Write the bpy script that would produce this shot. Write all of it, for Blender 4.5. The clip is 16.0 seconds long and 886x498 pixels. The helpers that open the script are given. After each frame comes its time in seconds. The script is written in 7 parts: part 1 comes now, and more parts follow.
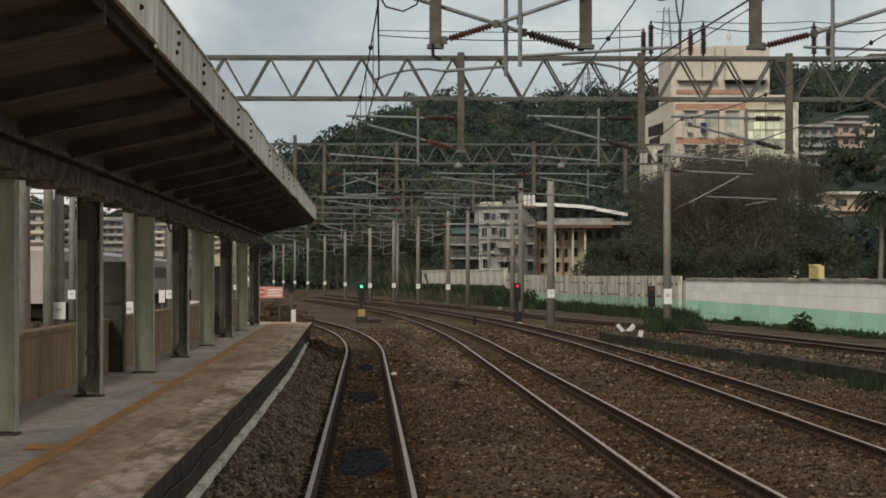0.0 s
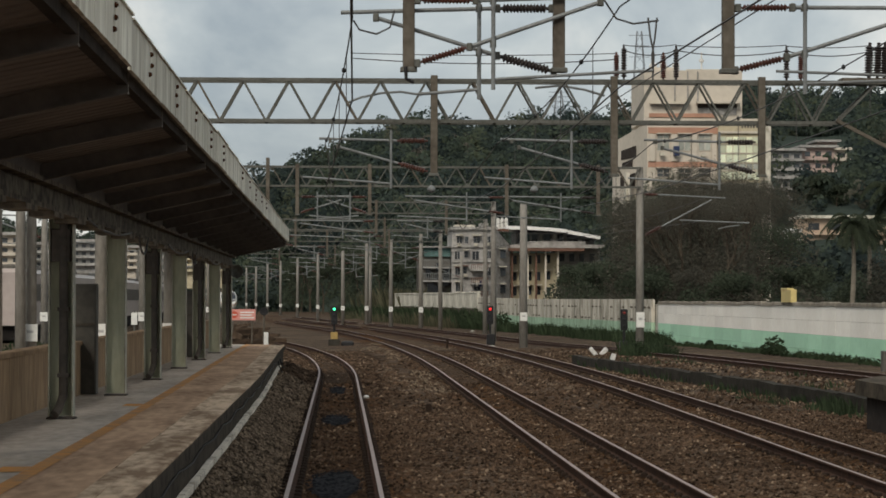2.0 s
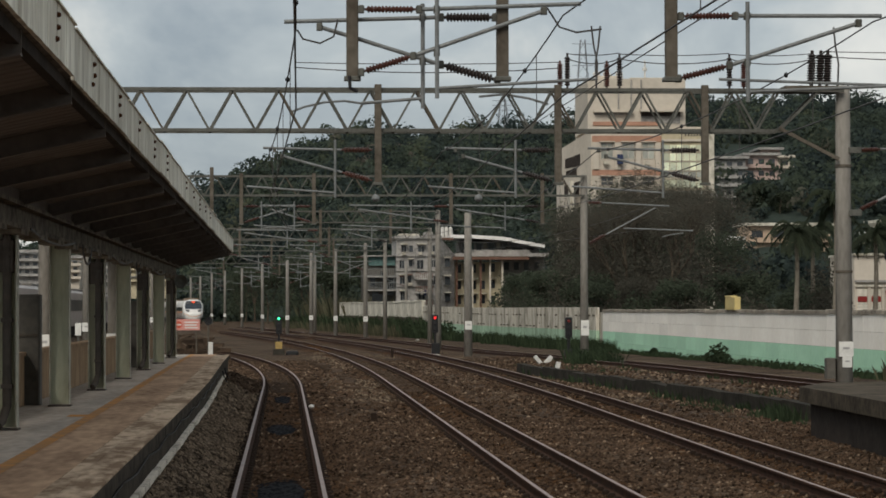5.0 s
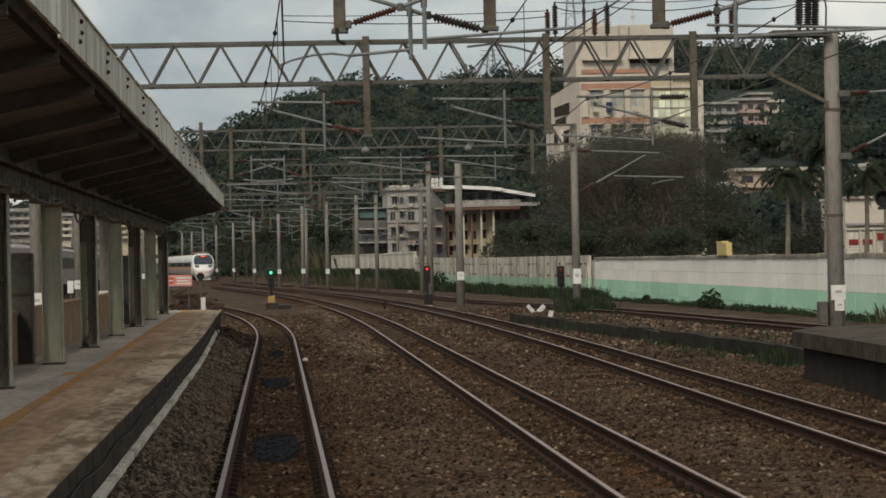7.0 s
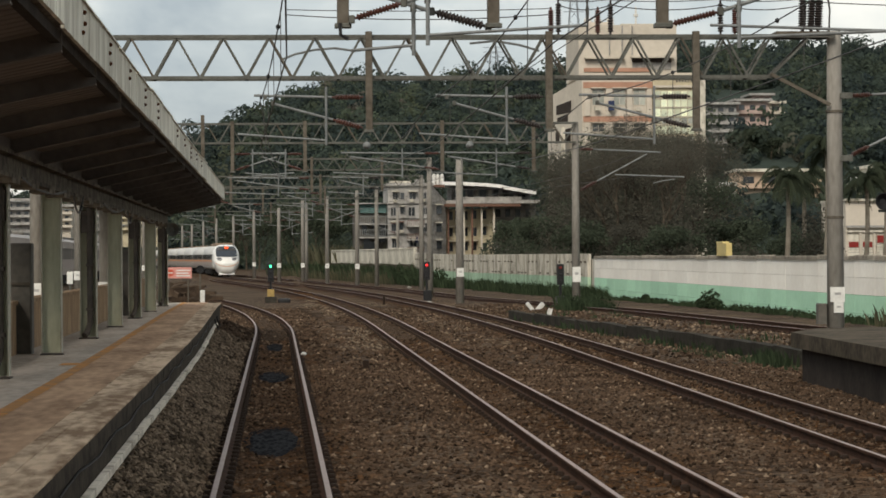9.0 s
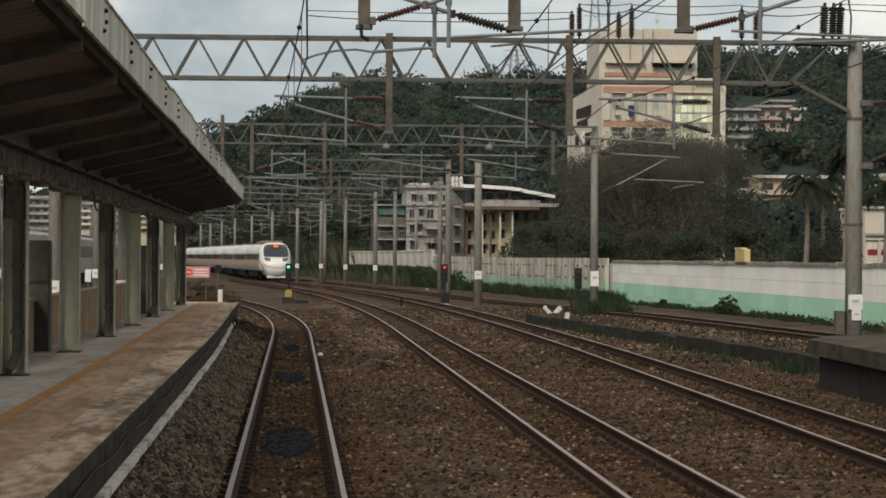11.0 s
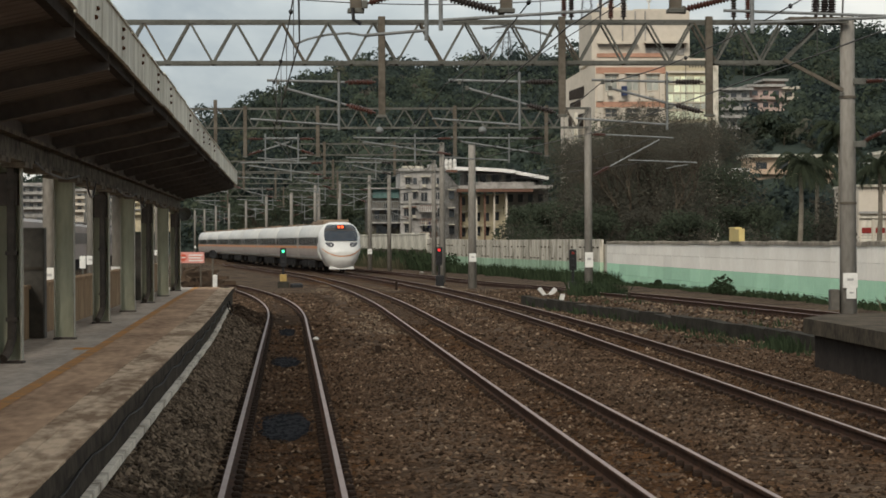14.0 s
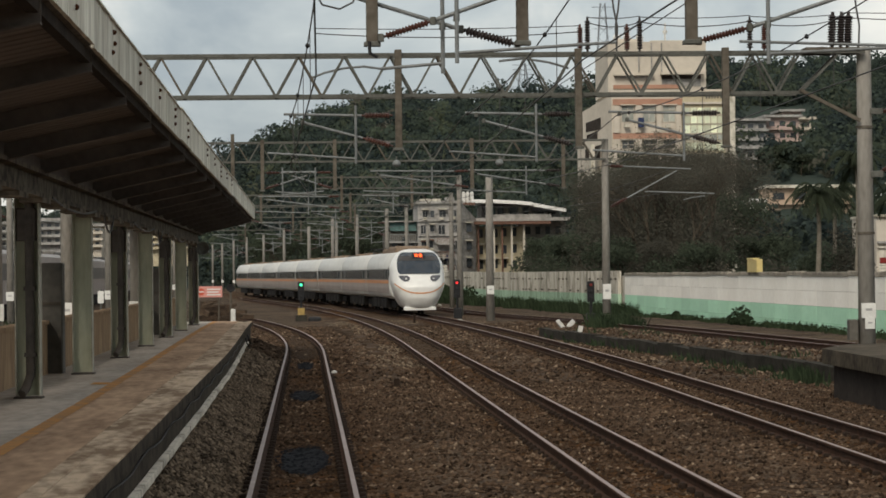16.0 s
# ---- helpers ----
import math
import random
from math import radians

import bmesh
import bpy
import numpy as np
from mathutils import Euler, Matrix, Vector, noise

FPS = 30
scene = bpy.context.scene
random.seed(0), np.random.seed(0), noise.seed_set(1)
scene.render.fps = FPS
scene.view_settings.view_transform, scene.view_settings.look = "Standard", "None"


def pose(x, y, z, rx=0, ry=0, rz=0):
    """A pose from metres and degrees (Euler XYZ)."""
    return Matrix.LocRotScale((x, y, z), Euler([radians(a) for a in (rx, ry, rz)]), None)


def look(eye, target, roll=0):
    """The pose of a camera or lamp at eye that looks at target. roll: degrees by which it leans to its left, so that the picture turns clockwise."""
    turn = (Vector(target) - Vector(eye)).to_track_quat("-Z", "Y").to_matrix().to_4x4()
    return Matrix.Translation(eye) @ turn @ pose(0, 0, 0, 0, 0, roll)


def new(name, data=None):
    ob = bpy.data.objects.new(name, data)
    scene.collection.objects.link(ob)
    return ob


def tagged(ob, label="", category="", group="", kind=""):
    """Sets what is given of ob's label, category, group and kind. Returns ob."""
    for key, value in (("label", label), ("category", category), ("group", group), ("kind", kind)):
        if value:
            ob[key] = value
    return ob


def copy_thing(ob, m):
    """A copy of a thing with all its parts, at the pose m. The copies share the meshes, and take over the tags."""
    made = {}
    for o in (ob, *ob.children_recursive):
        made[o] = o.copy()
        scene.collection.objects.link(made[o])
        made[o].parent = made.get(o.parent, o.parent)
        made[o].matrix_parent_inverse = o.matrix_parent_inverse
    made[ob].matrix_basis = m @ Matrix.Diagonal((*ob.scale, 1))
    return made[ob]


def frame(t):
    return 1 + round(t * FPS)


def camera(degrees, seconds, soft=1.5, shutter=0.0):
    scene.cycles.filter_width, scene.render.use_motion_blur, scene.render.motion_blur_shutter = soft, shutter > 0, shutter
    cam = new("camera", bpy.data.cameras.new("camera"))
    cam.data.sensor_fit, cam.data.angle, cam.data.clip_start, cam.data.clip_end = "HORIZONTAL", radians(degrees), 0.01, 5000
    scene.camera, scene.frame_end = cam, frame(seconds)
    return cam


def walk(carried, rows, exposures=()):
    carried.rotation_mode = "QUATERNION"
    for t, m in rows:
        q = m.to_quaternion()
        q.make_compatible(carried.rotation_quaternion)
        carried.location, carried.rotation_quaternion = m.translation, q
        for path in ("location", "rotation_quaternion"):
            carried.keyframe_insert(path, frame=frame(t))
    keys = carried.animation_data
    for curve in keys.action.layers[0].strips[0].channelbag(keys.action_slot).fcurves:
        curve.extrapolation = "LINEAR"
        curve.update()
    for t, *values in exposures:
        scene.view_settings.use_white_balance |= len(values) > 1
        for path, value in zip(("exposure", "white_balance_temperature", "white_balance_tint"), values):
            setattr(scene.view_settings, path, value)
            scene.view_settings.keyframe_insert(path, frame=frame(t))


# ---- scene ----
EYE = 2.2  # height of the lens above the rail heads
cam = camera(19.05, 16.0, 1.7)
walk(cam, [
    (0.0, pose(0, 0, EYE, 90.601, -0.000, -1.643)),
    (0.5, pose(0, 0, EYE, 90.727, 0.042, -1.959)),
    (1.0, pose(0, 0, EYE, 91.014, 0.055, -2.133)),
    (1.5, pose(0, 0, EYE, 91.023, -0.119, -2.198)),
    (2.0, pose(0, 0, EYE, 91.098, -0.116, -2.235)),
    (2.5, pose(0, 0, EYE, 91.241, 0.060, -2.347)),
    (3.0, pose(0, 0, EYE, 91.386, 0.279, -2.803)),
    (3.5, pose(0, 0, EYE, 91.583, 0.167, -3.319)),
    (4.0, pose(0, 0, EYE, 91.480, 0.235, -3.505)),
    (4.2, pose(0, 0, EYE, 91.418, 0.093, -3.413)),
    (6.3, pose(0, 0, EYE, 90.811, 0.522, -3.274)),
    (6.5, pose(0, 0, EYE, 90.613, 0.628, -3.219)),
    (7.0, pose(0, 0, EYE, 90.224, 1.215, -3.611)),
    (7.5, pose(0, 0, EYE, 89.831, 1.635, -4.568)),
    (8.0, pose(0, 0, EYE, 89.523, 1.042, -4.533)),
    (8.5, pose(0, 0, EYE, 90.042, 0.677, -3.965)),
    (8.7, pose(0, 0, EYE, 90.143, 0.554, -3.758)),
    (10.8, pose(0, 0, EYE, 90.046, -0.329, -3.545)),
    (11.0, pose(0, 0, EYE, 90.195, -0.351, -3.223)),
    (11.5, pose(0, 0, EYE, 90.449, -0.457, -2.947)),
    (12.0, pose(0, 0, EYE, 90.309, -0.527, -2.688)),
    (12.5, pose(0, 0, EYE, 90.084, -0.080, -2.482)),
    (13.0, pose(0, 0, EYE, 89.510, 0.204, -2.911)),
    (13.5, pose(0, 0, EYE, 89.597, 0.255, -3.160)),
    (14.0, pose(0, 0, EYE, 89.822, 0.272, -3.344)),
    (14.5, pose(0, 0, EYE, 89.902, 0.369, -3.542)),
    (15.0, pose(0, 0, EYE, 90.036, 0.354, -3.483)),
    (15.5, pose(0, 0, EYE, 90.065, 0.199, -3.369)),
    (16.0, pose(0, 0, EYE, 90.534, 0.637, -2.959)),
], [(0, 0.5, 6900, 10), (2, 0.45, 6800, 10), (3.5, 0.25, 6600, 10), (4.2, 0.28, 6650, 10), (6.5, 0.38, 6850, 10), (7.5, 0.43, 7000, 10), (8, 0.74, 7000, 10), (8.6, 0.74, 6950, 10), (11, 0.58, 6900, 10), (12, 0.44, 6900, 10), (12.6, 0.57, 6900, 10), (14.5, 0.65, 6900, 10), (16, 0.55, 6900, 10)])

# ---------------------------------------------------------------- sky and light
world = bpy.data.worlds.new("overcast_sky")
scene.world = world
world.use_nodes = True


def sky_nodes():
    nt = world.node_tree
    nodes, links = nt.nodes, nt.links
    bg = nodes["Background"]
    sky = nodes.new("ShaderNodeTexSky")
    sky.sky_type, sky.sun_disc = "NISHITA", False
    sky.sun_elevation, sky.sun_rotation = radians(40), radians(-159)
    dim = nodes.new("ShaderNodeMix")
    dim.data_type, dim.blend_type = "RGBA", "MULTIPLY"
    dim.inputs[0].default_value = 1.0
    dim.inputs[7].default_value = (0.07, 0.07, 0.07, 1)
    links.new(sky.outputs[0], dim.inputs[6])
    cloud = nodes.new("ShaderNodeTexNoise")
    cloud.inputs["Scale"].default_value = 7.0
    cloud.inputs["Detail"].default_value = 6.0
    cloud.inputs["Roughness"].default_value = 0.55
    cloud.inputs["Distortion"].default_value = 0.35
    ramp = nodes.new("ShaderNodeValToRGB")
    ramp.color_ramp.elements[0].position, ramp.color_ramp.elements[0].color = 0.40, (0.25, 0.295, 0.34, 1)
    ramp.color_ramp.elements[1].position, ramp.color_ramp.elements[1].color = 0.62, (0.62, 0.63, 0.615, 1)
    e = ramp.color_ramp.elements.new(0.5)
    e.color = (0.37, 0.415, 0.445, 1)
    links.new(cloud.outputs["Fac"], ramp.inputs[0])
    mix = nodes.new("ShaderNodeMix")
    mix.data_type = "RGBA"
    mix.inputs[0].default_value = 0.88
    links.new(dim.outputs[2], mix.inputs[6])
    links.new(ramp.outputs[0], mix.inputs[7])
    links.new(mix.outputs[2], bg.inputs[0])
    bg.inputs[1].default_value = 1.0


sky_nodes()
sun = new("sun", bpy.data.lights.new("sun", "SUN"))
sun.data.energy, sun.data.angle, sun.data.color = 1.7, radians(25), (1.0, 0.93, 0.84)
sun.matrix_world = look((0, 0, 60), (25, 67, 0))

# ---------------------------------------------------------------- materials


def mat(name, a, b=None, rough=0.8, metal=0.0, spec=0.3, scale=3.0, fine=40.0, bump=0.2, depth=0.01, stretch=(1, 1, 1),
        contrast=(0.35, 0.65), glow=0.0, island=0.0, piece=0.0, moving=False):
    """Two tones mixed by a broad and a fine noise, with fine relief; island and piece vary the tone from one piece to the next."""
    m = bpy.data.materials.new(name)
    m.use_nodes = True
    nt = m.node_tree
    n, l = nt.nodes, nt.links
    p = n["Principled BSDF"]
    p.inputs["Roughness"].default_value = rough
    p.inputs["Metallic"].default_value = metal
    p.inputs["Specular IOR Level"].default_value = spec
    b = b or tuple(c * 0.75 for c in a)
    co = n.new("ShaderNodeTexCoord")
    mp = n.new("ShaderNodeMapping")
    mp.inputs["Scale"].default_value = stretch
    if piece and not moving:
        l.new(n.new("ShaderNodeNewGeometry").outputs["Position"], mp.inputs[0])
    else:
        l.new(co.outputs["Object"], mp.inputs[0])
    n1 = n.new("ShaderNodeTexNoise")
    n1.inputs["Scale"].default_value, n1.inputs["Detail"].default_value = scale, 5
    n2 = n.new("ShaderNodeTexNoise")
    n2.inputs["Scale"].default_value, n2.inputs["Detail"].default_value = fine, 3
    l.new(mp.outputs[0], n1.inputs["Vector"])
    l.new(mp.outputs[0], n2.inputs["Vector"])
    add = n.new("ShaderNodeMath")
    add.operation = "MULTIPLY_ADD"
    add.inputs[1].default_value = 0.45
    l.new(n2.outputs["Fac"], add.inputs[0])
    sc = n.new("ShaderNodeMath")
    sc.operation = "MULTIPLY"
    sc.inputs[1].default_value = 0.55
    l.new(n1.outputs["Fac"], sc.inputs[0])
    l.new(sc.outputs[0], add.inputs[2])
    ramp = n.new("ShaderNodeValToRGB")
    ramp.color_ramp.elements[0].position, ramp.color_ramp.elements[0].color = contrast[0], (*b, 1)
    ramp.color_ramp.elements[1].position, ramp.color_ramp.elements[1].color = contrast[1], (*a, 1)
    l.new(add.outputs[0], ramp.inputs[0])
    out = ramp.outputs[0]
    if island or piece:
        if island:
            src = n.new("ShaderNodeNewGeometry").outputs["Random Per Island"]
        else:
            src = n.new("ShaderNodeObjectInfo").outputs["Random"]
        amount = island or piece
        r = n.new("ShaderNodeMapRange")
        r.inputs["To Min"].default_value, r.inputs["To Max"].default_value = 1 - amount, 1 + amount
        l.new(src, r.inputs["Value"])
        mul = n.new("ShaderNodeMix")
        mul.data_type, mul.blend_type = "RGBA", "MULTIPLY"
        mul.inputs[0].default_value = 1
        l.new(out, mul.inputs[6])
        l.new(r.outputs[0], mul.inputs[7])
        out = mul.outputs[2]
    l.new(out, p.inputs["Base Color"])
    if bump:
        bp = n.new("ShaderNodeBump")
        bp.inputs["Strength"].default_value, bp.inputs["Distance"].default_value = bump, depth
        l.new(n2.outputs["Fac"], bp.inputs["Height"])
        l.new(bp.outputs[0], p.inputs["Normal"])
    if glow:
        p.inputs["Emission Color"].default_value = (*a, 1)
        p.inputs["Emission Strength"].default_value = glow
    return m


def ground_mat():
    """Ballast: grey stone and rust-brown dust, mixed by the share of brake dust that lies round the rails."""
    m = bpy.data.materials.new("ballast_ground")
    m.use_nodes = True
    n, l = m.node_tree.nodes, m.node_tree.links
    p = n["Principled BSDF"]
    p.inputs["Roughness"].default_value, p.inputs["Specular IOR Level"].default_value = 1.0, 0.05
    co = n.new("ShaderNodeTexCoord")
    vor = n.new("ShaderNodeTexVoronoi")
    vor.inputs["Scale"].default_value = 16
    broad = n.new("ShaderNodeTexNoise")
    broad.inputs["Scale"].default_value, broad.inputs["Detail"].default_value = 0.9, 6
    for k in (vor, broad):
        l.new(co.outputs["Object"], k.inputs["Vector"])
    sep = n.new("ShaderNodeSeparateColor")
    l.new(vor.outputs["Color"], sep.inputs[0])
    stone = n.new("ShaderNodeValToRGB")
    stone.color_ramp.elements[0].color = (0.024, 0.018, 0.013, 1)
    stone.color_ramp.elements[1].color = (0.130, 0.100, 0.076, 1)
    l.new(sep.outputs[0], stone.inputs[0])
    rust = n.new("ShaderNodeValToRGB")
    rust.color_ramp.elements[0].color = (0.020, 0.011, 0.006, 1)
    rust.color_ramp.elements[1].color = (0.098, 0.050, 0.022, 1)
    l.new(sep.outputs[1], rust.inputs[0])
    at = n.new("ShaderNodeAttribute")
    at.attribute_name = "rust"
    add = n.new("ShaderNodeMath")
    add.operation, add.use_clamp = "MULTIPLY_ADD", True
    add.inputs[1].default_value, add.inputs[2].default_value = 1.6, -0.8
    l.new(broad.outputs["Fac"], add.inputs[0])
    tot = n.new("ShaderNodeMath")
    tot.operation, tot.use_clamp = "ADD", True
    l.new(add.outputs[0], tot.inputs[0])
    l.new(at.outputs["Fac"], tot.inputs[1])
    mix = n.new("ShaderNodeMix")
    mix.data_type = "RGBA"
    l.new(tot.outputs[0], mix.inputs[0])
    l.new(stone.outputs[0], mix.inputs[6])
    l.new(rust.outputs[0], mix.inputs[7])
    patch = n.new("ShaderNodeTexNoise")
    patch.inputs["Scale"].default_value, patch.inputs["Detail"].default_value = 0.45, 7
    patch.inputs["Roughness"].default_value = 0.65
    l.new(co.outputs["Object"], patch.inputs["Vector"])
    tone = n.new("ShaderNodeValToRGB")
    tone.color_ramp.elements[0].position, tone.color_ramp.elements[0].color = 0.38, (0.55, 0.52, 0.5, 1)
    tone.color_ramp.elements[1].position, tone.color_ramp.elements[1].color = 0.62, (1.35, 1.32, 1.25, 1)
    l.new(patch.outputs["Fac"], tone.inputs[0])
    mul = n.new("ShaderNodeMix")
    mul.data_type, mul.blend_type = "RGBA", "MULTIPLY"
    mul.inputs[0].default_value = 1
    l.new(mix.outputs[2], mul.inputs[6])
    l.new(tone.outputs[0], mul.inputs[7])
    l.new(mul.outputs[2], p.inputs["Base Color"])
    bp = n.new("ShaderNodeBump")
    bp.inputs["Strength"].default_value, bp.inputs["Distance"].default_value = 0.9, 0.03
    l.new(vor.outputs["Distance"], bp.inputs["Height"])
    l.new(bp.outputs[0], p.inputs["Normal"])
    return m


def leafy(m, share=0.45):
    """Lets light pass through thin leaves."""
    n, l = m.node_tree.nodes, m.node_tree.links
    p, out = n["Principled BSDF"], n["Material Output"]
    colour = p.inputs["Base Color"].links[0].from_socket
    tr = n.new("ShaderNodeBsdfTranslucent")
    l.new(colour, tr.inputs["Color"])
    mx = n.new("ShaderNodeMixShader")
    mx.inputs[0].default_value = share
    l.new(p.outputs[0], mx.inputs[1])
    l.new(tr.outputs[0], mx.inputs[2])
    l.new(mx.outputs[0], out.inputs["Surface"])
    return m


def forest_mat():
    """Woods of mixed trees: each crown has its own tone, from blue-green to olive and bare brown."""
    m = mat("wooded_slope", (1.12, 1.12, 1.12), (0.72, 0.72, 0.72), rough=1, spec=0.03, scale=0.05, fine=0.5, island=0.22, bump=0, contrast=(0.38, 0.6))
    n, l = m.node_tree.nodes, m.node_tree.links
    p = n["Principled BSDF"]
    shade = p.inputs["Base Color"].links[0].from_socket
    at = n.new("ShaderNodeAttribute")
    at.attribute_name = "tone"
    # crown tones are blued and lightened: distance haze is put into them
    ramp = n.new("ShaderNodeValToRGB")
    ramp.color_ramp.elements[0].position, ramp.color_ramp.elements[0].color = 0.0, (0.036, 0.050, 0.050, 1)
    ramp.color_ramp.elements[1].position, ramp.color_ramp.elements[1].color = 1.0, (0.125, 0.118, 0.098, 1)
    for at_, col in ((0.35, (0.052, 0.069, 0.060, 1)), (0.65, (0.073, 0.093, 0.067, 1)), (0.86, (0.088, 0.102, 0.066, 1))):
        ramp.color_ramp.elements.new(at_).color = col
    l.new(at.outputs["Fac"], ramp.inputs[0])
    mul = n.new("ShaderNodeMix")
    mul.data_type, mul.blend_type = "RGBA", "MULTIPLY"
    mul.inputs[0].default_value = 1
    l.new(ramp.outputs[0], mul.inputs[6])
    l.new(shade, mul.inputs[7])
    l.new(mul.outputs[2], p.inputs["Base Color"])
    return m


BALLAST = ground_mat()
STONEPALE = mat("pale_ballast_stone", (0.165, 0.130, 0.095), (0.075, 0.057, 0.041), rough=1, spec=0.05, scale=0.8, fine=25, island=0.6, bump=0)
STONE = mat("ballast_stone", (0.090, 0.060, 0.040), (0.028, 0.018, 0.012), rough=1, spec=0.05, scale=0.8, fine=25, island=0.75, bump=0)
STONEGREY = mat("grey_ballast_stone", (0.205, 0.152, 0.108), (0.066, 0.049, 0.034), rough=1, spec=0.05, scale=0.8, fine=25, island=0.75, bump=0)
PIPE = mat("sooty_downpipe", (0.095, 0.080, 0.068), (0.05, 0.044, 0.038), rough=0.7, spec=0.2, scale=2, fine=12, bump=0.03)
RAIL_TOP = mat("polished_rail", (0.38, 0.30, 0.275), (0.25, 0.195, 0.175), rough=0.55, metal=0.4, scale=2, fine=60, bump=0.05)
RAIL_SIDE = mat("rusty_rail", (0.075, 0.040, 0.026), (0.030, 0.018, 0.013), rough=0.9, spec=0.1, scale=5, fine=50)
SLEEPER = mat("dusty_concrete_sleeper", (0.085, 0.060, 0.042), (0.04, 0.028, 0.02), rough=1, spec=0.05, scale=4, fine=40, piece=0.25)
FASTEN = mat("rusty_fastening", (0.028, 0.019, 0.014), rough=0.9, spec=0.1)
OIL = mat("oil_soaked_ballast", (0.011, 0.012, 0.015), (0.006, 0.0065, 0.008), rough=0.9, spec=0.1, scale=3, fine=18, bump=0.8, depth=0.03)
PLAT = mat("worn_platform_concrete", (0.60, 0.395, 0.255), (0.28, 0.172, 0.110), rough=0.95, spec=0.08, scale=1.5, fine=8, stretch=(1, 0.22, 1), bump=0.15, contrast=(0.36, 0.62))
PLATGREY = mat("grey_platform_concrete", (0.55, 0.48, 0.41), (0.33, 0.285, 0.24), rough=0.95, spec=0.08, scale=1.2, fine=9, stretch=(1, 0.3, 1), bump=0.15)
COPING = mat("stained_coping_stone", (0.68, 0.51, 0.36), (0.27, 0.178, 0.115), rough=0.95, spec=0.08, scale=1.6, fine=9, stretch=(1, 0.25, 1), piece=0.02, contrast=(0.42, 0.58))
ORANGE = mat("worn_orange_line", (0.58, 0.275, 0.09), (0.36, 0.215, 0.12), rough=0.9, spec=0.08, scale=1.2, fine=6, bump=0.05, contrast=(0.40, 0.60))
DARKFACE = mat("dark_platform_face", (0.085, 0.070, 0.054), (0.032, 0.026, 0.021), rough=0.95, spec=0.05, scale=1.5, fine=12)
LEDGE = mat("limewashed_ledge", (0.70, 0.63, 0.53), (0.26, 0.215, 0.17), rough=0.95, spec=0.05, scale=1.6, fine=7, contrast=(0.38, 0.52), piece=0.08)
PARAPET = mat("brown_stained_parapet", (0.37, 0.255, 0.155), (0.18, 0.12, 0.08), rough=0.95, spec=0.08, scale=1.3, fine=9, stretch=(1, 1, 0.35))
GREENSTEEL = mat("pale_green_steel", (0.52, 0.535, 0.40), (0.37, 0.38, 0.28), rough=0.6, spec=0.3, scale=1.6, fine=15, stretch=(1, 1, 0.3), bump=0.06)
GREENEDGE = mat("worn_flange_paint", (0.46, 0.44, 0.36), (0.24, 0.23, 0.18), rough=0.6, scale=4, fine=20, bump=0.05)
SOFFIT = mat("grimy_roof_lining", (0.23, 0.195, 0.172), (0.15, 0.128, 0.115), rough=0.95, spec=0.08, scale=0.8, fine=6, stretch=(0.4, 1, 1))
RIB = mat("blackened_rib_steel", (0.165, 0.140, 0.122), (0.105, 0.092, 0.082), rough=0.8, spec=0.15, scale=2, fine=12)
BEAM = mat("flaking_beam_paint", (0.20, 0.17, 0.13), (0.06, 0.05, 0.04), rough=0.85, spec=0.15, scale=1.8, fine=8, contrast=(0.42, 0.58))
FASCIA = mat("chalky_fascia_sheet", (0.86, 0.83, 0.72), (0.46, 0.42, 0.335), rough=0.8, spec=0.2, scale=1.8, fine=7, stretch=(1, 1, 0.3), bump=0.3, piece=0.12)
# near-black tone for parts whose shade is put into the colour
SHADEDARK = mat("painted_shade_dark", (0.060, 0.050, 0.044), (0.03, 0.026, 0.023), rough=0.95, spec=0.05, scale=1.5, fine=9)
RUST = mat("rust", (0.10, 0.040, 0.018), (0.045, 0.02, 0.012), rough=0.95, spec=0.05, scale=8, fine=50)
GALV = mat("weathered_galvanised_steel", (0.118, 0.120, 0.106), (0.058, 0.058, 0.049), rough=0.7, metal=0.0, spec=0.3, scale=2, fine=20, bump=0.05)
GALVRUST = mat("rust_stained_steel", (0.128, 0.113, 0.090), (0.062, 0.051, 0.039), rough=0.8, spec=0.2, scale=1.4, fine=10, bump=0.05)
TUBE = mat("grey_cantilever_tube", (0.20, 0.215, 0.215), (0.12, 0.125, 0.122), rough=0.55, metal=0.1, scale=4, fine=30, bump=0.03)
INSRED = mat("brown_red_porcelain", (0.085, 0.030, 0.020), (0.042, 0.018, 0.013), rough=0.3, spec=0.5, scale=4, fine=30, bump=0)
INSBLACK = mat("dark_polymer_insulator", (0.028, 0.021, 0.019), rough=0.45, spec=0.4, bump=0)
WIRE = mat("catenary_wire", (0.060, 0.058, 0.055), rough=0.6, spec=0.3, bump=0)
CONCRETE = mat("spun_concrete_mast", (0.31, 0.295, 0.265), (0.185, 0.172, 0.150), rough=0.9, spec=0.1, scale=1.2, fine=14, stretch=(1, 1, 0.3), bump=0.1)
PLATE = mat("white_number_plate", (0.70, 0.70, 0.66), (0.55, 0.55, 0.52), rough=0.5, scale=5, fine=30, bump=0)
INK = mat("grey_marking", (0.38, 0.38, 0.37), rough=0.7, bump=0)
BLACK = mat("black_enamel", (0.014, 0.014, 0.015), rough=0.5, spec=0.3, bump=0)
CABINET = mat("dull_grey_cabinet", (0.115, 0.106, 0.090), (0.07, 0.065, 0.057), rough=0.7, spec=0.2, scale=2, fine=12, bump=0.04)
WHITEPAINT = mat("white_paint", (0.66, 0.66, 0.63), (0.45, 0.44, 0.41), rough=0.7, scale=3, fine=15, bump=0.04)
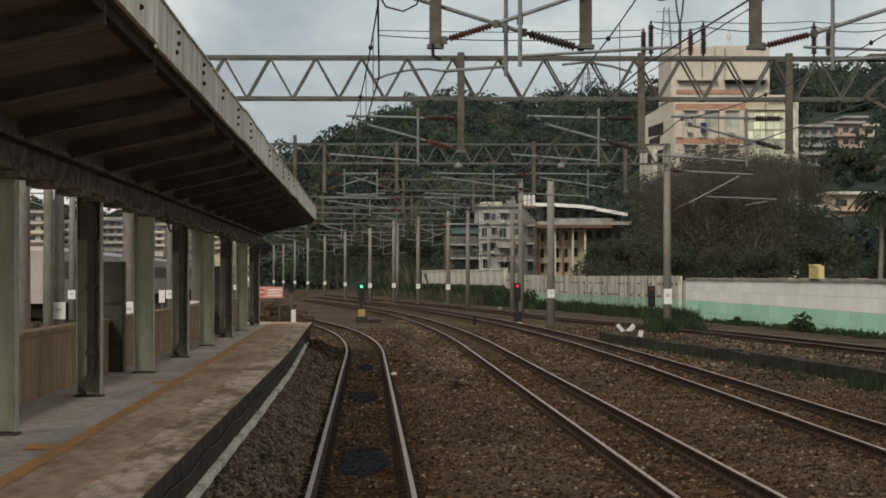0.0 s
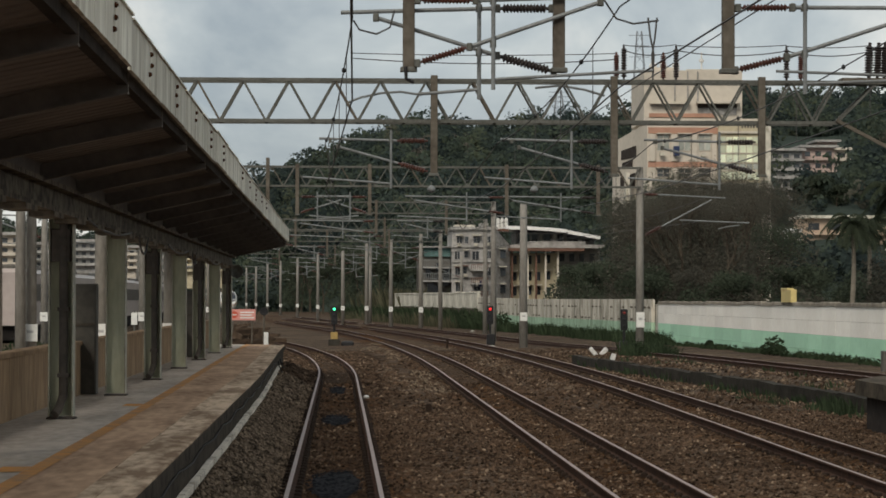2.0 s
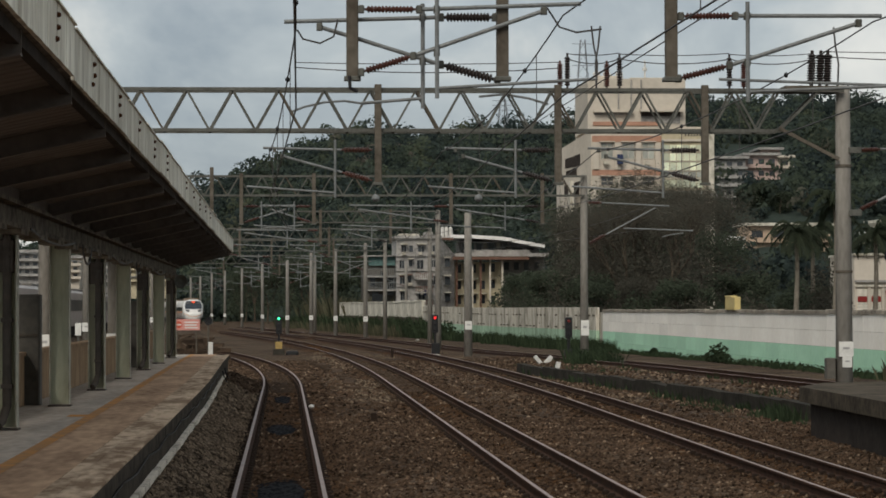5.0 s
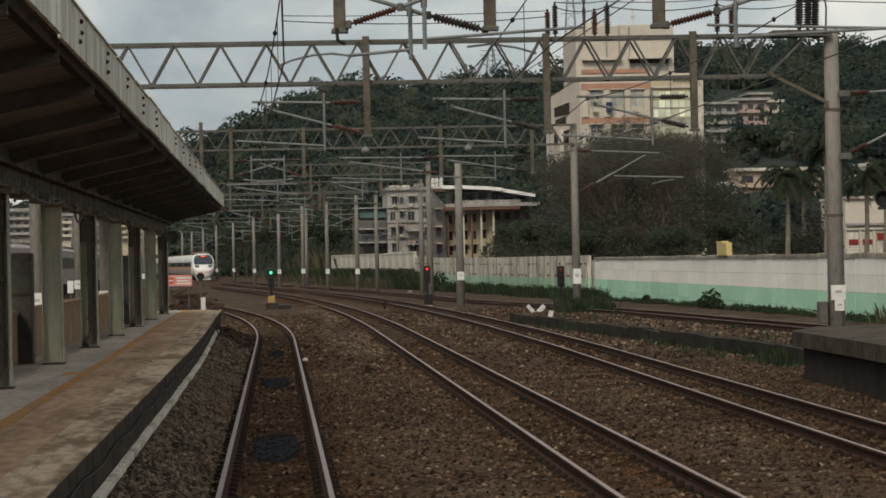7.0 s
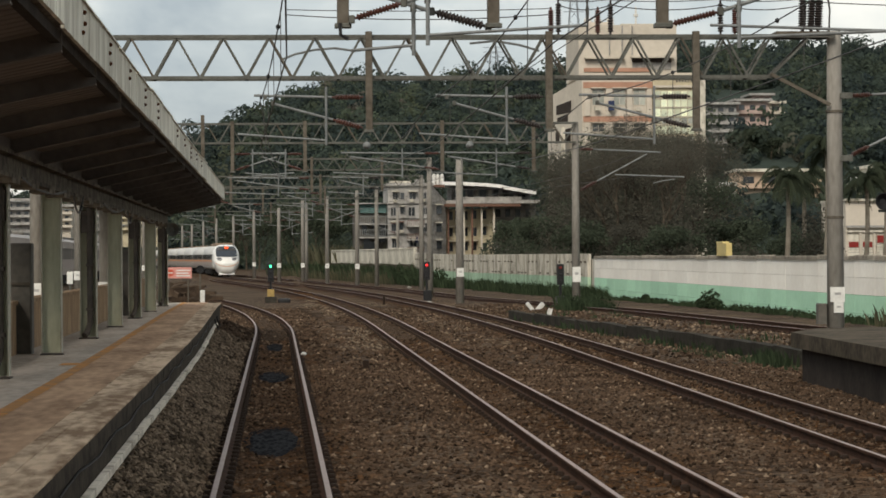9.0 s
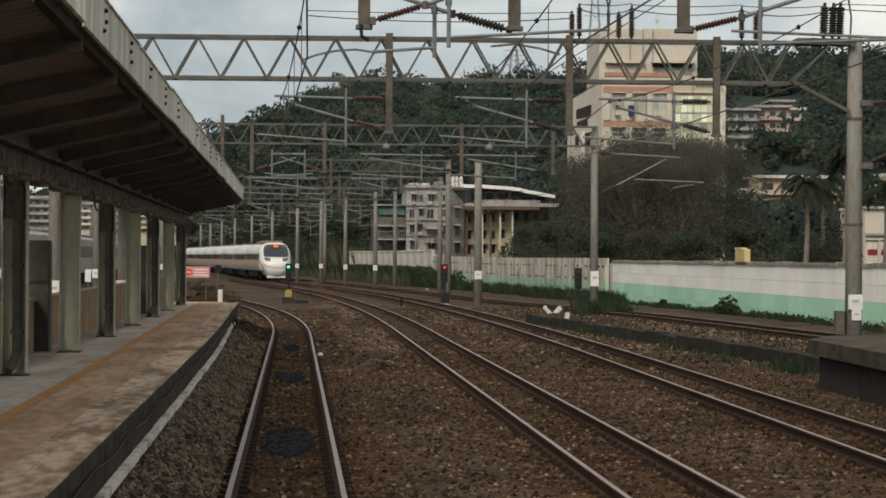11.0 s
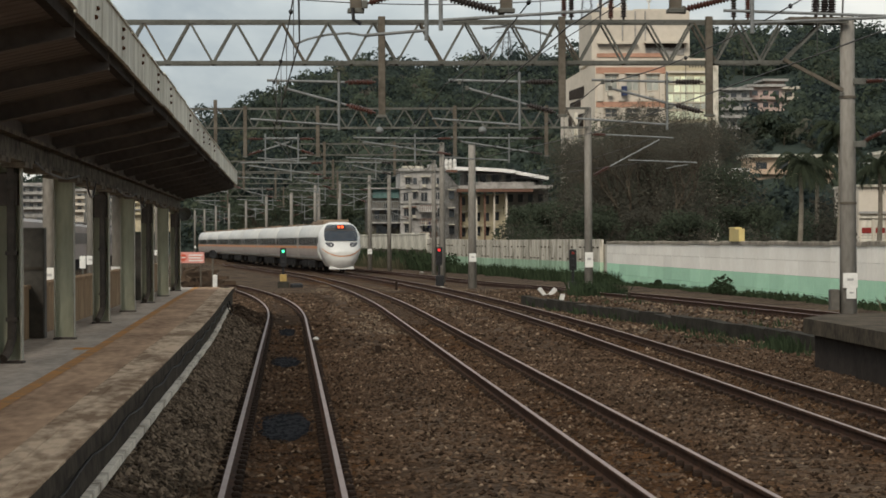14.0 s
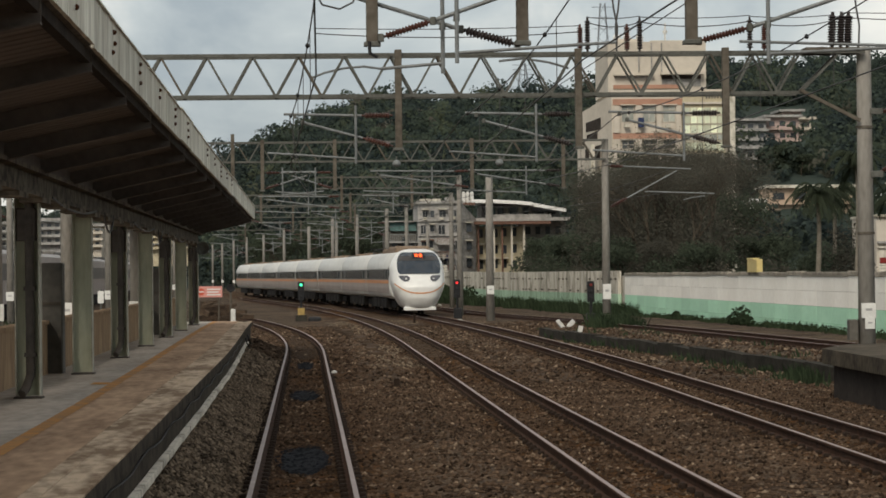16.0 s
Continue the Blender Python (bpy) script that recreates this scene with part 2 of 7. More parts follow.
YELLOW = mat("yellow_paint", (0.40, 0.28, 0.09), (0.22, 0.15, 0.06), rough=0.7, scale=6, fine=20, bump=0.04)
CREAM = mat("cream_box", (0.58, 0.47, 0.20), (0.46, 0.36, 0.15), rough=0.6, scale=2, fine=12, bump=0.03)
PINKSIGN = mat("faded_red_sign", (0.62, 0.27, 0.23), (0.48, 0.22, 0.19), rough=0.6, scale=4, fine=20, bump=0)
REDSIGN = mat("red_disc", (0.52, 0.09, 0.05), rough=0.6, bump=0)
GREENLAMP = mat("green_signal_lens", (0.05, 0.95, 0.42), (0.04, 0.85, 0.36), glow=1.3, bump=0)
REDLAMP = mat("red_signal_lens", (0.85, 0.03, 0.03), (0.75, 0.02, 0.03), glow=0.7, bump=0)
DULLRED = mat("unlit_red_lens", (0.16, 0.02, 0.015), rough=0.3, bump=0)
TILEWHITE = mat("white_wall_panel", (0.86, 0.83, 0.76), (0.76, 0.72, 0.65), rough=0.7, spec=0.2, scale=0.6, fine=5, bump=0.03, piece=0.06)
TILEGREEN = mat("mint_green_wall_panel", (0.43, 0.70, 0.51), (0.35, 0.60, 0.43), rough=0.7, spec=0.2, scale=0.6, fine=5, bump=0.03, piece=0.09)
CAPSTONE = mat("mossy_wall_cap", (0.34, 0.305, 0.25), (0.12, 0.105, 0.085), rough=0.95, spec=0.08, scale=1.2, fine=6, piece=0.2)
OLDWALL = mat("streaked_concrete_wall", (0.54, 0.505, 0.43), (0.19, 0.175, 0.14), rough=0.95, spec=0.08, scale=0.9, fine=5, stretch=(1.5, 1.5, 0.3), piece=0.12, contrast=(0.40, 0.57))
OLDGREEN = mat("faded_green_wall_paint", (0.38, 0.54, 0.40), (0.19, 0.27, 0.19), rough=0.95, spec=0.08, scale=0.9, fine=5, stretch=(1.5, 1.5, 0.3), piece=0.12)
KERBSTONE = mat("weathered_kerb_stone", (0.105, 0.088, 0.066), (0.035, 0.030, 0.024), rough=0.95, spec=0.05, scale=1.2, fine=8)
KERB = mat("blackened_kerb", (0.050, 0.046, 0.038), (0.022, 0.02, 0.017), rough=0.95, spec=0.05, scale=1.2, fine=8)
LEAF = leafy(mat("dark_foliage", (0.078, 0.096, 0.064), (0.050, 0.062, 0.042), rough=0.9, spec=0.1, scale=0.4, fine=3, island=0.15, bump=0))
LEAFBROWN = leafy(mat("thin_brown_foliage", (0.112, 0.106, 0.084), (0.072, 0.069, 0.055), rough=0.9, spec=0.1, scale=0.4, fine=3, island=0.12, bump=0))
FOREST = leafy(forest_mat(), 0.45)
SOIL = mat("forest_floor", (0.044, 0.058, 0.049), (0.032, 0.042, 0.036), rough=1, spec=0.03, scale=0.05, fine=0.4, bump=0)
PALMLEAF = leafy(mat("dark_palm_frond", (0.048, 0.062, 0.036), (0.03, 0.038, 0.023), rough=0.8, spec=0.2, scale=0.6, fine=4, bump=0))
PYLON = mat("hazy_grey_lattice", (0.24, 0.26, 0.28), (0.19, 0.205, 0.22), rough=0.8, bump=0)
BARK = mat("grey_bark", (0.095, 0.078, 0.058), (0.05, 0.04, 0.03), rough=0.95, spec=0.08, scale=3, fine=20)
PALMBARK = mat("pale_palm_bark", (0.22, 0.20, 0.165), (0.13, 0.115, 0.09), rough=0.95, spec=0.08, scale=3, fine=20)
GRASS = leafy(mat("rank_green_weeds", (0.046, 0.066, 0.035), (0.027, 0.039, 0.021), rough=0.9, spec=0.1, scale=0.7, fine=4, island=0.4, bump=0))
REED = leafy(mat("dry_reeds", (0.125, 0.110, 0.072), (0.050, 0.058, 0.034), rough=0.95, spec=0.08, scale=0.7, fine=4, island=0.4, bump=0))
HOUSEGREY = mat("grey_render_wall", (0.37, 0.36, 0.34), (0.20, 0.195, 0.185), rough=0.9, spec=0.1, scale=0.5, fine=2.5, bump=0, contrast=(0.38, 0.6))
HOUSECREAM = mat("cream_tile_wall", (0.56, 0.51, 0.435), (0.45, 0.41, 0.345), rough=0.85, spec=0.1, scale=0.2, fine=1.5, bump=0)
HOUSEPALE = mat("pale_yellow_wall", (0.52, 0.465, 0.33), (0.36, 0.315, 0.22), rough=0.85, spec=0.1, scale=0.2, fine=1.5, bump=0)
PINKBAND = mat("salmon_tile_band", (0.42, 0.245, 0.175), (0.33, 0.19, 0.135), rough=0.85, spec=0.1, scale=0.3, fine=2, bump=0)
SHUTTERRED = mat("red_shutter_paint", (0.22, 0.020, 0.016), (0.16, 0.015, 0.012), rough=0.6, scale=1, fine=6, bump=0)
TEAL = mat("faded_teal_sheet", (0.11, 0.19, 0.18), (0.06, 0.11, 0.105), rough=0.8, spec=0.15, scale=0.8, fine=4, bump=0)
BROWNAWNING = mat("rusty_brown_awning", (0.17, 0.095, 0.07), (0.10, 0.06, 0.045), rough=0.85, spec=0.1, scale=0.6, fine=3, bump=0)
OLDWHITE = mat("grimy_whitewashed_wall", (0.60, 0.57, 0.49), (0.32, 0.30, 0.24), rough=0.9, spec=0.1, scale=0.5, fine=3, stretch=(1, 1, 0.5), bump=0, contrast=(0.38, 0.58))
ROSE = mat("rose_render_wall", (0.46, 0.355, 0.315), (0.33, 0.255, 0.225), rough=0.85, spec=0.1, scale=0.3, fine=2, bump=0)
PEACH = mat("peach_render_wall", (0.52, 0.40, 0.30), (0.42, 0.32, 0.24), rough=0.85, spec=0.1, scale=0.3, fine=2, bump=0)
ROOFWHITE = mat("white_metal_roof", (0.82, 0.82, 0.80), (0.62, 0.62, 0.61), rough=0.6, spec=0.2, scale=0.4, fine=3, bump=0)
ROOFRED = mat("red_temple_tiles", (0.22, 0.065, 0.04), (0.14, 0.045, 0.03), rough=0.8, spec=0.15, scale=0.6, fine=4, bump=0)
# pale base colour paints the sky's reflection onto the window glass
PALEPANE = mat("sky_toned_window_glass", (0.40, 0.41, 0.36), (0.22, 0.235, 0.21), rough=0.2, spec=0.5, scale=0.4, fine=1.4, bump=0, piece=0.35)
PANE = mat("dark_window_glass", (0.045, 0.052, 0.058), (0.03, 0.034, 0.038), rough=0.12, spec=0.6, scale=0.3, fine=2, bump=0, piece=0.5)
CURTAINGLASS = mat("pale_curtain_glass", (0.76, 0.78, 0.56), (0.52, 0.58, 0.46), rough=0.3, spec=0.5, scale=0.25, fine=1.2, bump=0, piece=0.35)
BLUEAC = mat("blue_sign_box", (0.025, 0.040, 0.10), rough=0.5, bump=0)
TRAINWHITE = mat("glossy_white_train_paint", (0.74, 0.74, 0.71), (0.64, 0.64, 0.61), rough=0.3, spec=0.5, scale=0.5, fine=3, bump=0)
# same white as the nose, greyed: the sides' shading is put into the colour
TRAINSIDE = mat("shaded_white_car_side", (0.60, 0.60, 0.57), (0.46, 0.46, 0.435), rough=0.45, spec=0.35, scale=0.5, fine=3, bump=0)
TRAINGREY = mat("pale_grey_lower_panel", (0.40, 0.345, 0.315), (0.31, 0.265, 0.245), rough=0.4, spec=0.4, scale=0.5, fine=3, bump=0)
TRAINBAND = mat("smoked_window_band", (0.060, 0.056, 0.054), (0.040, 0.037, 0.036), rough=0.35, spec=0.3, scale=0.5, fine=3, bump=0)
SMOKEDPANE = mat("smoked_side_window", (0.048, 0.046, 0.046), (0.036, 0.034, 0.034), rough=0.25, spec=0.4, scale=0.5, fine=3, bump=0)
TRAINORANGE = mat("orange_stripe", (0.62, 0.27, 0.10), (0.52, 0.22, 0.085), rough=0.4, spec=0.4, scale=0.5, fine=3, bump=0)
TRAINGLASS = mat("windscreen_glass", (0.030, 0.040, 0.052), (0.022, 0.028, 0.036), rough=0.08, spec=0.7, scale=0.5, fine=3, bump=0)
UNDER = mat("black_underframe", (0.020, 0.018, 0.017), (0.012, 0.011, 0.01), rough=0.9, spec=0.1, scale=2, fine=10)
LED = mat("orange_destination_leds", (1.0, 0.10, 0.02), (0.8, 0.07, 0.015), glow=1.2, bump=0)
HEADLAMP = mat("headlamp_lens", (0.10, 0.10, 0.11), (0.06, 0.06, 0.065), rough=0.15, spec=0.7, bump=0)
ROOFGEAR = mat("tan_roof_equipment", (0.235, 0.175, 0.125), (0.15, 0.11, 0.08), rough=0.85, spec=0.15, scale=1.5, fine=8, bump=0)

# ---------------------------------------------------------------- builders


class Build:
    """Gathers vertices and faces of one mesh."""

    def __init__(self):
        self.v, self.f, self.m = [], [], []

    def add(self, verts, faces, slot=0):
        k = len(self.v)
        self.v += [tuple(p) for p in verts]
        self.f += [tuple(k + i for i in f) for f in faces]
        self.m += [slot] * len(faces)
        return self

    def box(self, x0, x1, y0, y1, z0, z1, slot=0, c=0.0):
        """A block; c chamfers its upright and top edges."""
        if c <= 0:
            vs = [(x, y, z) for z in (z0, z1) for x, y in ((x0, y0), (x1, y0), (x1, y1), (x0, y1))]
            return self.add(vs, [(3, 2, 1, 0), (4, 5, 6, 7), (0, 1, 5, 4), (1, 2, 6, 5), (2, 3, 7, 6), (3, 0, 4, 7)], slot)
        ring = [(x0 + c, y0), (x1 - c, y0), (x1, y0 + c), (x1, y1 - c), (x1 - c, y1), (x0 + c, y1), (x0, y1 - c), (x0, y0 + c)]
        mx, my = (x0 + x1) / 2, (y0 + y1) / 2
        top = [(x + (c if x < mx else -c) * 0.7, y + (c if y < my else -c) * 0.7) for x, y in ring]
        vs = [(x, y, z0) for x, y in ring] + [(x, y, z1 - c) for x, y in ring] + [(x, y, z1) for x, y in top]
        fs = [tuple(range(7, -1, -1)), tuple(range(16, 24))]
        for b in (0, 8):
            fs += [(b + i, b + (i + 1) % 8, b + 8 + (i + 1) % 8, b + 8 + i) for i in range(8)]
        return self.add(vs, fs, slot)

    def tube(self, p, q, r, r2=None, n=8, slot=0):
        p, q = Vector(p), Vector(q)
        r2 = r if r2 is None else r2
        d = (q - p).normalized()
        a = d.orthogonal().normalized()
        b = d.cross(a)
        vs = []
        for c, rad in ((p, r), (q, r2)):
            vs += [c + (a * math.cos(2 * math.pi * i / n) + b * math.sin(2 * math.pi * i / n)) * rad for i in range(n)]
        fs = [(i, (i + 1) % n, n + (i + 1) % n, n + i) for i in range(n)] + [tuple(range(n - 1, -1, -1)), tuple(range(n, 2 * n))]
        return self.add(vs, fs, slot)

    def path(self, pts, r, n=6, slot=0):
        """One unbroken round strand through the points."""
        pts = [Vector(p) for p in pts]
        vs, side = [], None
        for i, p in enumerate(pts):
            d = (pts[min(i + 1, len(pts) - 1)] - pts[max(i - 1, 0)]).normalized()
            side = d.orthogonal() if side is None else side - d * side.dot(d)
            side = side.normalized() if side.length > 1e-6 else d.orthogonal().normalized()
            up = d.cross(side)
            vs += [p + (side * math.cos(2 * math.pi * k / n) + up * math.sin(2 * math.pi * k / n)) * r for k in range(n)]
        fs = [(j * n + k, j * n + (k + 1) % n, (j + 1) * n + (k + 1) % n, (j + 1) * n + k) for j in range(len(pts) - 1) for k in range(n)]
        fs += [tuple(range(n - 1, -1, -1)), tuple((len(pts) - 1) * n + k for k in range(n))]
        return self.add(vs, fs, slot)

    def bar(self, p, q, w, h, slot=0):
        """A square bar from p to q, w wide across and h high."""
        p, q = Vector(p), Vector(q)
        d = (q - p).normalized()
        side = d.cross(Vector((0, 0, 1)))
        side = Vector((1, 0, 0)) if side.length < 1e-3 else side.normalized()
        up = side.cross(d)
        vs = [c + side * sx * w / 2 + up * sz * h / 2 for c in (p, q) for sx, sz in ((-1, -1), (1, -1), (1, 1), (-1, 1))]
        return self.add(vs, [(0, 1, 2, 3), (7, 6, 5, 4), (0, 4, 5, 1), (1, 5, 6, 2), (2, 6, 7, 3), (3, 7, 4, 0)], slot)

    def lathe(self, base, axis, profile, n=10, slot=0):
        """A turned body: profile rows of (distance along the axis, radius)."""
        base, d = Vector(base), Vector(axis).normalized()
        a = d.orthogonal().normalized()
        b = d.cross(a)
        vs = []
        for s, r in profile:
            vs += [base + d * s + (a * math.cos(2 * math.pi * i / n) + b * math.sin(2 * math.pi * i / n)) * r for i in range(n)]
        fs = [(k * n + i, k * n + (i + 1) % n, (k + 1) * n + (i + 1) % n, (k + 1) * n + i) for k in range(len(profile) - 1) for i in range(n)]
        fs += [tuple(range(n - 1, -1, -1)), tuple((len(profile) - 1) * n + i for i in range(n))]
        return self.add(vs, fs, slot)

    def sweep(self, section, centre, ys, slots=None):
        """A section of (x, z) carried along y on a curved centre line."""
        n = len(section)
        vs = [(centre(y) + x, y, z) for y in ys for x, z in section]
        k = len(self.v)
        self.v += vs
        for j in range(len(ys) - 1):
            for i in range(n):
                self.f.append((k + j * n + i, k + j * n + (i + 1) % n, k + (j + 1) * n + (i + 1) % n, k + (j + 1) * n + i))
                self.m.append(slots[i] if slots else 0)
        self.f += [tuple(k + i for i in range(n)), tuple(k + (len(ys) - 1) * n + i for i in range(n - 1, -1, -1))]
        self.m += [0, 0]
        return self

    def mesh(self, name, mats, smooth=False):
        me = bpy.data.meshes.new(name)
        me.from_pydata(self.v, [], self.f)
        for m in mats if isinstance(mats, (list, tuple)) else [mats]:
            me.materials.append(m)
        me.polygons.foreach_set("material_index", self.m)
        if smooth:
            me.polygons.foreach_set("use_smooth", [True] * len(self.f))
        bm = bmesh.new()
        bm.from_mesh(me)
        if len(self.f) < 20000:
            bmesh.ops.recalc_face_normals(bm, faces=bm.faces)
        bm.to_mesh(me)
        bm.free()
        me.update()
        return me


def part(name, build, material, parent=None, label="", smooth=False):
    ob = new(name, build.mesh(name, material, smooth))
    if parent:
        ob.parent = parent
    if label:
        ob["label"] = label
    return ob


def thing(name, at, label, category, group="", kind=""):
    ob = new(name)
    ob.location = at
    ob.empty_display_size = 0.2
    return tagged(ob, label, category, group, kind)


def same(name, mesh, parent, at=(0, 0, 0), rz=0.0):
    """One more piece on a shared mesh."""
    ob = new(name, mesh)
    ob.parent = parent
    ob.location = at
    ob.rotation_euler = (0, 0, rz)
    return ob


def sight(u, v, d):
    """The place d metres ahead at a bearing of u to the right and v down, in 1/4672 of the distance, from the lens."""
    return Vector((u * d / 4672, d, EYE - v * d / 4672))


def bend(y, x, start, radius, end):
    """Offset of a line that runs straight, then bends to the left between start and end, then runs straight again."""
    if y <= start:
        return x
    c = min(y, end) - start
    return x - c * c / (2 * radius) - max(y - end, 0) * c / radius


def line_1(y):
    return bend(y, -0.06, 75, 571, 142)


def line_2(y):
    return bend(y, 3.63, 82, 1460, 210)


def line_3(y):
    return bend(y, 7.15 + 0.01 * (min(y, 65) - 36), 76, 1526, 210)


def line_4(y):
    return bend(y, 13.9 - 0.055 * (y - 70), 150, 1500, 200)


def rise_4(y):
    """Height of the outer line above the others."""
    t = min(max((150 - y) / 65, 0), 1)
    return 0.25 * t * t * (3 - 2 * t)


LINES = (line_1, line_2, line_3, line_4)


def wall_x(y):
    pts = ((20, 17.8), (147, 17.6), (200, 13.5), (300, 5.5), (420, -5.0), (600, -22))
    return float(np.interp(y, [p[0] for p in pts], [p[1] for p in pts]))

# ---------------------------------------------------------------- ground and tracks
rng = random.Random(7)


def smooth(a, b, x):
    t = min(max((x - a) / (b - a), 0), 1)
    return t * t * (3 - 2 * t)


def ground_z(x, y):
    z = -0.155 + 0.03 * noise.noise((x * 0.9, y * 0.35, 0)) + 0.02 * noise.noise((x * 3, y * 1.5, 4))
    near_rail = min(abs(x - c(y)) for c in LINES)
    z -= 0.07 * smooth(0.6, 0.1, near_rail) * 0.5
    z += 0.38 * smooth(-0.68, -1.7, x) * smooth(92, 80, y)          # ballast heaped against the platform
    z += 0.10 * smooth(1.1, 1.8, x) * smooth(2.7, 2.0, x)
    z += (rise_4(y) + 0.02) * smooth(line_4(y) - 3.4, line_4(y) - 1.7, x) * smooth(50, 56, y)   # higher bed of the outer line
    z += 0.35 * smooth(-5, -9, x)
    return z


def rust_share(x, y):
    d = min(abs(x - c(y)) for c in LINES[:3])
    r = smooth(1.7, 0.5, d) * 0.8 + 0.2 * smooth(-1.0, 0.2, x) - 0.05 * smooth(-0.7, -1.1, x)
    return max(0.0, r - 0.25 * smooth(8.5, 10, x))


def build_ground():
    xs = [-3000, -900, -300, -120, -60, -35, -22] + list(np.arange(-16, -4, 1.5)) + list(np.arange(-4, 12, 0.16)) + list(np.arange(12, 24, 0.8)) + [26, 32, 45, 70, 140, 400, 1200, 3000]
    ys = [-400, -100, -20] + list(np.arange(5, 20, 2.5)) + list(np.arange(20, 60, 0.35)) + list(np.arange(60, 130, 0.9)) + list(np.arange(130, 300, 4)) + [320, 360, 420, 520, 800, 1400, 2400, 4200]
    vs, cols = [], []
    for y in ys:
        for x in xs:
            inside = -30 < x < 40 and 0 < y < 400
            vs.append((x, y, ground_z(x, y) if inside else -0.15))
            cols.append(rust_share(x, y) if inside else 0.2)
    n = len(xs)
    fs = [(j * n + i, j * n + i + 1, (j + 1) * n + i + 1, (j + 1) * n + i) for j in range(len(ys) - 1) for i in range(n - 1)]
    me = bpy.data.meshes.new("ground")
    me.from_pydata(vs, [], fs)
    me.materials.append(BALLAST)
    at = me.attributes.new("rust", "FLOAT", "POINT")
    at.data.foreach_set("value", cols)
    me.polygons.foreach_set("use_smooth", [True] * len(fs))
    return tagged(new("ground", me), "brown and grey stone ballast stained with brake dust", "ground", kind="structure")


build_ground()


OIL_PATCHES = ((34.0, 2.5, 0.34), (52, 2.2, 0.28), (69, 2.4, 0.20))


def build_stones():
    """Loose ballast stones on the bed, each an uneven eight-sided lump."""
    b, g = Build(), Build()
    for k in range(72000):
        near = rng.random() < 0.72
        y = 22 + 34 * rng.random() ** 0.8 if near else rng.uniform(56, 120)
        x = rng.uniform(-1.45, 10.5) if near else rng.uniform(-2.5, 11)
        t1 = line_1(y)
        if abs(abs(x - t1) - 0.53) < 0.09 or abs(abs(x - line_2(y)) - 0.53) < 0.09 or abs(abs(x - line_3(y)) - 0.53) < 0.09:
            continue
        if any(((x - t1) / rx) ** 2 + ((y - oy) / ry) ** 2 < 1 for oy, ry, rx in OIL_PATCHES):
            continue
        if k % 6 == 0:
            x = rng.uniform(-1.75, -0.66)
        s = rng.uniform(0.014, 0.041) * (1.0 if near else 1.6)
        if x < -0.62:
            s *= 1.25
        z = ground_z(x, y) + s * 0.2
        a = rng.uniform(0, 6.28)
        ca, sa = math.cos(a), math.sin(a)
        q = [rng.uniform(0.65, 1.35) * s for _ in range(6)]
        (g if (x < -0.62 and y < 72) or rng.random() < 0.085 else b).add([(x + q[0] * ca, y + q[0] * sa, z), (x - q[1] * sa, y + q[1] * ca, z), (x - q[2] * ca, y - q[2] * sa, z), (x + q[3] * sa, y - q[3] * ca, z),
               (x, y, z + q[4] * 0.75), (x, y, z - q[5])], [(0, 1, 4), (1, 2, 4), (2, 3, 4), (3, 0, 4), (1, 0, 5), (2, 1, 5), (3, 2, 5), (0, 3, 5)])
    for k in range(5200):
        y = 54 + 58 * rng.random() ** 1.3
        edge = float(np.interp(y, (52, 57, 65.5, 74, 84, 96, 112), (11.2, 10.95, 10.56, 10.0, 9.3, 8.6, 7.8)))
        x = edge + rng.uniform(-1.0, 4.2)
        if abs(x - line_4(y)) < 1.0 or abs(x - line_3(y)) < 0.95:
            continue
        s = rng.uniform(0.025, 0.065)
        z = ground_z(x, y) + s * 0.2
        q = [rng.uniform(0.6, 1.4) * s for _ in range(6)]
        (g if k % 3 == 0 else b).add([(x + q[0], y, z), (x, y + q[1], z), (x - q[2], y, z), (x, y - q[3], z), (x, y, z + q[4] * 0.8), (x, y, z - q[5])],
              [(0, 1, 4), (1, 2, 4), (2, 3, 4), (3, 0, 4), (1, 0, 5), (2, 1, 5), (3, 2, 5), (0, 3, 5)])
    w = Build()
    for k in range(5200):
        y = 66 + 70 * rng.random() ** 1.2
        side = line_2(y) - 1.25 if k % 3 else line_3(y) + rng.choice((-1.5, 1.5))
        x = side + rng.gauss(0, 0.42)
        if noise.noise((x * 0.6, y * 0.12, 2)) < -0.1 or min(abs(x - c(y)) for c in LINES[:3]) < 0.7:
            continue
        s, z = rng.uniform(0.02, 0.05), ground_z(x, y)
        q = [rng.uniform(0.6, 1.4) * s for _ in range(6)]
        w.add([(x + q[0], y, z), (x, y + q[1], z), (x - q[2], y, z), (x, y - q[3], z), (x, y, z + q[4] * 0.8), (x, y, z - q[5])],
              [(0, 1, 4), (1, 2, 4), (2, 3, 4), (3, 0, 4), (1, 0, 5), (2, 1, 5), (3, 2, 5), (0, 3, 5)])
    tagged(part("shoulder_stones", w, STONEPALE), "pale dusty stones along the track shoulders", "ballast", kind="stuff")
    ob = part("ballast_stones", b, STONE)
    tagged(ob, "loose brown crushed ballast stones", "ballast", kind="stuff")
    tagged(part("ballast_stones", g, STONEGREY), "loose grey crushed ballast stones", "ballast", kind="stuff")


build_stones()

RAIL = [(-0.062, -0.15), (0.062, -0.15), (0.062, -0.138), (0.010, -0.118), (0.010, -0.042), (0.034, -0.030), (0.034, -0.006), (0.026, 0.0), (-0.026, 0.0), (-0.034, -0.006), (-0.034, -0.030), (-0.010, -0.042), (-0.010, -0.118), (-0.062, -0.138)]
RAIL_SLOTS = [0, 0, 0, 0, 0, 0, 0, 1, 0, 0, 0, 0, 0, 0]


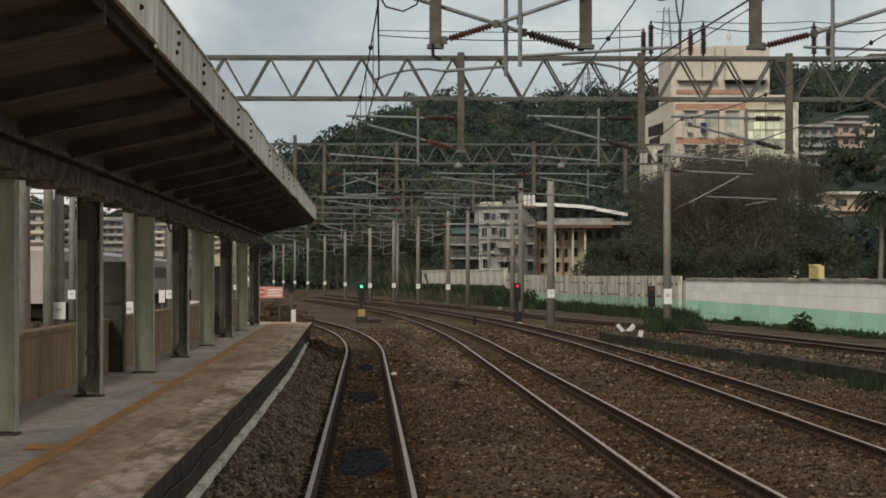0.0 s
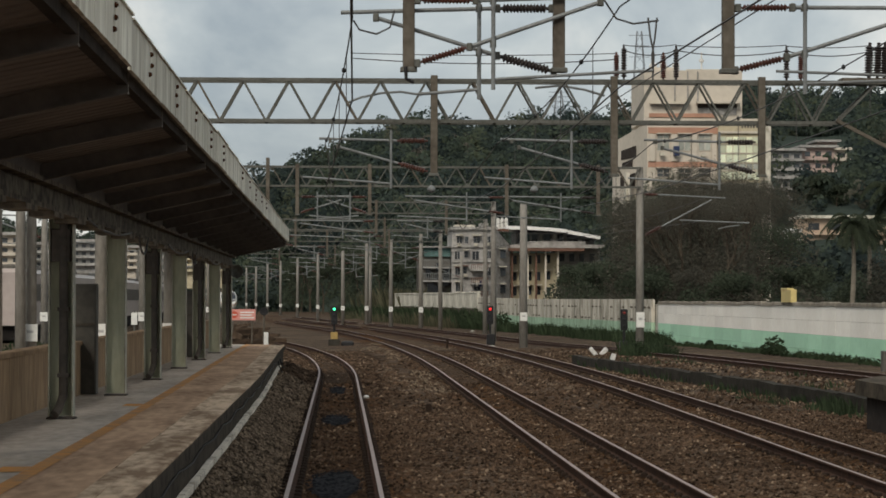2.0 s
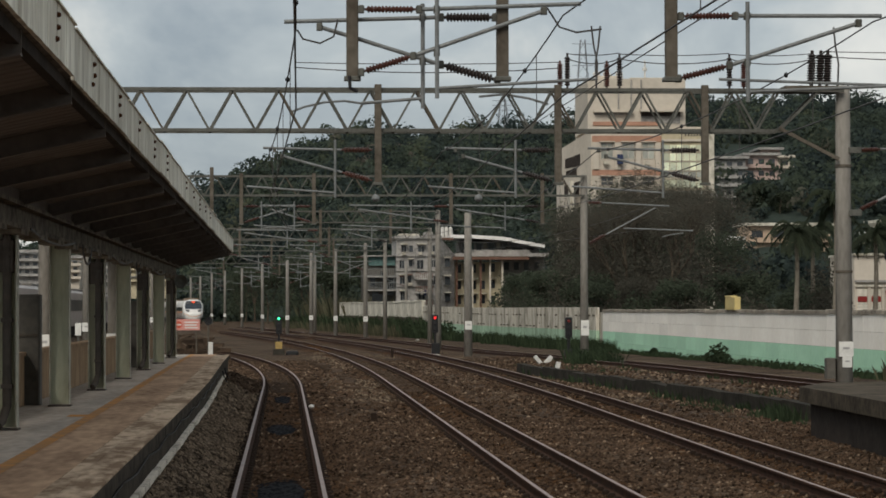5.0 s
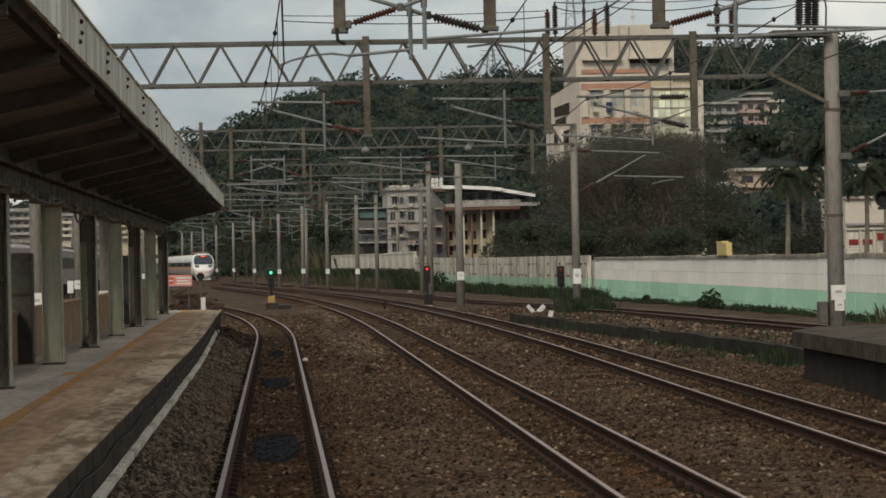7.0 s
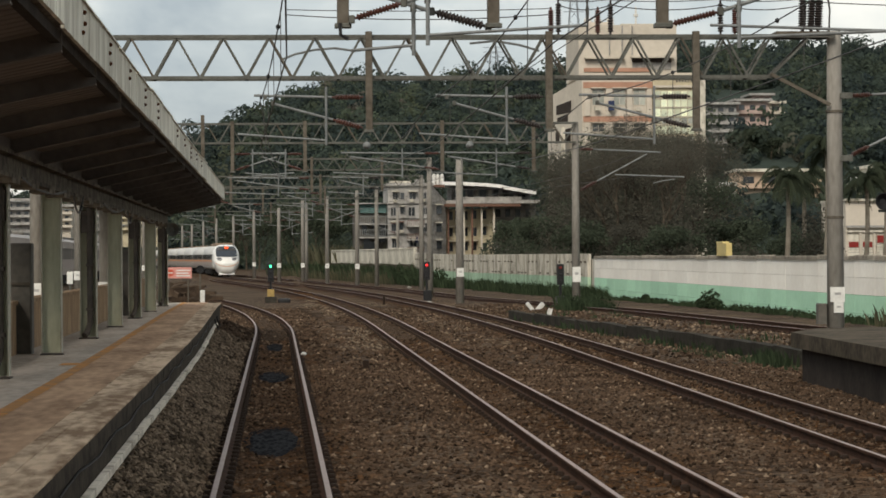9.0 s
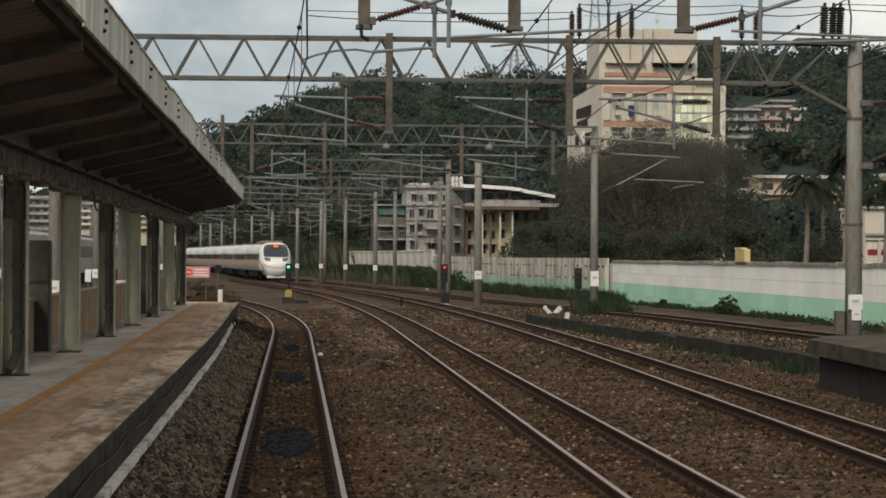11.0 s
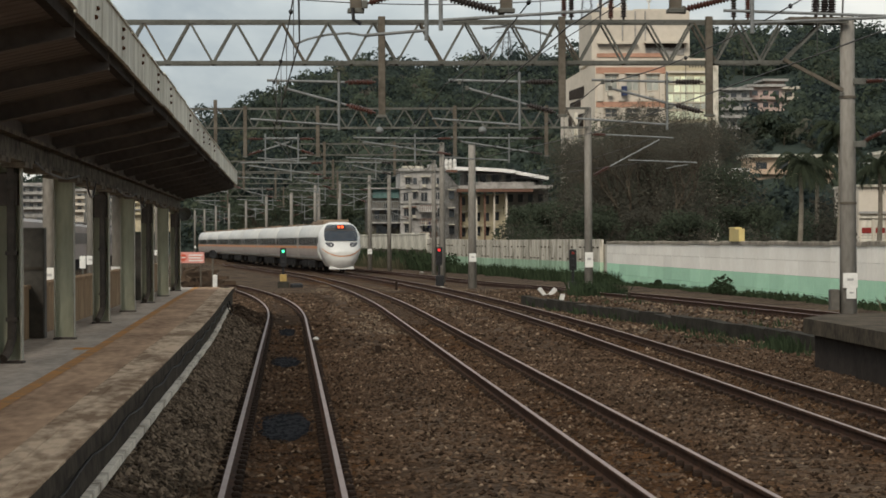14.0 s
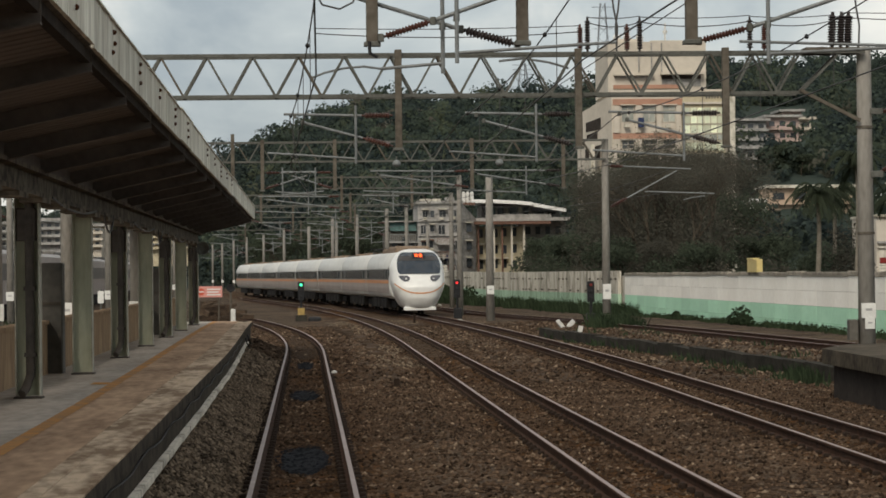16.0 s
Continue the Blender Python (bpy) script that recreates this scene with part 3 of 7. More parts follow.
def sleeper_mesh():
    b = Build()
    vs = []
    for y, dz in ((-0.12, 0), (0.12, 0)):
        for x, z in ((-1.0, -0.15), (-0.4, -0.155), (0, -0.175), (0.4, -0.155), (1.0, -0.15)):
            vs += [(x, y * 1.15, -0.32), (x, y, z)]
    fs = []
    for i in range(4):
        fs += [(2 * i, 2 * i + 2, 2 * i + 3, 2 * i + 1), (10 + 2 * i, 11 + 2 * i, 13 + 2 * i, 12 + 2 * i), (2 * i + 1, 2 * i + 3, 13 + 2 * i, 11 + 2 * i), (2 * i, 10 + 2 * i, 12 + 2 * i, 2 * i + 2)]
    fs += [(0, 1, 11, 10), (8, 18, 19, 9)]
    b.add(vs, fs)
    return b.mesh("sleeper", SLEEPER)


def build_tracks():
    sl = sleeper_mesh()
    words = ("straight railway track that bends away beyond the platform", "middle railway track with rusty ballast and shiny rail heads",
             "railway track on which the white train runs", "railway track beside the green and white wall")
    for c, w in zip(LINES, words):
        tr = thing("railway_track", (0, 0, 0), w, "railway track", "railway tracks", "structure")
        far = {0: 300, 1: 430, 2: 430, 3: 330}[LINES.index(c)]
        ys = list(np.arange(54 if c is line_4 else 6, 70, 4.0)) + list(np.arange(70, far, 3.0))
        up = rise_4 if c is line_4 else (lambda y: 0.0)
        for s in (-0.5335, 0.5335):
            rb = Build().sweep(RAIL, lambda y: c(y) + s, ys, RAIL_SLOTS)
            rb.v = [(x, y, z + up(y)) for x, y, z in rb.v]
            part("rail", rb, [RAIL_SIDE, RAIL_TOP], tr, "rusty rail with a worn bright head")
        first = 58 if c is line_4 else 22
        y = first
        for k in range(88):
            same("sleeper", sl, tr, (c(y), y, up(y) - 0.035 + rng.uniform(-0.012, 0.006)), math.atan2(c(y) - c(y + 0.5), 0.5) + rng.uniform(-0.01, 0.01))
            y += 0.6
        b = Build()
        while y < min(far, 230):
            b.box(c(y) - 1.0, c(y) + 1.0, y - 0.12, y + 0.12, -0.3, up(y) - 0.158)
            y += 0.6
        tagged(part("sleepers_far", b, SLEEPER, tr, "distant dusty concrete sleepers"), kind="stuff")
        b, y = Build(), first
        while y < 110:
            for s in (-0.5335, 0.5335):
                for o in (-0.095, 0.095):
                    x = c(y) + s + o
                    b.box(x - 0.045, x + 0.045, y - 0.06, y + 0.06, up(y) - 0.165, up(y) - 0.105, 0, 0.02)
            y += 0.6
        tagged(part("rail_fastenings", b, FASTEN, tr, "rusty spring clips holding the rails"), kind="stuff")


build_tracks()


def build_stains():
    for y, ry, rx in OIL_PATCHES:
        vs, n = [], 40
        vs.append((line_1(y), y, ground_z(line_1(y), y) + 0.03))
        for ring in range(1, 7):
            for i in range(n):
                a = 6.2832 * i / n
                k = (1 + 0.35 * noise.noise((math.cos(a) * 2.2, math.sin(a) * 2.2, y))) * ring / 6
                x, yy = line_1(y) + rx * k * math.cos(a), y + ry * k * math.sin(a)
                vs.append((x, yy, ground_z(x, yy) + (0.028 if ring < 6 else -0.01)))
        fs = [(0, 1 + i, 1 + (i + 1) % n) for i in range(n)]
        for j in range(5):
            fs += [(1 + j * n + i, 1 + (j + 1) * n + i, 1 + (j + 1) * n + (i + 1) % n, 1 + j * n + (i + 1) % n) for i in range(n)]
        b = Build().add(vs, fs)
        # soaked stones standing out of the patch
        for k in range(240):
            a, r = rng.uniform(0, 6.28), rng.random() ** 0.5 * 1.08
            x, yy, s = line_1(y) + rx * r * math.cos(a), y + ry * r * math.sin(a), rng.uniform(0.02, 0.04)
            z = ground_z(x, yy) + 0.026
            b.add([(x + s, yy, z), (x, yy + s, z), (x - s, yy, z), (x, yy - s, z), (x + s * 0.2, yy, z + s * 0.45)], [(0, 1, 4), (1, 2, 4), (2, 3, 4), (3, 0, 4)])
        tagged(part("oil_patch", b, OIL), "black oil-soaked ballast between the rails", "oil stain", "oil stains", "stuff")


build_stains()

# ---------------------------------------------------------------- platform with its canopy
PLAT_Z = 0.75
PLAT_END = 85.0


def edge_x(y):
    return -1.50 - 0.25 * smooth(45, 86, y)


def line_x(y):
    return -2.58 - 0.36 * smooth(22, 86, y)


def build_platform():
    pf = thing("platform", (-2.8, 40, 0), "long low concrete station platform with worn brown surface", "platform", kind="structure")
    pf.location = (0, 0, 0)
    ys = list(np.arange(8, PLAT_END + 0.1, 1.75))
    b = Build()
    vs, n = [], 4
    for y in ys:
        vs += [(edge_x(y) - 0.435, y, PLAT_Z - 0.004), (line_x(y), y, PLAT_Z - 0.004), (-6.6, y, PLAT_Z - 0.004), (-6.6, y, -0.3)]
    fs, slots = [], []
    for j in range(len(ys) - 1):
        for i in range(3):
            fs.append((j * n + i, j * n + i + 1, (j + 1) * n + i + 1, (j + 1) * n + i))
            slots.append((0, 1, 1)[i])
    k = len(b.v)
    b.v, b.f, b.m = vs, fs, slots
    part("paving", b, [PLAT, PLATGREY], pf, "brown stained and grey worn concrete paving")
    b = Build()
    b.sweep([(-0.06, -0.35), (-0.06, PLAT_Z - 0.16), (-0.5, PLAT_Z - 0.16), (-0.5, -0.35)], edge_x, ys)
    part("platform_face", b, DARKFACE, pf, "dark concrete platform face")
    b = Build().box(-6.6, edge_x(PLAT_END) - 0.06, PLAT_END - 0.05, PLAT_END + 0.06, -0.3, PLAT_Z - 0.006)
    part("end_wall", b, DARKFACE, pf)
    # orange warning line
    b = Build()
    for j in range(len(ys) - 1):
        y0, y1 = ys[j], ys[j + 1]
        b.add([(line_x(y0) - 0.075, y0, PLAT_Z + 0.002), (line_x(y0) + 0.075, y0, PLAT_Z + 0.002), (line_x(y1) + 0.075, y1, PLAT_Z + 0.002), (line_x(y1) - 0.075, y1, PLAT_Z + 0.002)], [(0, 1, 2, 3)])
    for y in (22.6, 36.3):
        b.add([(line_x(y) - 0.32, y - 0.35, PLAT_Z + 0.002), (line_x(y) - 0.08, y - 0.35, PLAT_Z + 0.002), (line_x(y) - 0.08, y + 0.35, PLAT_Z + 0.002), (line_x(y) - 0.32, y + 0.35, PLAT_Z + 0.002)], [(0, 1, 2, 3)])
    part("warning_line", b, ORANGE, pf, "worn orange painted safety line")
    # coping: three courses of long stones, sides in the dark face colour
    course = []
    for w in (0.14, 0.15, 0.15):
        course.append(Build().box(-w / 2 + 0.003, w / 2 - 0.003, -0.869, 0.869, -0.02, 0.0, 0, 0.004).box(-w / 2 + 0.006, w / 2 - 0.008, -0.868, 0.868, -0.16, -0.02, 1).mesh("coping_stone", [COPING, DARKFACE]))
    y = 10.0
    while y < PLAT_END - 0.9:
        off = 0.07
        for i, w in enumerate((0.14, 0.15, 0.15)):
            yy = y + (0.6 * i) % 1.75
            if yy < PLAT_END - 0.9:
                same("coping_stone", course[i], pf, (edge_x(yy) - off, yy, PLAT_Z + rng.uniform(-0.003, 0.004)), math.atan2(edge_x(yy) - edge_x(yy + 1), 1) + rng.uniform(-0.003, 0.003))
            off += w
        y += 1.75
    # whitened ledge at the foot of the face
    le = thing("platform_ledge", (0, 0, 0), "broken white-washed concrete ledge along the platform foot", "kerb", kind="structure")
    block = Build().box(-0.06, 0.012, -0.95, 0.95, -0.06, 0.012, 0, 0.005).mesh("ledge_block", LEDGE)
    y = 11.0
    while y < 76:
        same("ledge_block", block, le, (edge_x(y) + 0.012 + rng.uniform(-0.007, 0.007), y, 0.31 + rng.uniform(-0.008, 0.008)), rng.uniform(-0.006, 0.006))
        y += 1.93
    b = Build()
    pts = [(edge_x(y) - 0.05, y, 0.50 + 0.03 * math.sin(y * 1.3)) for y in np.arange(10, 72, 1.2)]
    b.path(pts, 0.009, 5)
    tagged(part("cable", b, BLACK), "black cable slung along the platform face", "cable")
    for y in (70.5, 74.0):
        b = Build().path([(edge_x(y) + 0.03, y, 0.55), (edge_x(y) + 0.06, y, 0.42), (edge_x(y) + 0.12, y + 0.1, 0.30), (edge_x(y) + 0.13, y + 0.4, 0.24)], 0.02, 6)
        tagged(part("drain_pipe", b, BLACK), "short black drain pipe at the platform foot", "pipe", "drain pipes")


build_platform()


def build_parapet():
    w = thing("parapet_wall", (0, 0, 0), "low brown stained concrete wall behind the platform", "wall", kind="structure")
    panel = Build().box(-0.09, 0.09, -1.28, 1.28, 0, 0.76, 0, 0.01).mesh("wall_panel", PARAPET)
    cap = Build().box(-0.12, 0.12, -1.3, 1.3, 0, 0.06, 0, 0.015).mesh("wall_cap", PARAPET)
    y = 12.0
    while y < 82:
        same("wall_panel", panel, w, (-4.02, y, PLAT_Z - 0.01))
        same("wall_cap", cap, w, (-4.02, y, PLAT_Z + 0.75))
        y += 2.6


build_parapet()

COL_Y = [16.6 + 7.8 * i for i in range(9)]


def build_canopy():
    cn = thing("platform_canopy", (0, 0, 0), "grimy butterfly-roofed platform canopy with chalky edge sheets", "canopy")
    last = 80.5
    b = Build().box(-3.32, -3.28, 10, last, 3.22, 3.45)
    lb = part("long_beam", b, BEAM, cn, "flaking painted steel beam over the columns")
    part("beam_flange", Build().box(-3.45, -3.15, 10, last, 3.17, 3.22), BEAM, lb)
    part("beam_flange", Build().box(-3.45, -3.15, 10, last, 3.45, 3.50), BEAM, lb)
    b = Build()
    for s, x1, z1 in ((1, -1.62, 3.98), (-1, -5.1, 4.0)):
        x0 = -3.35 + s * 0.02
        ys = np.arange(9, last, 0.3)
        for y in ys:
            # ribbed sheet: one raised rib a strip
            for a0, a1, h0, h1 in ((0, 0.2, 0, 0), (0.2, 0.23, 0, 0.035), (0.23, 0.27, 0.035, 0.035), (0.27, 0.3, 0.035, 0)):
                b.add([(x0, y + a0, 3.62 + h0), (x1, y + a0, z1 + h0), (x1, y + a1, z1 + h1), (x0, y + a1, 3.62 + h1)], [(0, 1, 2, 3)])
    part("roof_sheet", b, SOFFIT, cn, "grimy ribbed roof sheet")
    part("gutter", Build().box(-3.40, -3.20, 9, last, 3.50, 3.68, 0, 0.02), RIB, cn, "rusty gutter along the roof valley")
    rib = Build()
    for x0, x1, zt0, zt1 in ((-3.34, -1.64, 3.60, 3.96),):
        for w, z0a, z0b, dz in ((0.012, 3.44, 3.80, 0.0),):
            rib.add([(x0, -w, z0a), (x1, -w, z0b), (x1, -w, zt1), (x0, -w, zt0), (x0, w, z0a), (x1, w, z0b), (x1, w, zt1), (x0, w, zt0)],
                    [(0, 1, 2, 3), (7, 6, 5, 4), (0, 4, 5, 1), (1, 5, 6, 2), (2, 6, 7, 3), (3, 7, 4, 0)])
        rib.add([(x0, -0.075, 3.425), (x1, -0.075, 3.785), (x1, 0.075, 3.785), (x0, 0.075, 3.425), (x0, -0.075, 3.44), (x1, -0.075, 3.80), (x1, 0.075, 3.80), (x0, 0.075, 3.44)],
                [(0, 1, 2, 3), (7, 6, 5, 4), (0, 4, 5, 1), (1, 5, 6, 2), (2, 6, 7, 3), (3, 7, 4, 0)])
    rib_m = rib.mesh("cantilever_rib", RIB)
    y = 12.7
    while y < last:
        same("cantilever_rib", rib_m, cn, (0, y, 0))
        y += 3.9
    pur = Build().box(-0.04, 0.04, 9, last, -0.09, 0)
    # edge purlin coloured dark, for the shade inside the fascia
    pur_m = pur.mesh("purlin", SHADEDARK)
    for f in (0.97,):
        same("purlin", pur_m, cn, (-3.34 + 1.7 * f, 0, 3.60 + 0.36 * f))
    sheet = Build()
    n = 9
    L = 3.37
    for i in range(n):
        y0, y1, w = -L / 2 + L * i / n, -L / 2 + L * (i + 1) / n, 0.003 if i % 2 else 0
        sheet.box(-0.03 - w, 0.0 + w, y0, y1, -0.19, 0.19, 0)
    sheet.box(-0.07, 0.02, -L / 2, L / 2, 0.19, 0.205)
    sheet_m = sheet.mesh("fascia_sheet", FASCIA)
    bolt_m = Build().lathe((0, 0, 0), (1, 0, 0), [(0, 0.02), (0.012, 0.02), (0.025, 0.012), (0.028, 0.0)], 8).mesh("bolt", RUST)
    y = 11.4
    while y < last - 1:
        panel = same("fascia_sheet", sheet_m, cn, (-1.57, y, 4.125 + rng.uniform(-0.014, 0.014)), rng.uniform(-0.004, 0.004))
        for k in range(3):
            if y < 58 and rng.random() < 0.7:
                same("bolt", bolt_m, panel, (0.006, 0.1 + 0.05 * (k % 2) + rng.uniform(-0.1, 0.1), 0.10 - 0.09 * k))
        y += 3.4
    # lining at the far end
    b = Build().add([(-3.35, last, 3.50), (-1.57, last, 3.93), (-1.57, last, 4.3), (-3.35, last, 3.68), (-3.35, last + 0.04, 3.50), (-1.57, last + 0.04, 3.93), (-1.57, last + 0.04, 4.3), (-3.35, last + 0.04, 3.68)],
                    [(0, 1, 2, 3), (7, 6, 5, 4), (0, 4, 5, 1), (1, 5, 6, 2), (2, 6, 7, 3), (3, 7, 4, 0)])
    part("end_plate", b, RIB, cn)
    col_m = Build().box(-0.134, 0.134, -0.008, 0.008, 0.03, 2.42).mesh("column", GREENSTEEL)
    flange_m = Build().box(-0.008, 0.008, -0.14, 0.14, 0.03, 2.42).mesh("flange", GREENEDGE)
    foot_m = Build().box(-0.17, 0.17, -0.16, 0.16, -0.004, 0.018, 0, 0.006).mesh("base_plate", PIPE)
    pipe = Build().path([(0.03, -0.09, 2.45), (0.03, -0.09, 0.28), (-0.02, -0.16, 0.12), (-0.06, -0.24, 0.06)], 0.055, 10)
    for z in (0.5, 1.3, 2.1):
        pipe.box(-0.04, 0.1, -0.15, -0.02, z, z + 0.05)
    pipe.box(-0.13, 0.12, -0.12, -0.02, 1.9, 2.3, 0, 0.02)
    pipe_m = pipe.mesh("downpipe", PIPE)
    knee = Build().add([(-0.14, -0.01, 2.2), (0.14, -0.01, 2.2), (0.3, -0.01, 2.5), (-0.3, -0.01, 2.5), (-0.14, 0.01, 2.2), (0.14, 0.01, 2.2), (0.3, 0.01, 2.5), (-0.3, 0.01, 2.5)],
                       [(0, 1, 2, 3), (7, 6, 5, 4), (0, 4, 5, 1), (1, 5, 6, 2), (3, 7, 4, 0)])
    for i, y in enumerate(COL_Y):
        c = same("column", col_m, cn, (-3.37, y, PLAT_Z))
        same("flange", flange_m, c, (-0.142, 0, 0))
        same("flange", flange_m, c, (0.142, 0, 0))
        same("base_plate", foot_m, c)
        if i % 2 == 0:
            same("downpipe", pipe_m, c)
    tray = Build().box(-0.14, 0.14, -0.5, 0.5, -0.03, 0.03).mesh("cable_tray", BEAM)
    for y in np.arange(14, 80, 2.6):
        same("cable_tray", tray, cn, (-3.275, y, 3.135))
    for k, (y0, y1, s) in enumerate(((33, 40, 0.1), (41.5, 43.5, 0.28), (48.5, 55, 0.1), (56.5, 58, 0.25), (64, 70, 0.12))):
        pts = [(-3.15, y0 + (y1 - y0) * i / 10, 3.2 - s * 4 * (i / 10) * (1 - i / 10)) for i in range(11)]
        tagged(part("hanging_cable", Build().path(pts, 0.018, 5), BLACK), "black cable sagging below the canopy beam", "cable", "canopy cables")


build_canopy()


def build_cabinet(x, y, h):
    c = thing("equipment_cabinet", (x, y, PLAT_Z), "tall dull grey equipment cabinet standing on the platform", "cabinet", "platform cabinets")
    part("body", Build().box(-0.16, 0.16, -0.2, 0.2, 0.0, h, 0, 0.015), CABINET, c)
    part("door", Build().box(-0.145, 0.145, -0.215, -0.2, 0.06, h - 0.06, 0, 0.006), CABINET, c)
    part("lock_bar", Build().box(-0.2, 0.14, -0.245, -0.215, h * 0.62, h * 0.62 + 0.045), GALVRUST, c, "brown lock bar")
    return c


build_cabinet(-3.86, 40.5, 1.68)
build_cabinet(-3.80, 66.5, 1.66)


def build_platform_bits():
    y = 86.6
    x = -130 * y / 4672
    p = thing("marker_post", (x, y, 0), "short white-painted concrete marker post", "post")
    part("shaft", Build().box(-0.075, 0.075, -0.075, 0.075, -0.3, 1.12, 0, 0.02), WHITEPAINT, p)
    y = 97
    s = thing("warning_sign", (-172 * y / 4672, y, 0), "faded pink and white warning board beside the platform end", "sign")
    part("board", Build().box(-0.48, 0.48, -0.015, 0.015, 1.43, 1.83, 0, 0.004), PINKSIGN, s)
    part("disc", Build().lathe((-0.29, -0.017, 1.63), (0, -1, 0), [(0, 0.13), (0.006, 0.13)], 20), REDSIGN, s, "red disc with a white bar")
    part("disc_bar", Build().box(-0.38, -0.2, -0.03, -0.025, 1.61, 1.65), PLATE, s)
    for r, (z, w) in enumerate(((1.72, 0.5), (1.62, 0.44), (1.52, 0.5))):
        part("lettering_bar", Build().box(-0.08, -0.08 + w, -0.021, -0.017, z - 0.022, z + 0.022), PLATE, s, "unreadable white lettering")
    part("post", Build().tube((-0.35, 0.03, -0.3), (-0.35, 0.03, 1.8), 0.025), GALVRUST, s)
    part("post", Build().tube((0.35, 0.03, -0.3), (0.35, 0.03, 1.8), 0.025), GALVRUST, s)
    y = 92
    r = thing("round_marker", (-134 * y / 4672, y, 0), "dark round marker on a thin post", "sign")
    part("post", Build().tube((0, 0, -0.3), (0, 0, 1.75), 0.035), GALVRUST, r)
    part("ring", Build().lathe((0, -0.03, 1.78), (0, -1, 0), [(0, 0.14), (0.05, 0.14), (0.05, 0.10), (0.01, 0.09)], 18), BLACK, r)
    h = thing("horn_loudspeaker", (-3.05, 76.0, 3.1), "grey horn loudspeaker hung under the canopy beam", "loudspeaker")
    part("horn", Build().lathe((0, 0, -0.08), (0.35, -1, -0.1), [(0, 0.05), (0.1, 0.07), (0.22, 0.12), (0.3, 0.2), (0.3, 0.18), (0.2, 0.08)], 16), GALV, h)
    part("bracket", Build().tube((0, 0, -0.1), (-0.15, 0, 0.15), 0.02), GALV, h)
    # heap of old sleepers and spoil beyond the platform end
    b = Build()
    rr = random.Random(3)
    for k in range(240):
        x, yy = rr.uniform(-6.6, -2.7), rr.uniform(94, 116)
        L, a = rr.uniform(0.2, 1.3), rr.uniform(-1.2, 1.2)
        z = rr.uniform(-0.1, 1.05) * smooth(-2.4, -3.3, x)
        b.bar((x - L / 2 * math.cos(a), yy - L / 2 * math.sin(a), z), (x + L / 2 * math.cos(a), yy + L / 2 * math.sin(a), z + rr.uniform(-0.15, 0.15)), rr.uniform(0.08, 0.22), rr.uniform(0.06, 0.18))
    tagged(part("spoil_heap", b, SLEEPER), "heap of old brown sleepers and spoil", "debris", kind="stuff")


build_platform_bits()

# ---------------------------------------------------------------- overhead line


def insulator(b, p, q, r, slot, sheds=9):
    """A ribbed insulator from p to q with end fittings."""
    p, q = Vector(p), Vector(q)
    L = (q - p).length
    prof = [(0, r * 0.35), (L * 0.1, r * 0.35)]
    for i in range(sheds):
        s0 = L * (0.1 + 0.8 * i / sheds)
        s1 = L * (0.1 + 0.8 * (i + 1) / sheds)
        prof += [(s0, r * 0.5), (s0 + (s1 - s0) * 0.35, r), (s0 + (s1 - s0) * 0.6, r * 0.9), (s1, r * 0.5)]
    prof += [(L * 0.9, r * 0.35), (L, r * 0.35)]
    b.lathe(p, q - p, prof, 10, slot)


def cantilever(parent, xp, xw, y, zb, zt, up, thick=0.03, red=True, over=0.5):
    """An insulated cantilever from a post at xp to the wire at xw: low end zb, top tube zt; up is the upright stay's place between."""
    s = 1 if xw > xp else -1
    ins = INSRED if red else INSBLACK
    a0 = xp + s * 0.12
    L = 0.62
    b = Build()
    insulator(b, (a0, y, zt), (a0 + s * L, y, zt), 0.062, 0)
    part("top_insulator", b, ins, parent, "ribbed insulator")
    part("top_tube", Build().tube((a0 + s * L, y, zt), (xw + s * over, y, zt + 0.04), thick), TUBE, parent, "grey steel tube")
    ze = zt - 0.12
    d = Vector((xw - s * 0.15 - a0, 0, ze - zb)).normalized()
    p0 = Vector((a0, y + 0.05, zb))
    b = Build()
    insulator(b, p0, p0 + d * L, 0.062, 0)
    part("strut_insulator", b, ins, parent, "ribbed insulator")
    part("strut", Build().tube(p0 + d * L, (xw - s * 0.15, y + 0.05, ze), thick), TUBE, parent, "grey steel tube")
    part("stay", Build().tube((up, y - 0.04, zb - 0.35), (up, y - 0.04, zt + 0.2), thick * 0.95), TUBE, parent, "grey steel tube")
    part("steady_arm", Build().tube((up, y - 0.04, zb - 0.25), (xw + s * 0.55, y - 0.04, zb - 0.12), thick * 0.8), TUBE, parent, "grey steel tube")
    for x, z in ((xw, zt), (xw - s * 0.15, ze), (up, zt), (up, zb + (zt - zb) * 0.22)):
        part("clamp", Build().box(x - 0.035, x + 0.035, y - 0.06, y + 0.06, z - 0.045, z + 0.04, 0, 0.012), GALV, parent)


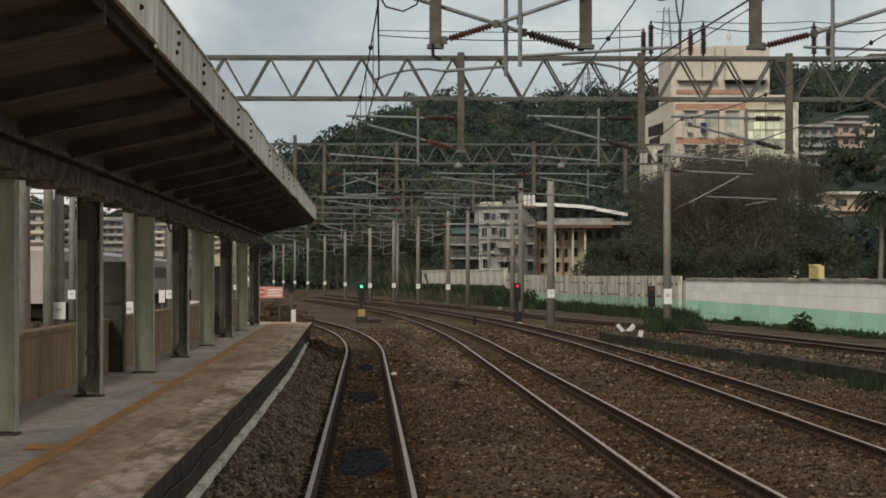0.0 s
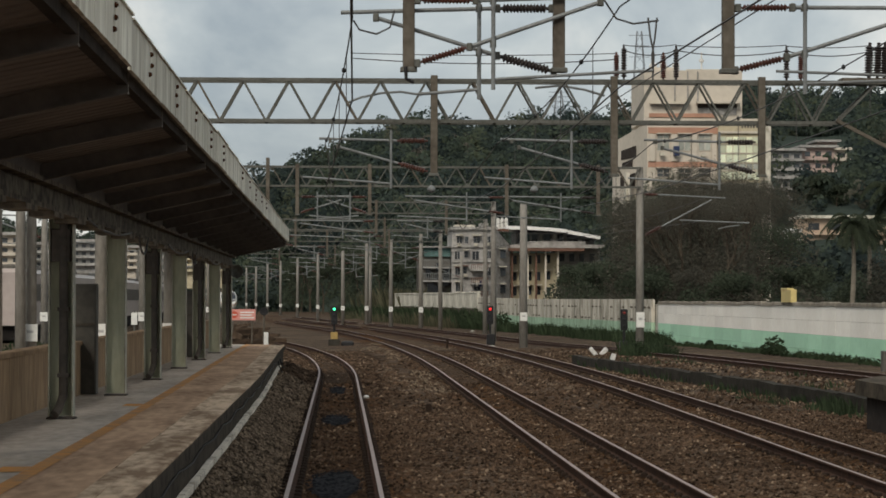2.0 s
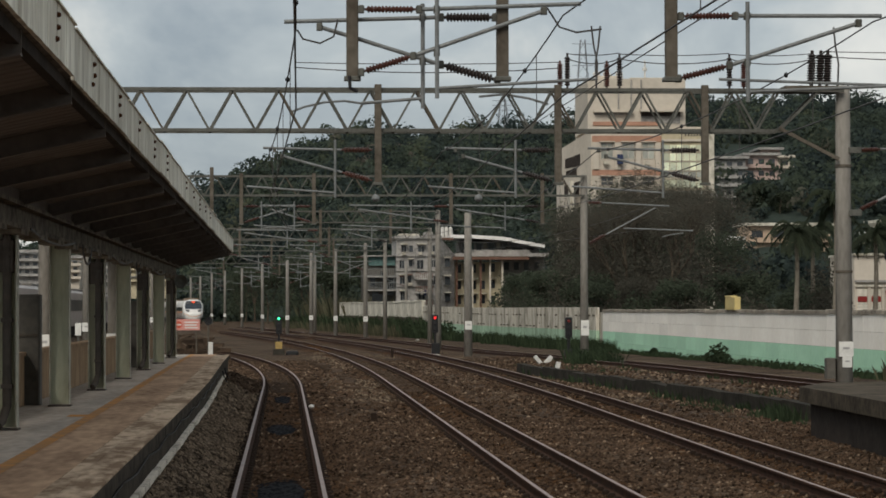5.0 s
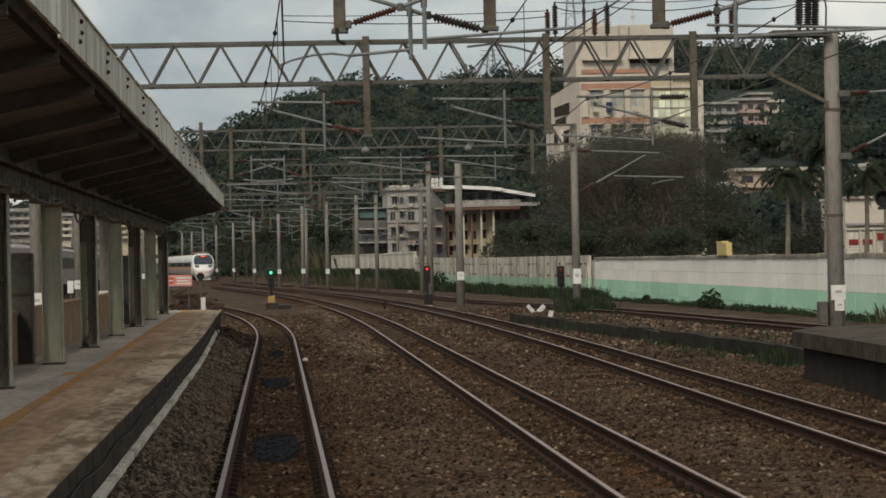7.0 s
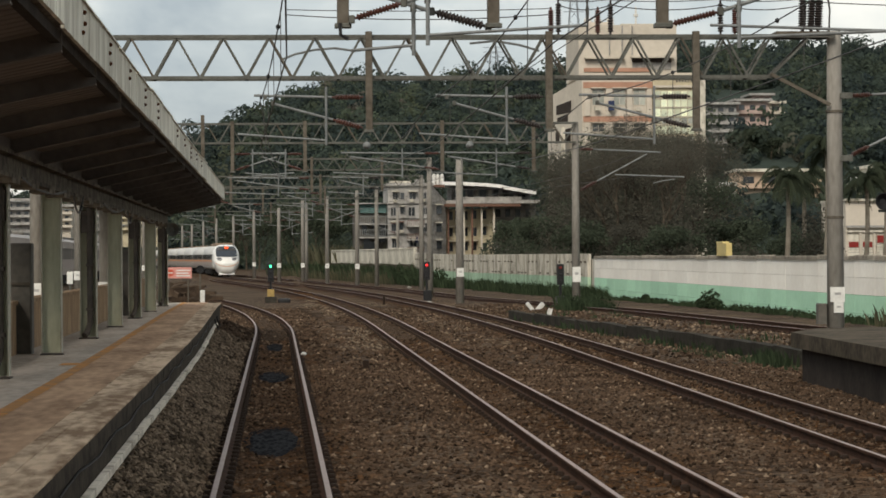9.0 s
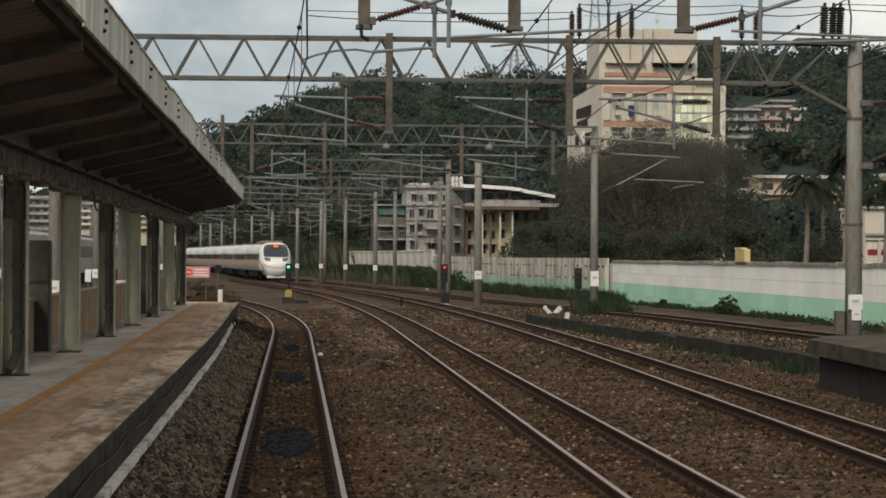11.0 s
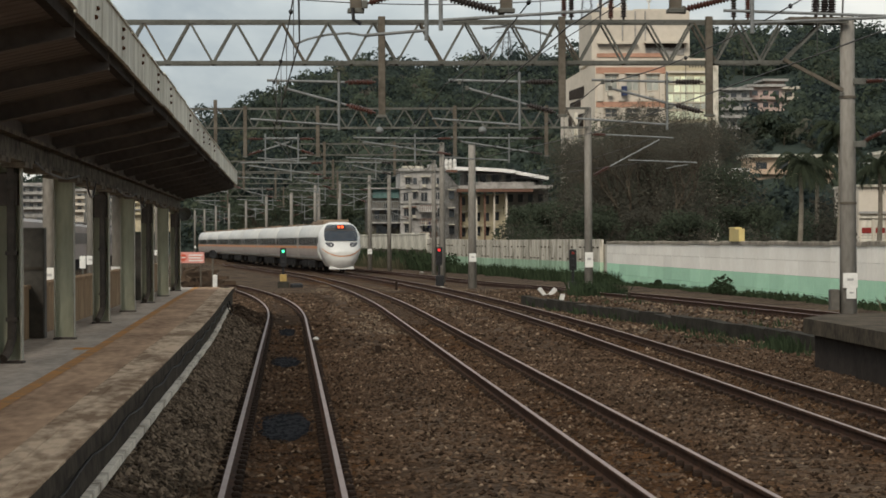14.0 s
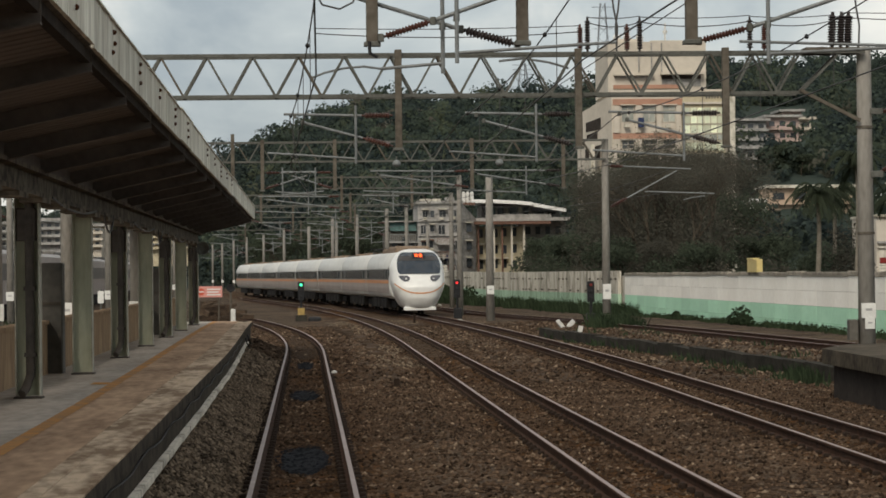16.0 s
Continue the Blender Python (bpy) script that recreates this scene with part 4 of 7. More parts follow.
def arm(parent, y, t0, t1, te, l0, l1, le, stay, steady, red):
    """A cantilever by its points (x, z): top insulator t0-t1 and tube to te, strut insulator l0-l1 and tube to le, upright stay, steady tube."""
    ins = INSRED if red else INSBLACK
    r = 0.045 if red else 0.058
    for nm, a, c in (("top_insulator", t0, t1), ("strut_insulator", l0, l1)):
        b = Build()
        insulator(b, (a[0], y, a[1]), (c[0], y, c[1]), r, 0, 13)
        part(nm, b, ins, parent, "ribbed insulator")
    part("top_tube", Build().tube((t1[0], y, t1[1]), (te[0], y, te[1]), 0.025), TUBE, parent, "grey steel tube")
    part("strut", Build().tube((l1[0], y, l1[1]), (le[0], y, le[1]), 0.025), TUBE, parent, "grey steel tube")
    part("stay", Build().tube((stay[0], y - 0.05, stay[2]), (stay[0], y - 0.05, stay[1]), 0.025), TUBE, parent, "grey steel tube")
    part("steady_arm", Build().tube((stay[0], y - 0.05, stay[2] + 0.12), (steady[0], y - 0.05, steady[1]), 0.019), TUBE, parent, "grey steel tube")
    for x, z in (t1, l1, le, t0, l0, (stay[0], t1[1]), (stay[0], l1[1] + 0.04)):
        part("clamp", Build().box(x - 0.035, x + 0.035, y - 0.06, y + 0.05, z - 0.045, z + 0.045, 0, 0.012), GALV, parent)


def truss(parent, x0, x1, y, z0, z1, pitch, r=0.045, wide=0.5):
    """A lattice beam: two chords front and back, with zigzag webs."""
    for z, nm in ((z0, "bottom_chord"), (z1, "top_chord")):
        for dy in (-wide / 2, wide / 2):
            part(nm, Build().bar((x0, y + dy, z), (x1, y + dy, z), 0.07, 0.065), GALV, parent)
    n = max(2, round((x1 - x0) / pitch))
    step = (x1 - x0) / n
    for dy in (-wide / 2, wide / 2):
        for i in range(n):
            xa, xm, xb = x0 + i * step, x0 + (i + 0.5) * step, x0 + (i + 1) * step
            k = 0
            part("web_bar", Build().bar((xa + k, y + dy, z1), (xm + k, y + dy, z0), 0.04, 0.04), GALVRUST if i % 3 == 1 else GALV, parent)
            part("web_bar", Build().bar((xm + k, y + dy, z0), (xb + k, y + dy, z1), 0.04, 0.04), GALV, parent)
    tie = Build().bar((0, -wide / 2, 0), (0, wide / 2, 0), 0.05, 0.05).mesh("cross_tie", GALV)
    for i in range(n + 1):
        x = x0 + i * step
        same("cross_tie", tie, parent, (x, y, z1))
        if i < n:
            same("cross_tie", tie, parent, (x + step / 2, y, z0))


def drop_post(parent, x, y, z0, z1, w=0.13):
    part("drop_post", Build().box(x - w / 2, x + w / 2, y - w / 2, y + w / 2, z0, z1, 0, 0.012), GALVRUST, parent, "rust-stained square steel drop post")
    part("post_cap", Build().box(x - w * 0.7, x + w * 0.7, y - w * 0.7, y + w * 0.7, z0 - 0.05, z0, 0, 0.01), GALV, parent)


def round_mast(parent, x, y, z0, z1, r):
    part("mast", Build().lathe((x, y, z0), (0, 0, 1), [(0, r * 1.1), (z1 - z0 - 0.05, r * 0.88), (z1 - z0, r * 0.8)], 18), CONCRETE, parent, "grey spun concrete mast", True)


def plate(parent, x, y, z, w=0.32, h=0.42):
    p = part("number_plate", Build().box(x - w / 2, x + w / 2, y - 0.012, y + 0.012, z - h / 2, z + h / 2, 0, 0.004), PLATE, parent, "white plate with grey bars")
    part("marking", Build().box(x - w * 0.22, x + w * 0.22, y - 0.018, y - 0.013, z - h * 0.02, z + h * 0.14), INK, p)


def near_gantry():
    """Nearest portal: its lattice beam runs above the picture, the drop posts hang into it."""
    y = 31.0
    g = thing("overhead_gantry", (0, 0, 0), "overhead line gantry with hanging posts and crossed cantilevers", "gantry", "overhead gantries")
    truss(g, -6.0, 11.4, y, 7.5, 8.3, 1.0)
    round_mast(g, 11.5, y, -0.4, 8.4, 0.17)
    round_mast(g, -6.2, y, -0.4, 8.4, 0.17)
    zb = 4.93
    for x in (0.80, 2.57, 4.576):
        drop_post(g, x, y, zb, 7.5, 0.14)
    arm(g, y - 0.12, (0.90, 5.71), (1.58, 5.71), (3.49, 5.785), (0.90, 4.97), (1.51, 5.163), (3.05, 5.70), (1.787, 5.90, 4.66), (3.66, 4.895), True)
    arm(g, y + 0.12, (2.49, 5.647), (1.85, 5.645), (0.0, 5.585), (2.52, 4.90), (1.85, 5.084), (0.416, 5.527), (1.633, 5.80, 4.56), (0.9, 4.62), False)
    arm(g, y, (4.69, 5.655), (5.34, 5.664), (7.1, 5.67), (4.66, 4.916), (5.27, 5.072), (6.82, 5.582), (5.483, 5.826, 4.636), (7.3, 4.834), True)
    part("earth_strap", Build().path([(0.76, y - 0.1, 4.93), (0.77, y - 0.1, 4.79), (0.86, y - 0.1, 4.74)], 0.022), BLACK, g)
    return g


near_gantry()


def main_gantry():
    y = 53.0
    g = thing("overhead_gantry", (0, 0, 0), "grey lattice overhead gantry spanning all the tracks", "gantry", "overhead gantries")
    truss(g, 2.641 - 0.918 * 10, 2.641 + 0.918 * 8, y, 5.77, 6.59, 0.918)
    for dy in (-0.25, 0.25):
        part("end_chord", Build().bar((9.985, y + dy, 6.59), (11.3, y + dy, 6.59), 0.075, 0.07), GALV, g)
        part("end_web", Build().bar((9.985, y + dy, 5.77), (10.8, y + dy, 6.58), 0.045, 0.045), GALV, g)
    round_mast(g, 11.33, y, -0.4, 6.70, 0.165)
    round_mast(g, -6.9, y, -0.4, 6.7, 0.165)
    part("knee_brace", Build().bar((9.97, y - 0.29, 5.82), (11.2, y - 0.2, 5.2), 0.06, 0.07), GALVRUST, g)
    part("bottom_end", Build().bar((9.5, y - 0.25, 5.77), (10.02, y - 0.25, 5.77), 0.075, 0.07), GALV, g)
    for z0, x1, z1 in ((5.38, 15.4, 5.58), (4.11, 14.2, 5.42)):
        a, e = Vector((11.5, y - 0.1, z0)), Vector((x1, y - 0.1, z1))
        f = (e - a).normalized()
        bi = Build()
        insulator(bi, a + f * 0.15, a + f * 0.58, 0.055, 0)
        part("outer_insulator", bi, INSRED, g, "ribbed insulator")
        part("outer_tube", Build().tube(a + f * 0.58, e, 0.026), TUBE, g, "grey steel tube")
        part("outer_clamp", Build().box(11.42, 11.68, y - 0.16, y - 0.04, z0 - 0.05, z0 + 0.07, 0, 0.012), GALV, g)
    for z in (2.9, 5.05):
        part("mast_band", Build().lathe((11.33, y, z), (0, 0, 1), [(0, 0.165), (0.0, 0.178), (0.05, 0.178), (0.05, 0.16)], 18), GALVRUST, g)
    for x, red in ((1.87, True), (5.48, False), (8.45, False)):
        drop_post(g, x, y - 0.34, 4.72, 6.68, 0.14)
    for xp, xw, red in ((1.87, -0.2, True), (5.48, 3.42, False), (8.45, 6.3, False)):
        cantilever(g, xp, xw, y - 0.34, 4.76, 5.37, xp - 0.86, 0.026, red, 0.22)
    # feeder insulators on the top chord
    for x, h, pair in ((5.56, 0.40, 0), (5.71, 0.55, 0), (6.51, 0.40, 0), (6.77, 0.54, 0), (9.01, 0.54, 0), (9.30, 0.40, 0)):
        b = Build()
        insulator(b, (x, y, 6.62), (x, y, 6.62 + h + 0.18), 0.065, 0, 11)
        part("post_insulator", b, INSRED if h < 0.5 else INSBLACK, g, "upright ribbed insulator")
    for x in (10.68, 10.86, 11.0):
        b = Build()
        insulator(b, (x, y, 6.66), (x + 0.03, y, 7.42), 0.10, 0, 12)
        part("switch_insulator", b, INSBLACK, g, "thick dark insulator of a line switch")
    part("switch_frame", Build().box(10.1, 11.2, y - 0.3, y + 0.3, 6.6, 6.68), GALVRUST, g)
    plate(g, 11.33, y - 0.20, 1.36, 0.30, 0.30)
    plate(g, 11.35, y - 0.20, 1.10, 0.2, 0.22)
    part("mast_box", Build().box(10.94, 11.13, y - 0.15, y + 0.1, 0.76, 1.18, 0, 0.02), CABINET, g, "small grey box at the mast foot")
    part("boom", Build().tube((8.7, y - 0.6, 6.78), (13.5, y - 0.6, 6.62), 0.03), TUBE, g)
    part("curved_arm", Build().path([(1.62, y - 0.2, 6.30), (1.2, y - 0.2, 6.36), (0.8, y - 0.2, 6.33), (0.4, y - 0.2, 6.24), (0.1, y - 0.2, 6.12)], 0.024), TUBE, g)
    part("curved_arm", Build().path([(5.3, y - 0.2, 6.30), (4.9, y - 0.2, 6.42), (4.4, y - 0.2, 6.5), (3.9, y - 0.2, 6.45)], 0.024), TUBE, g)
    return g


main_gantry()


def far_gantry(y, x0, x1, z0, z1, pitch, posts, label, legs=(True, True), r=0.16):
    g = thing("overhead_gantry", (0, 0, 0), label, "gantry", "overhead gantries")
    truss(g, x0, x1, y, z0, z1, pitch, wide=0.45)
    if legs[0]:
        round_mast(g, x0, y, -0.5, z1 + 0.35, r * 0.45)
    if legs[1]:
        round_mast(g, x1, y, -0.5, z1 + 0.05, r)
    for xp, xw, red in posts:
        drop_post(g, xp, y - 0.3, z0 - 1.15, z1 + 0.1, 0.15)
        cantilever(g, xp, xw, y - 0.3, z0 - 1.1, z0 - 0.45, xp + (xw - xp) * 0.42, 0.034, red, 0.25)
    return g


g2 = far_gantry(108, -9.4, 12.3, 6.83, 7.62, 0.95, ((-1.75, 0.2, True), (1.2, -0.7, True), (6.8, 2.9, True), (10.55, 6.9, False)), "second grey lattice gantry with a round concrete mast")
drop_post(g2, -2.95, 107.7, 4.6, 7.97, 0.15)
for x in (3.72, 7.93):
    fl = part("floodlight", Build().lathe((x, 107.72, 6.86), (0, -0.15, -1), [(0, 0.05), (0.05, 0.12), (0.14, 0.17), (0.22, 0.16), (0.28, 0.08)], 14), TUBE, g2, "round grey floodlight", True)
    part("lamp_bracket", Build().tube((x, 107.74, 6.8), (x, 107.76, 7.0), 0.025), GALV, fl)
plate(g2, 12.3, 107.8, 1.39, 0.34, 0.62)
for top, mid, end in (((12.45, 6.54), (13.03, 6.53), (15.82, 6.39)), ((12.5, 4.86), (13.18, 5.22), (15.25, 6.32))):
    bi = Build()
    insulator(bi, (top[0], 107.9, top[1]), (mid[0], 107.9, mid[1]), 0.07, 0)
    part("outer_insulator", bi, INSRED, g2, "ribbed insulator")
    part("outer_tube", Build().tube((mid[0], 107.9, mid[1]), (end[0], 107.9, end[1]), 0.032), TUBE, g2, "grey steel tube")
part("steady_arm", Build().tube((13.92, 107.85, 5.48), (16.8, 107.85, 5.37), 0.03), TUBE, g2)
part("steady_arm", Build().path([(15.5, 107.85, 5.12), (15.9, 107.85, 5.22), (16.4, 107.85, 5.28)], 0.022), TUBE, g2)
far_gantry(147, 0.57, 8.55, 7.0, 7.62, 0.9, ((2.0, -2.4, True), (5.9, 3.4, False)), "third lattice gantry further along the curve", (False, True))
far_gantry(178, -8.3, 9.8, 6.9, 7.6, 1.0, ((-3.0, -5.6, True), (3.0, 0.6, True)), "distant lattice gantry over the curving tracks", (True, True))
far_gantry(205, -9.4, 7.8, 6.7, 7.5, 1.1, ((-1.0, -3.4, True), (3.8, 1.5, True)), "distant lattice gantry over the curving tracks", (True, True))
far_gantry(262, -12.4, 3.0, 6.7, 7.5, 1.2, ((-6.0, -9.0, True), (-0.5, -3.0, True)), "distant lattice gantry over the curving tracks", (True, True))


def catenary_mast(x, y, h, side, label="grey concrete catenary mast with one cantilever arm", r=0.16, plated=True):
    m = thing("catenary_mast", (x, y, -0.2), label, "mast", "catenary masts")
    round_mast(m, 0, 0, -0.3, h + 0.2, r)
    if plated:
        plate(m, 0, -r - 0.03, 1.6, 0.34, 0.40)
    if side:
        cantilever(m, 0, side * 2.6, 0, h - 1.9, h - 0.9, side * 1.2, 0.032, True, 0.4)
    return m


catenary_mast(325 * 125 / 4672, 125, 6.75, 0, "round grey concrete mast beside the red signal", 0.19)
for u, y, h, side in ((143, 205, 7.3, -1), (90, 220, 7.2, 1), (47, 240, 7.3, -1), (5, 240, 6.6, 1), (-39, 282, 7.2, -1), (-75, 330, 7.3, 1), (-105, 345, 7.2, -1),
                      (-128, 372, 7.2, 1), (-148, 400, 7.2, -1), (-165, 420, 7.2, 1), (215, 260, 6.5, -1)):
    catenary_mast(u * y / 4672, y, h, side)


def wire(name, pts, r, label):
    return tagged(part(name, Build().path(pts, r, 5), WIRE), label, "wire", "overhead wires")


def sagging(p, q, sag, n=14):
    p, q = Vector(p), Vector(q)
    return [p.lerp(q, i / n) - Vector((0, 0, sag * 4 * (i / n) * (1 - i / n))) for i in range(n + 1)]


def build_wires():
    runs = (("own line", ((-0.1, -12, 5.6), (0.138, 31, 5.50), (-0.3, 52.66, 5.33), (0.2, 107.7, 6.35))),
            ("middle line", ((4.1, -12, 5.6), (3.29, 31, 5.66), (3.15, 52.66, 5.34), (2.9, 107.7, 6.35), (3.4, 146.7, 6.5), (0.6, 177.7, 6.4), (-3.4, 204.7, 6.2))),
            ("train line", ((7.6, -12, 5.6), (7.0, 31, 5.60), (6.25, 52.66, 5.34), (6.9, 107.7, 6.35), (4.6, 146.7, 6.5), (1.5, 204.7, 6.2), (-3.0, 261.7, 6.2))),
            ("outer line", ((15.0, 108, 6.4), (9.5, 160, 6.4), (2.5, 240, 6.4))))
    for word, sup in runs:
        mess, cont = [], []
        for a, c in zip(sup, sup[1:]):
            seg = sagging(a, c, 0.25 if c[1] < 60 else 0.7)
            mess += seg
            lo = sagging((a[0], a[1], a[2] - 0.95), (c[0], c[1], c[2] - 0.95), 0.02)
            cont += lo
            for i in range(2, 13, 3):
                wire("dropper_wire", [seg[i], lo[i]], 0.006, "thin dropper wire between messenger and contact wire")
        mw = wire("messenger_wire", mess, 0.010, "messenger wire of the %s" % word)
        for q in mess[3:40:5]:
            part("wire_clamp", Build().lathe(q - Vector((0, 0, 0.035)), (0, 0, 1), [(0, 0.01), (0.02, 0.03), (0.05, 0.03), (0.07, 0.01)], 8), BLACK, mw)
        wire("contact_wire", cont, 0.010, "contact wire of the %s" % word)
    y = 53.0
    for x0, x1, z in ((0.2, 5.56, 7.05), (5.71, 6.77, 7.24), (6.77, 9.01, 7.24), (9.01, 10.7, 7.24), (10.9, 18, 7.3)):
        wire("feeder_wire", sagging((x0, y, z), (x1, y, z), 0.10), 0.011, "thin feeder wire over the gantry")
        wire("feeder_wire", sagging((x0, y, z + 0.1), (x1, y, z + 0.12), 0.04), 0.009, "thin feeder wire over the gantry")
    # slanting wires that cross the span between the two nearest gantries
    wire("jumper_wire", [(5.90, 75, 6.68), (5.728, 53, 6.36), (5.55, 31, 6.02), (5.40, 12, 5.8)], 0.010, "slanting jumper wire over the tracks")
    for x, dx in ((6.20, 0.12), (6.38, -0.10), (11.15, 0.1)):
        wire("looped_lead", [(x, 53, 7.9), (x + dx * 0.4, 53, 7.5), (x + dx, 53, 7.15), (x + dx * 0.8, 53, 6.65)], 0.02, "looped black lead on the gantry")
    wire("hanging_loop", [(0.15, 31, 5.48), (0.22, 31, 5.37), (0.42, 31, 5.32), (0.58, 31, 5.40), (0.63, 31, 5.60)], 0.012, "looped lead under the cantilever")
    wire("hanging_loop", [(3.1, 31, 5.75), (3.25, 31, 5.52), (3.45, 31, 5.46), (3.75, 31, 5.50)], 0.012, "looped lead under the cantilever")


build_wires()

# ---------------------------------------------------------------- wall, far platform and lineside things


def build_wall():
    w = thing("boundary_wall", (0, 0, 0), "long boundary wall, white above and mint green below", "wall", kind="structure")
    L = 2.72
    hi = Build().box(-0.08, 0.08, -L / 2 + 0.005, L / 2 - 0.005, 0.93, 1.45, 0, 0.004).mesh("white_panel", TILEWHITE)
    hi2 = Build().box(-0.08, 0.08, -L / 2 + 0.005, L / 2 - 0.005, 1.46, 1.98, 0, 0.004).mesh("white_panel", TILEWHITE)
    lo = Build().box(-0.085, 0.085, -L / 2 + 0.005, L / 2 - 0.005, 0.365, 0.92, 0, 0.004).mesh("green_panel", TILEGREEN)
    lo2 = Build().box(-0.085, 0.085, -L / 2 + 0.005, L / 2 - 0.005, -0.3, 0.355, 0, 0.004).mesh("green_panel", TILEGREEN)
    cap = Build().box(-0.12, 0.12, -L / 2, L / 2, 1.98, 2.13, 0, 0.03).mesh("cap_stone", CAPSTONE)
    y = 62.0
    while y < 146:
        x = wall_x(y)
        for nm, me in (("white_panel", hi), ("white_panel", hi2), ("green_panel", lo), ("green_panel", lo2)):
            same(nm, me, w, (x, y, 0))
        same("cap_stone", cap, w, (x, y, rng.uniform(-0.02, 0.02)))
        y += L
    back = Build().box(17.72, 17.8, 58, 148, -0.3, 1.97)
    part("wall_core", back, OLDWALL, w)
    o = thing("old_wall", (0, 0, 0), "older streaked concrete wall with faded green base", "wall", kind="structure")
    ph = Build().box(-0.1, 0.1, -1.955, 1.955, 0.95, 2.25, 0, 0.01).mesh("concrete_panel", OLDWALL)
    pl = Build().box(-0.11, 0.11, -1.95, 1.95, -0.4, 0.94, 0, 0.02).mesh("painted_panel", OLDGREEN)
    pier = Build().box(0.0, 0.16, -0.12, 0.12, -0.4, 2.2, 0, 0.02).mesh("pier", OLDWALL)
    hole = Build().box(-0.035, 0.02, -0.26, 0.26, -0.04, 0.05, 0, 0.01).mesh("weep_hole", KERBSTONE)
    y = 149.5
    while y < 221:
        x = wall_x(y)
        a = math.atan2(wall_x(y - 1) - wall_x(y + 1), 2)
        z = 0.5 * smooth(180, 300, y)
        same("concrete_panel", ph, o, (x, y, z), a)
        same("painted_panel" if y < 230 else "concrete_panel", pl, o, (x, y, z), a)
        same("pier", pier, o, (x - 0.12, y + 1.95, z), a)
        for zz in (1.08, 1.78):
            for f in (-1.3, 0.0, 1.3):
                if rng.random() < 0.6:
                    same("weep_hole", hole, o, (x - 0.1 - math.tan(a) * f, y + f, z + zz), a)
        y += 3.93
    g = thing("garden_wall", (0, 0, 0), "low white garden wall on a dark stone footing", "wall", kind="structure")
    hi = Build().box(-0.12, 0.12, -2.44, 2.44, 1.45, 2.75, 0, 0.02).mesh("white_panel", OLDWHITE)
    lo = Build().box(-0.2, 0.14, -2.45, 2.45, -0.5, 1.45, 0, 0.03).mesh("footing", KERBSTONE)
    cap = Build().box(-0.17, 0.17, -2.45, 2.45, 2.75, 2.86, 0, 0.02).mesh("cap_stone", OLDWHITE)
    y = 225.0
    while y < 292:
        a = math.atan2(wall_x(y - 2) - wall_x(y + 2), 4)
        for nm, me in (("white_panel", hi), ("footing", lo), ("cap_stone", cap)):
            same(nm, me, g, (wall_x(y), y, rng.uniform(-0.04, 0.04)), a)
        y += 4.93
    c = thing("utility_box", (17.6, 103, 2.1), "cream utility box standing on the wall", "box")
    part("body", Build().box(-0.12, 0.12, -1.1, 1.1, 0.02, 0.52, 0, 0.02), CREAM, c)
    part("lid", Build().box(-0.14, 0.14, -0.3, 1.12, 0.52, 0.58, 0, 0.02), CREAM, c)


build_wall()


def build_kerb():
    k = thing("retaining_kerb", (0, 0, 0), "low blackened concrete kerb holding the far ballast", "kerb", kind="structure")
    pts = ((8.6, 96), (9.3, 84), (10.0, 74), (10.56, 65.5), (10.95, 57), (11.2, 52))
    for (x0, y0), (x1, y1) in zip(pts, pts[1:]):
        n = max(2, int(math.hypot(x1 - x0, y1 - y0) / 2))
        for i in range(n):
            xa, ya, xb, yb = (x0 + (x1 - x0) * i / n, y0 + (y1 - y0) * i / n, x0 + (x1 - x0) * (i + 0.985) / n, y0 + (y1 - y0) * (i + 0.985) / n)
            part("kerb_stone", Build().bar((xa, ya, -0.02), (xb, yb, -0.02 + rng.uniform(-0.05, 0.03)), 0.3, rng.uniform(0.36, 0.44)), KERB, k)


build_kerb()


def build_far_platform():
    p = thing("far_platform", (0, 0, 0), "dark end of a second concrete platform", "platform", kind="structure")
    out = [(9.0, 18), (9.1, 36), (9.42, 48), (10.4, 50.5), (13.5, 51.5), (13.5, 18)]
    # the lower wall's black colour holds the shade beneath the overhanging slab
    for nm, mt, words, z0, z1, inset in (("platform_wall", SHADEDARK, "black shaded wall under the slab", -0.3, 0.48, 0.18), ("platform_slab", KERBSTONE, "weathered brown slab with an overhanging edge", 0.48, 0.75, 0.0)):
        b = Build()
        o = [(x + (inset if x < 12 else 0), y - (inset if y > 45 else 0)) for x, y in out]
        n = len(o)
        b.add([(x, y, z0) for x, y in o] + [(x, y, z1) for x, y in o], [tuple(range(n - 1, -1, -1)), tuple(range(n, 2 * n))] + [(i, (i + 1) % n, n + (i + 1) % n, n + i) for i in range(n)])
        part(nm, b, mt, p, words)
    b = Build()
    for i in range(8):
        b.box(9.3, 9.5, 19 + i * 2.8, 19.4 + i * 2.8, -0.3, 0.48)
    part("pier", b, KERB, p)
    # round horn on a bracket at the platform end
    q = sight(1085, -92, 47)
    l = thing("platform_horn", q, "black round horn on a thin bracket", "loudspeaker")
    part("horn", Build().lathe((0, 0.1, 0), (0, -1, 0), [(0, 0.06), (0.12, 0.1), (0.2, 0.155), (0.2, 0.14), (0.1, 0.05)], 18), BLACK, l)
    part("bracket", Build().bar((-0.05, 0.1, -0.17), (2.6, 0.1, -0.15), 0.05, 0.05), GALV, l)
    part("post", Build().tube((2.6, 0.1, -q.z + 0.7), (2.6, 0.1, 0.1), 0.05), GALV, l)


build_far_platform()


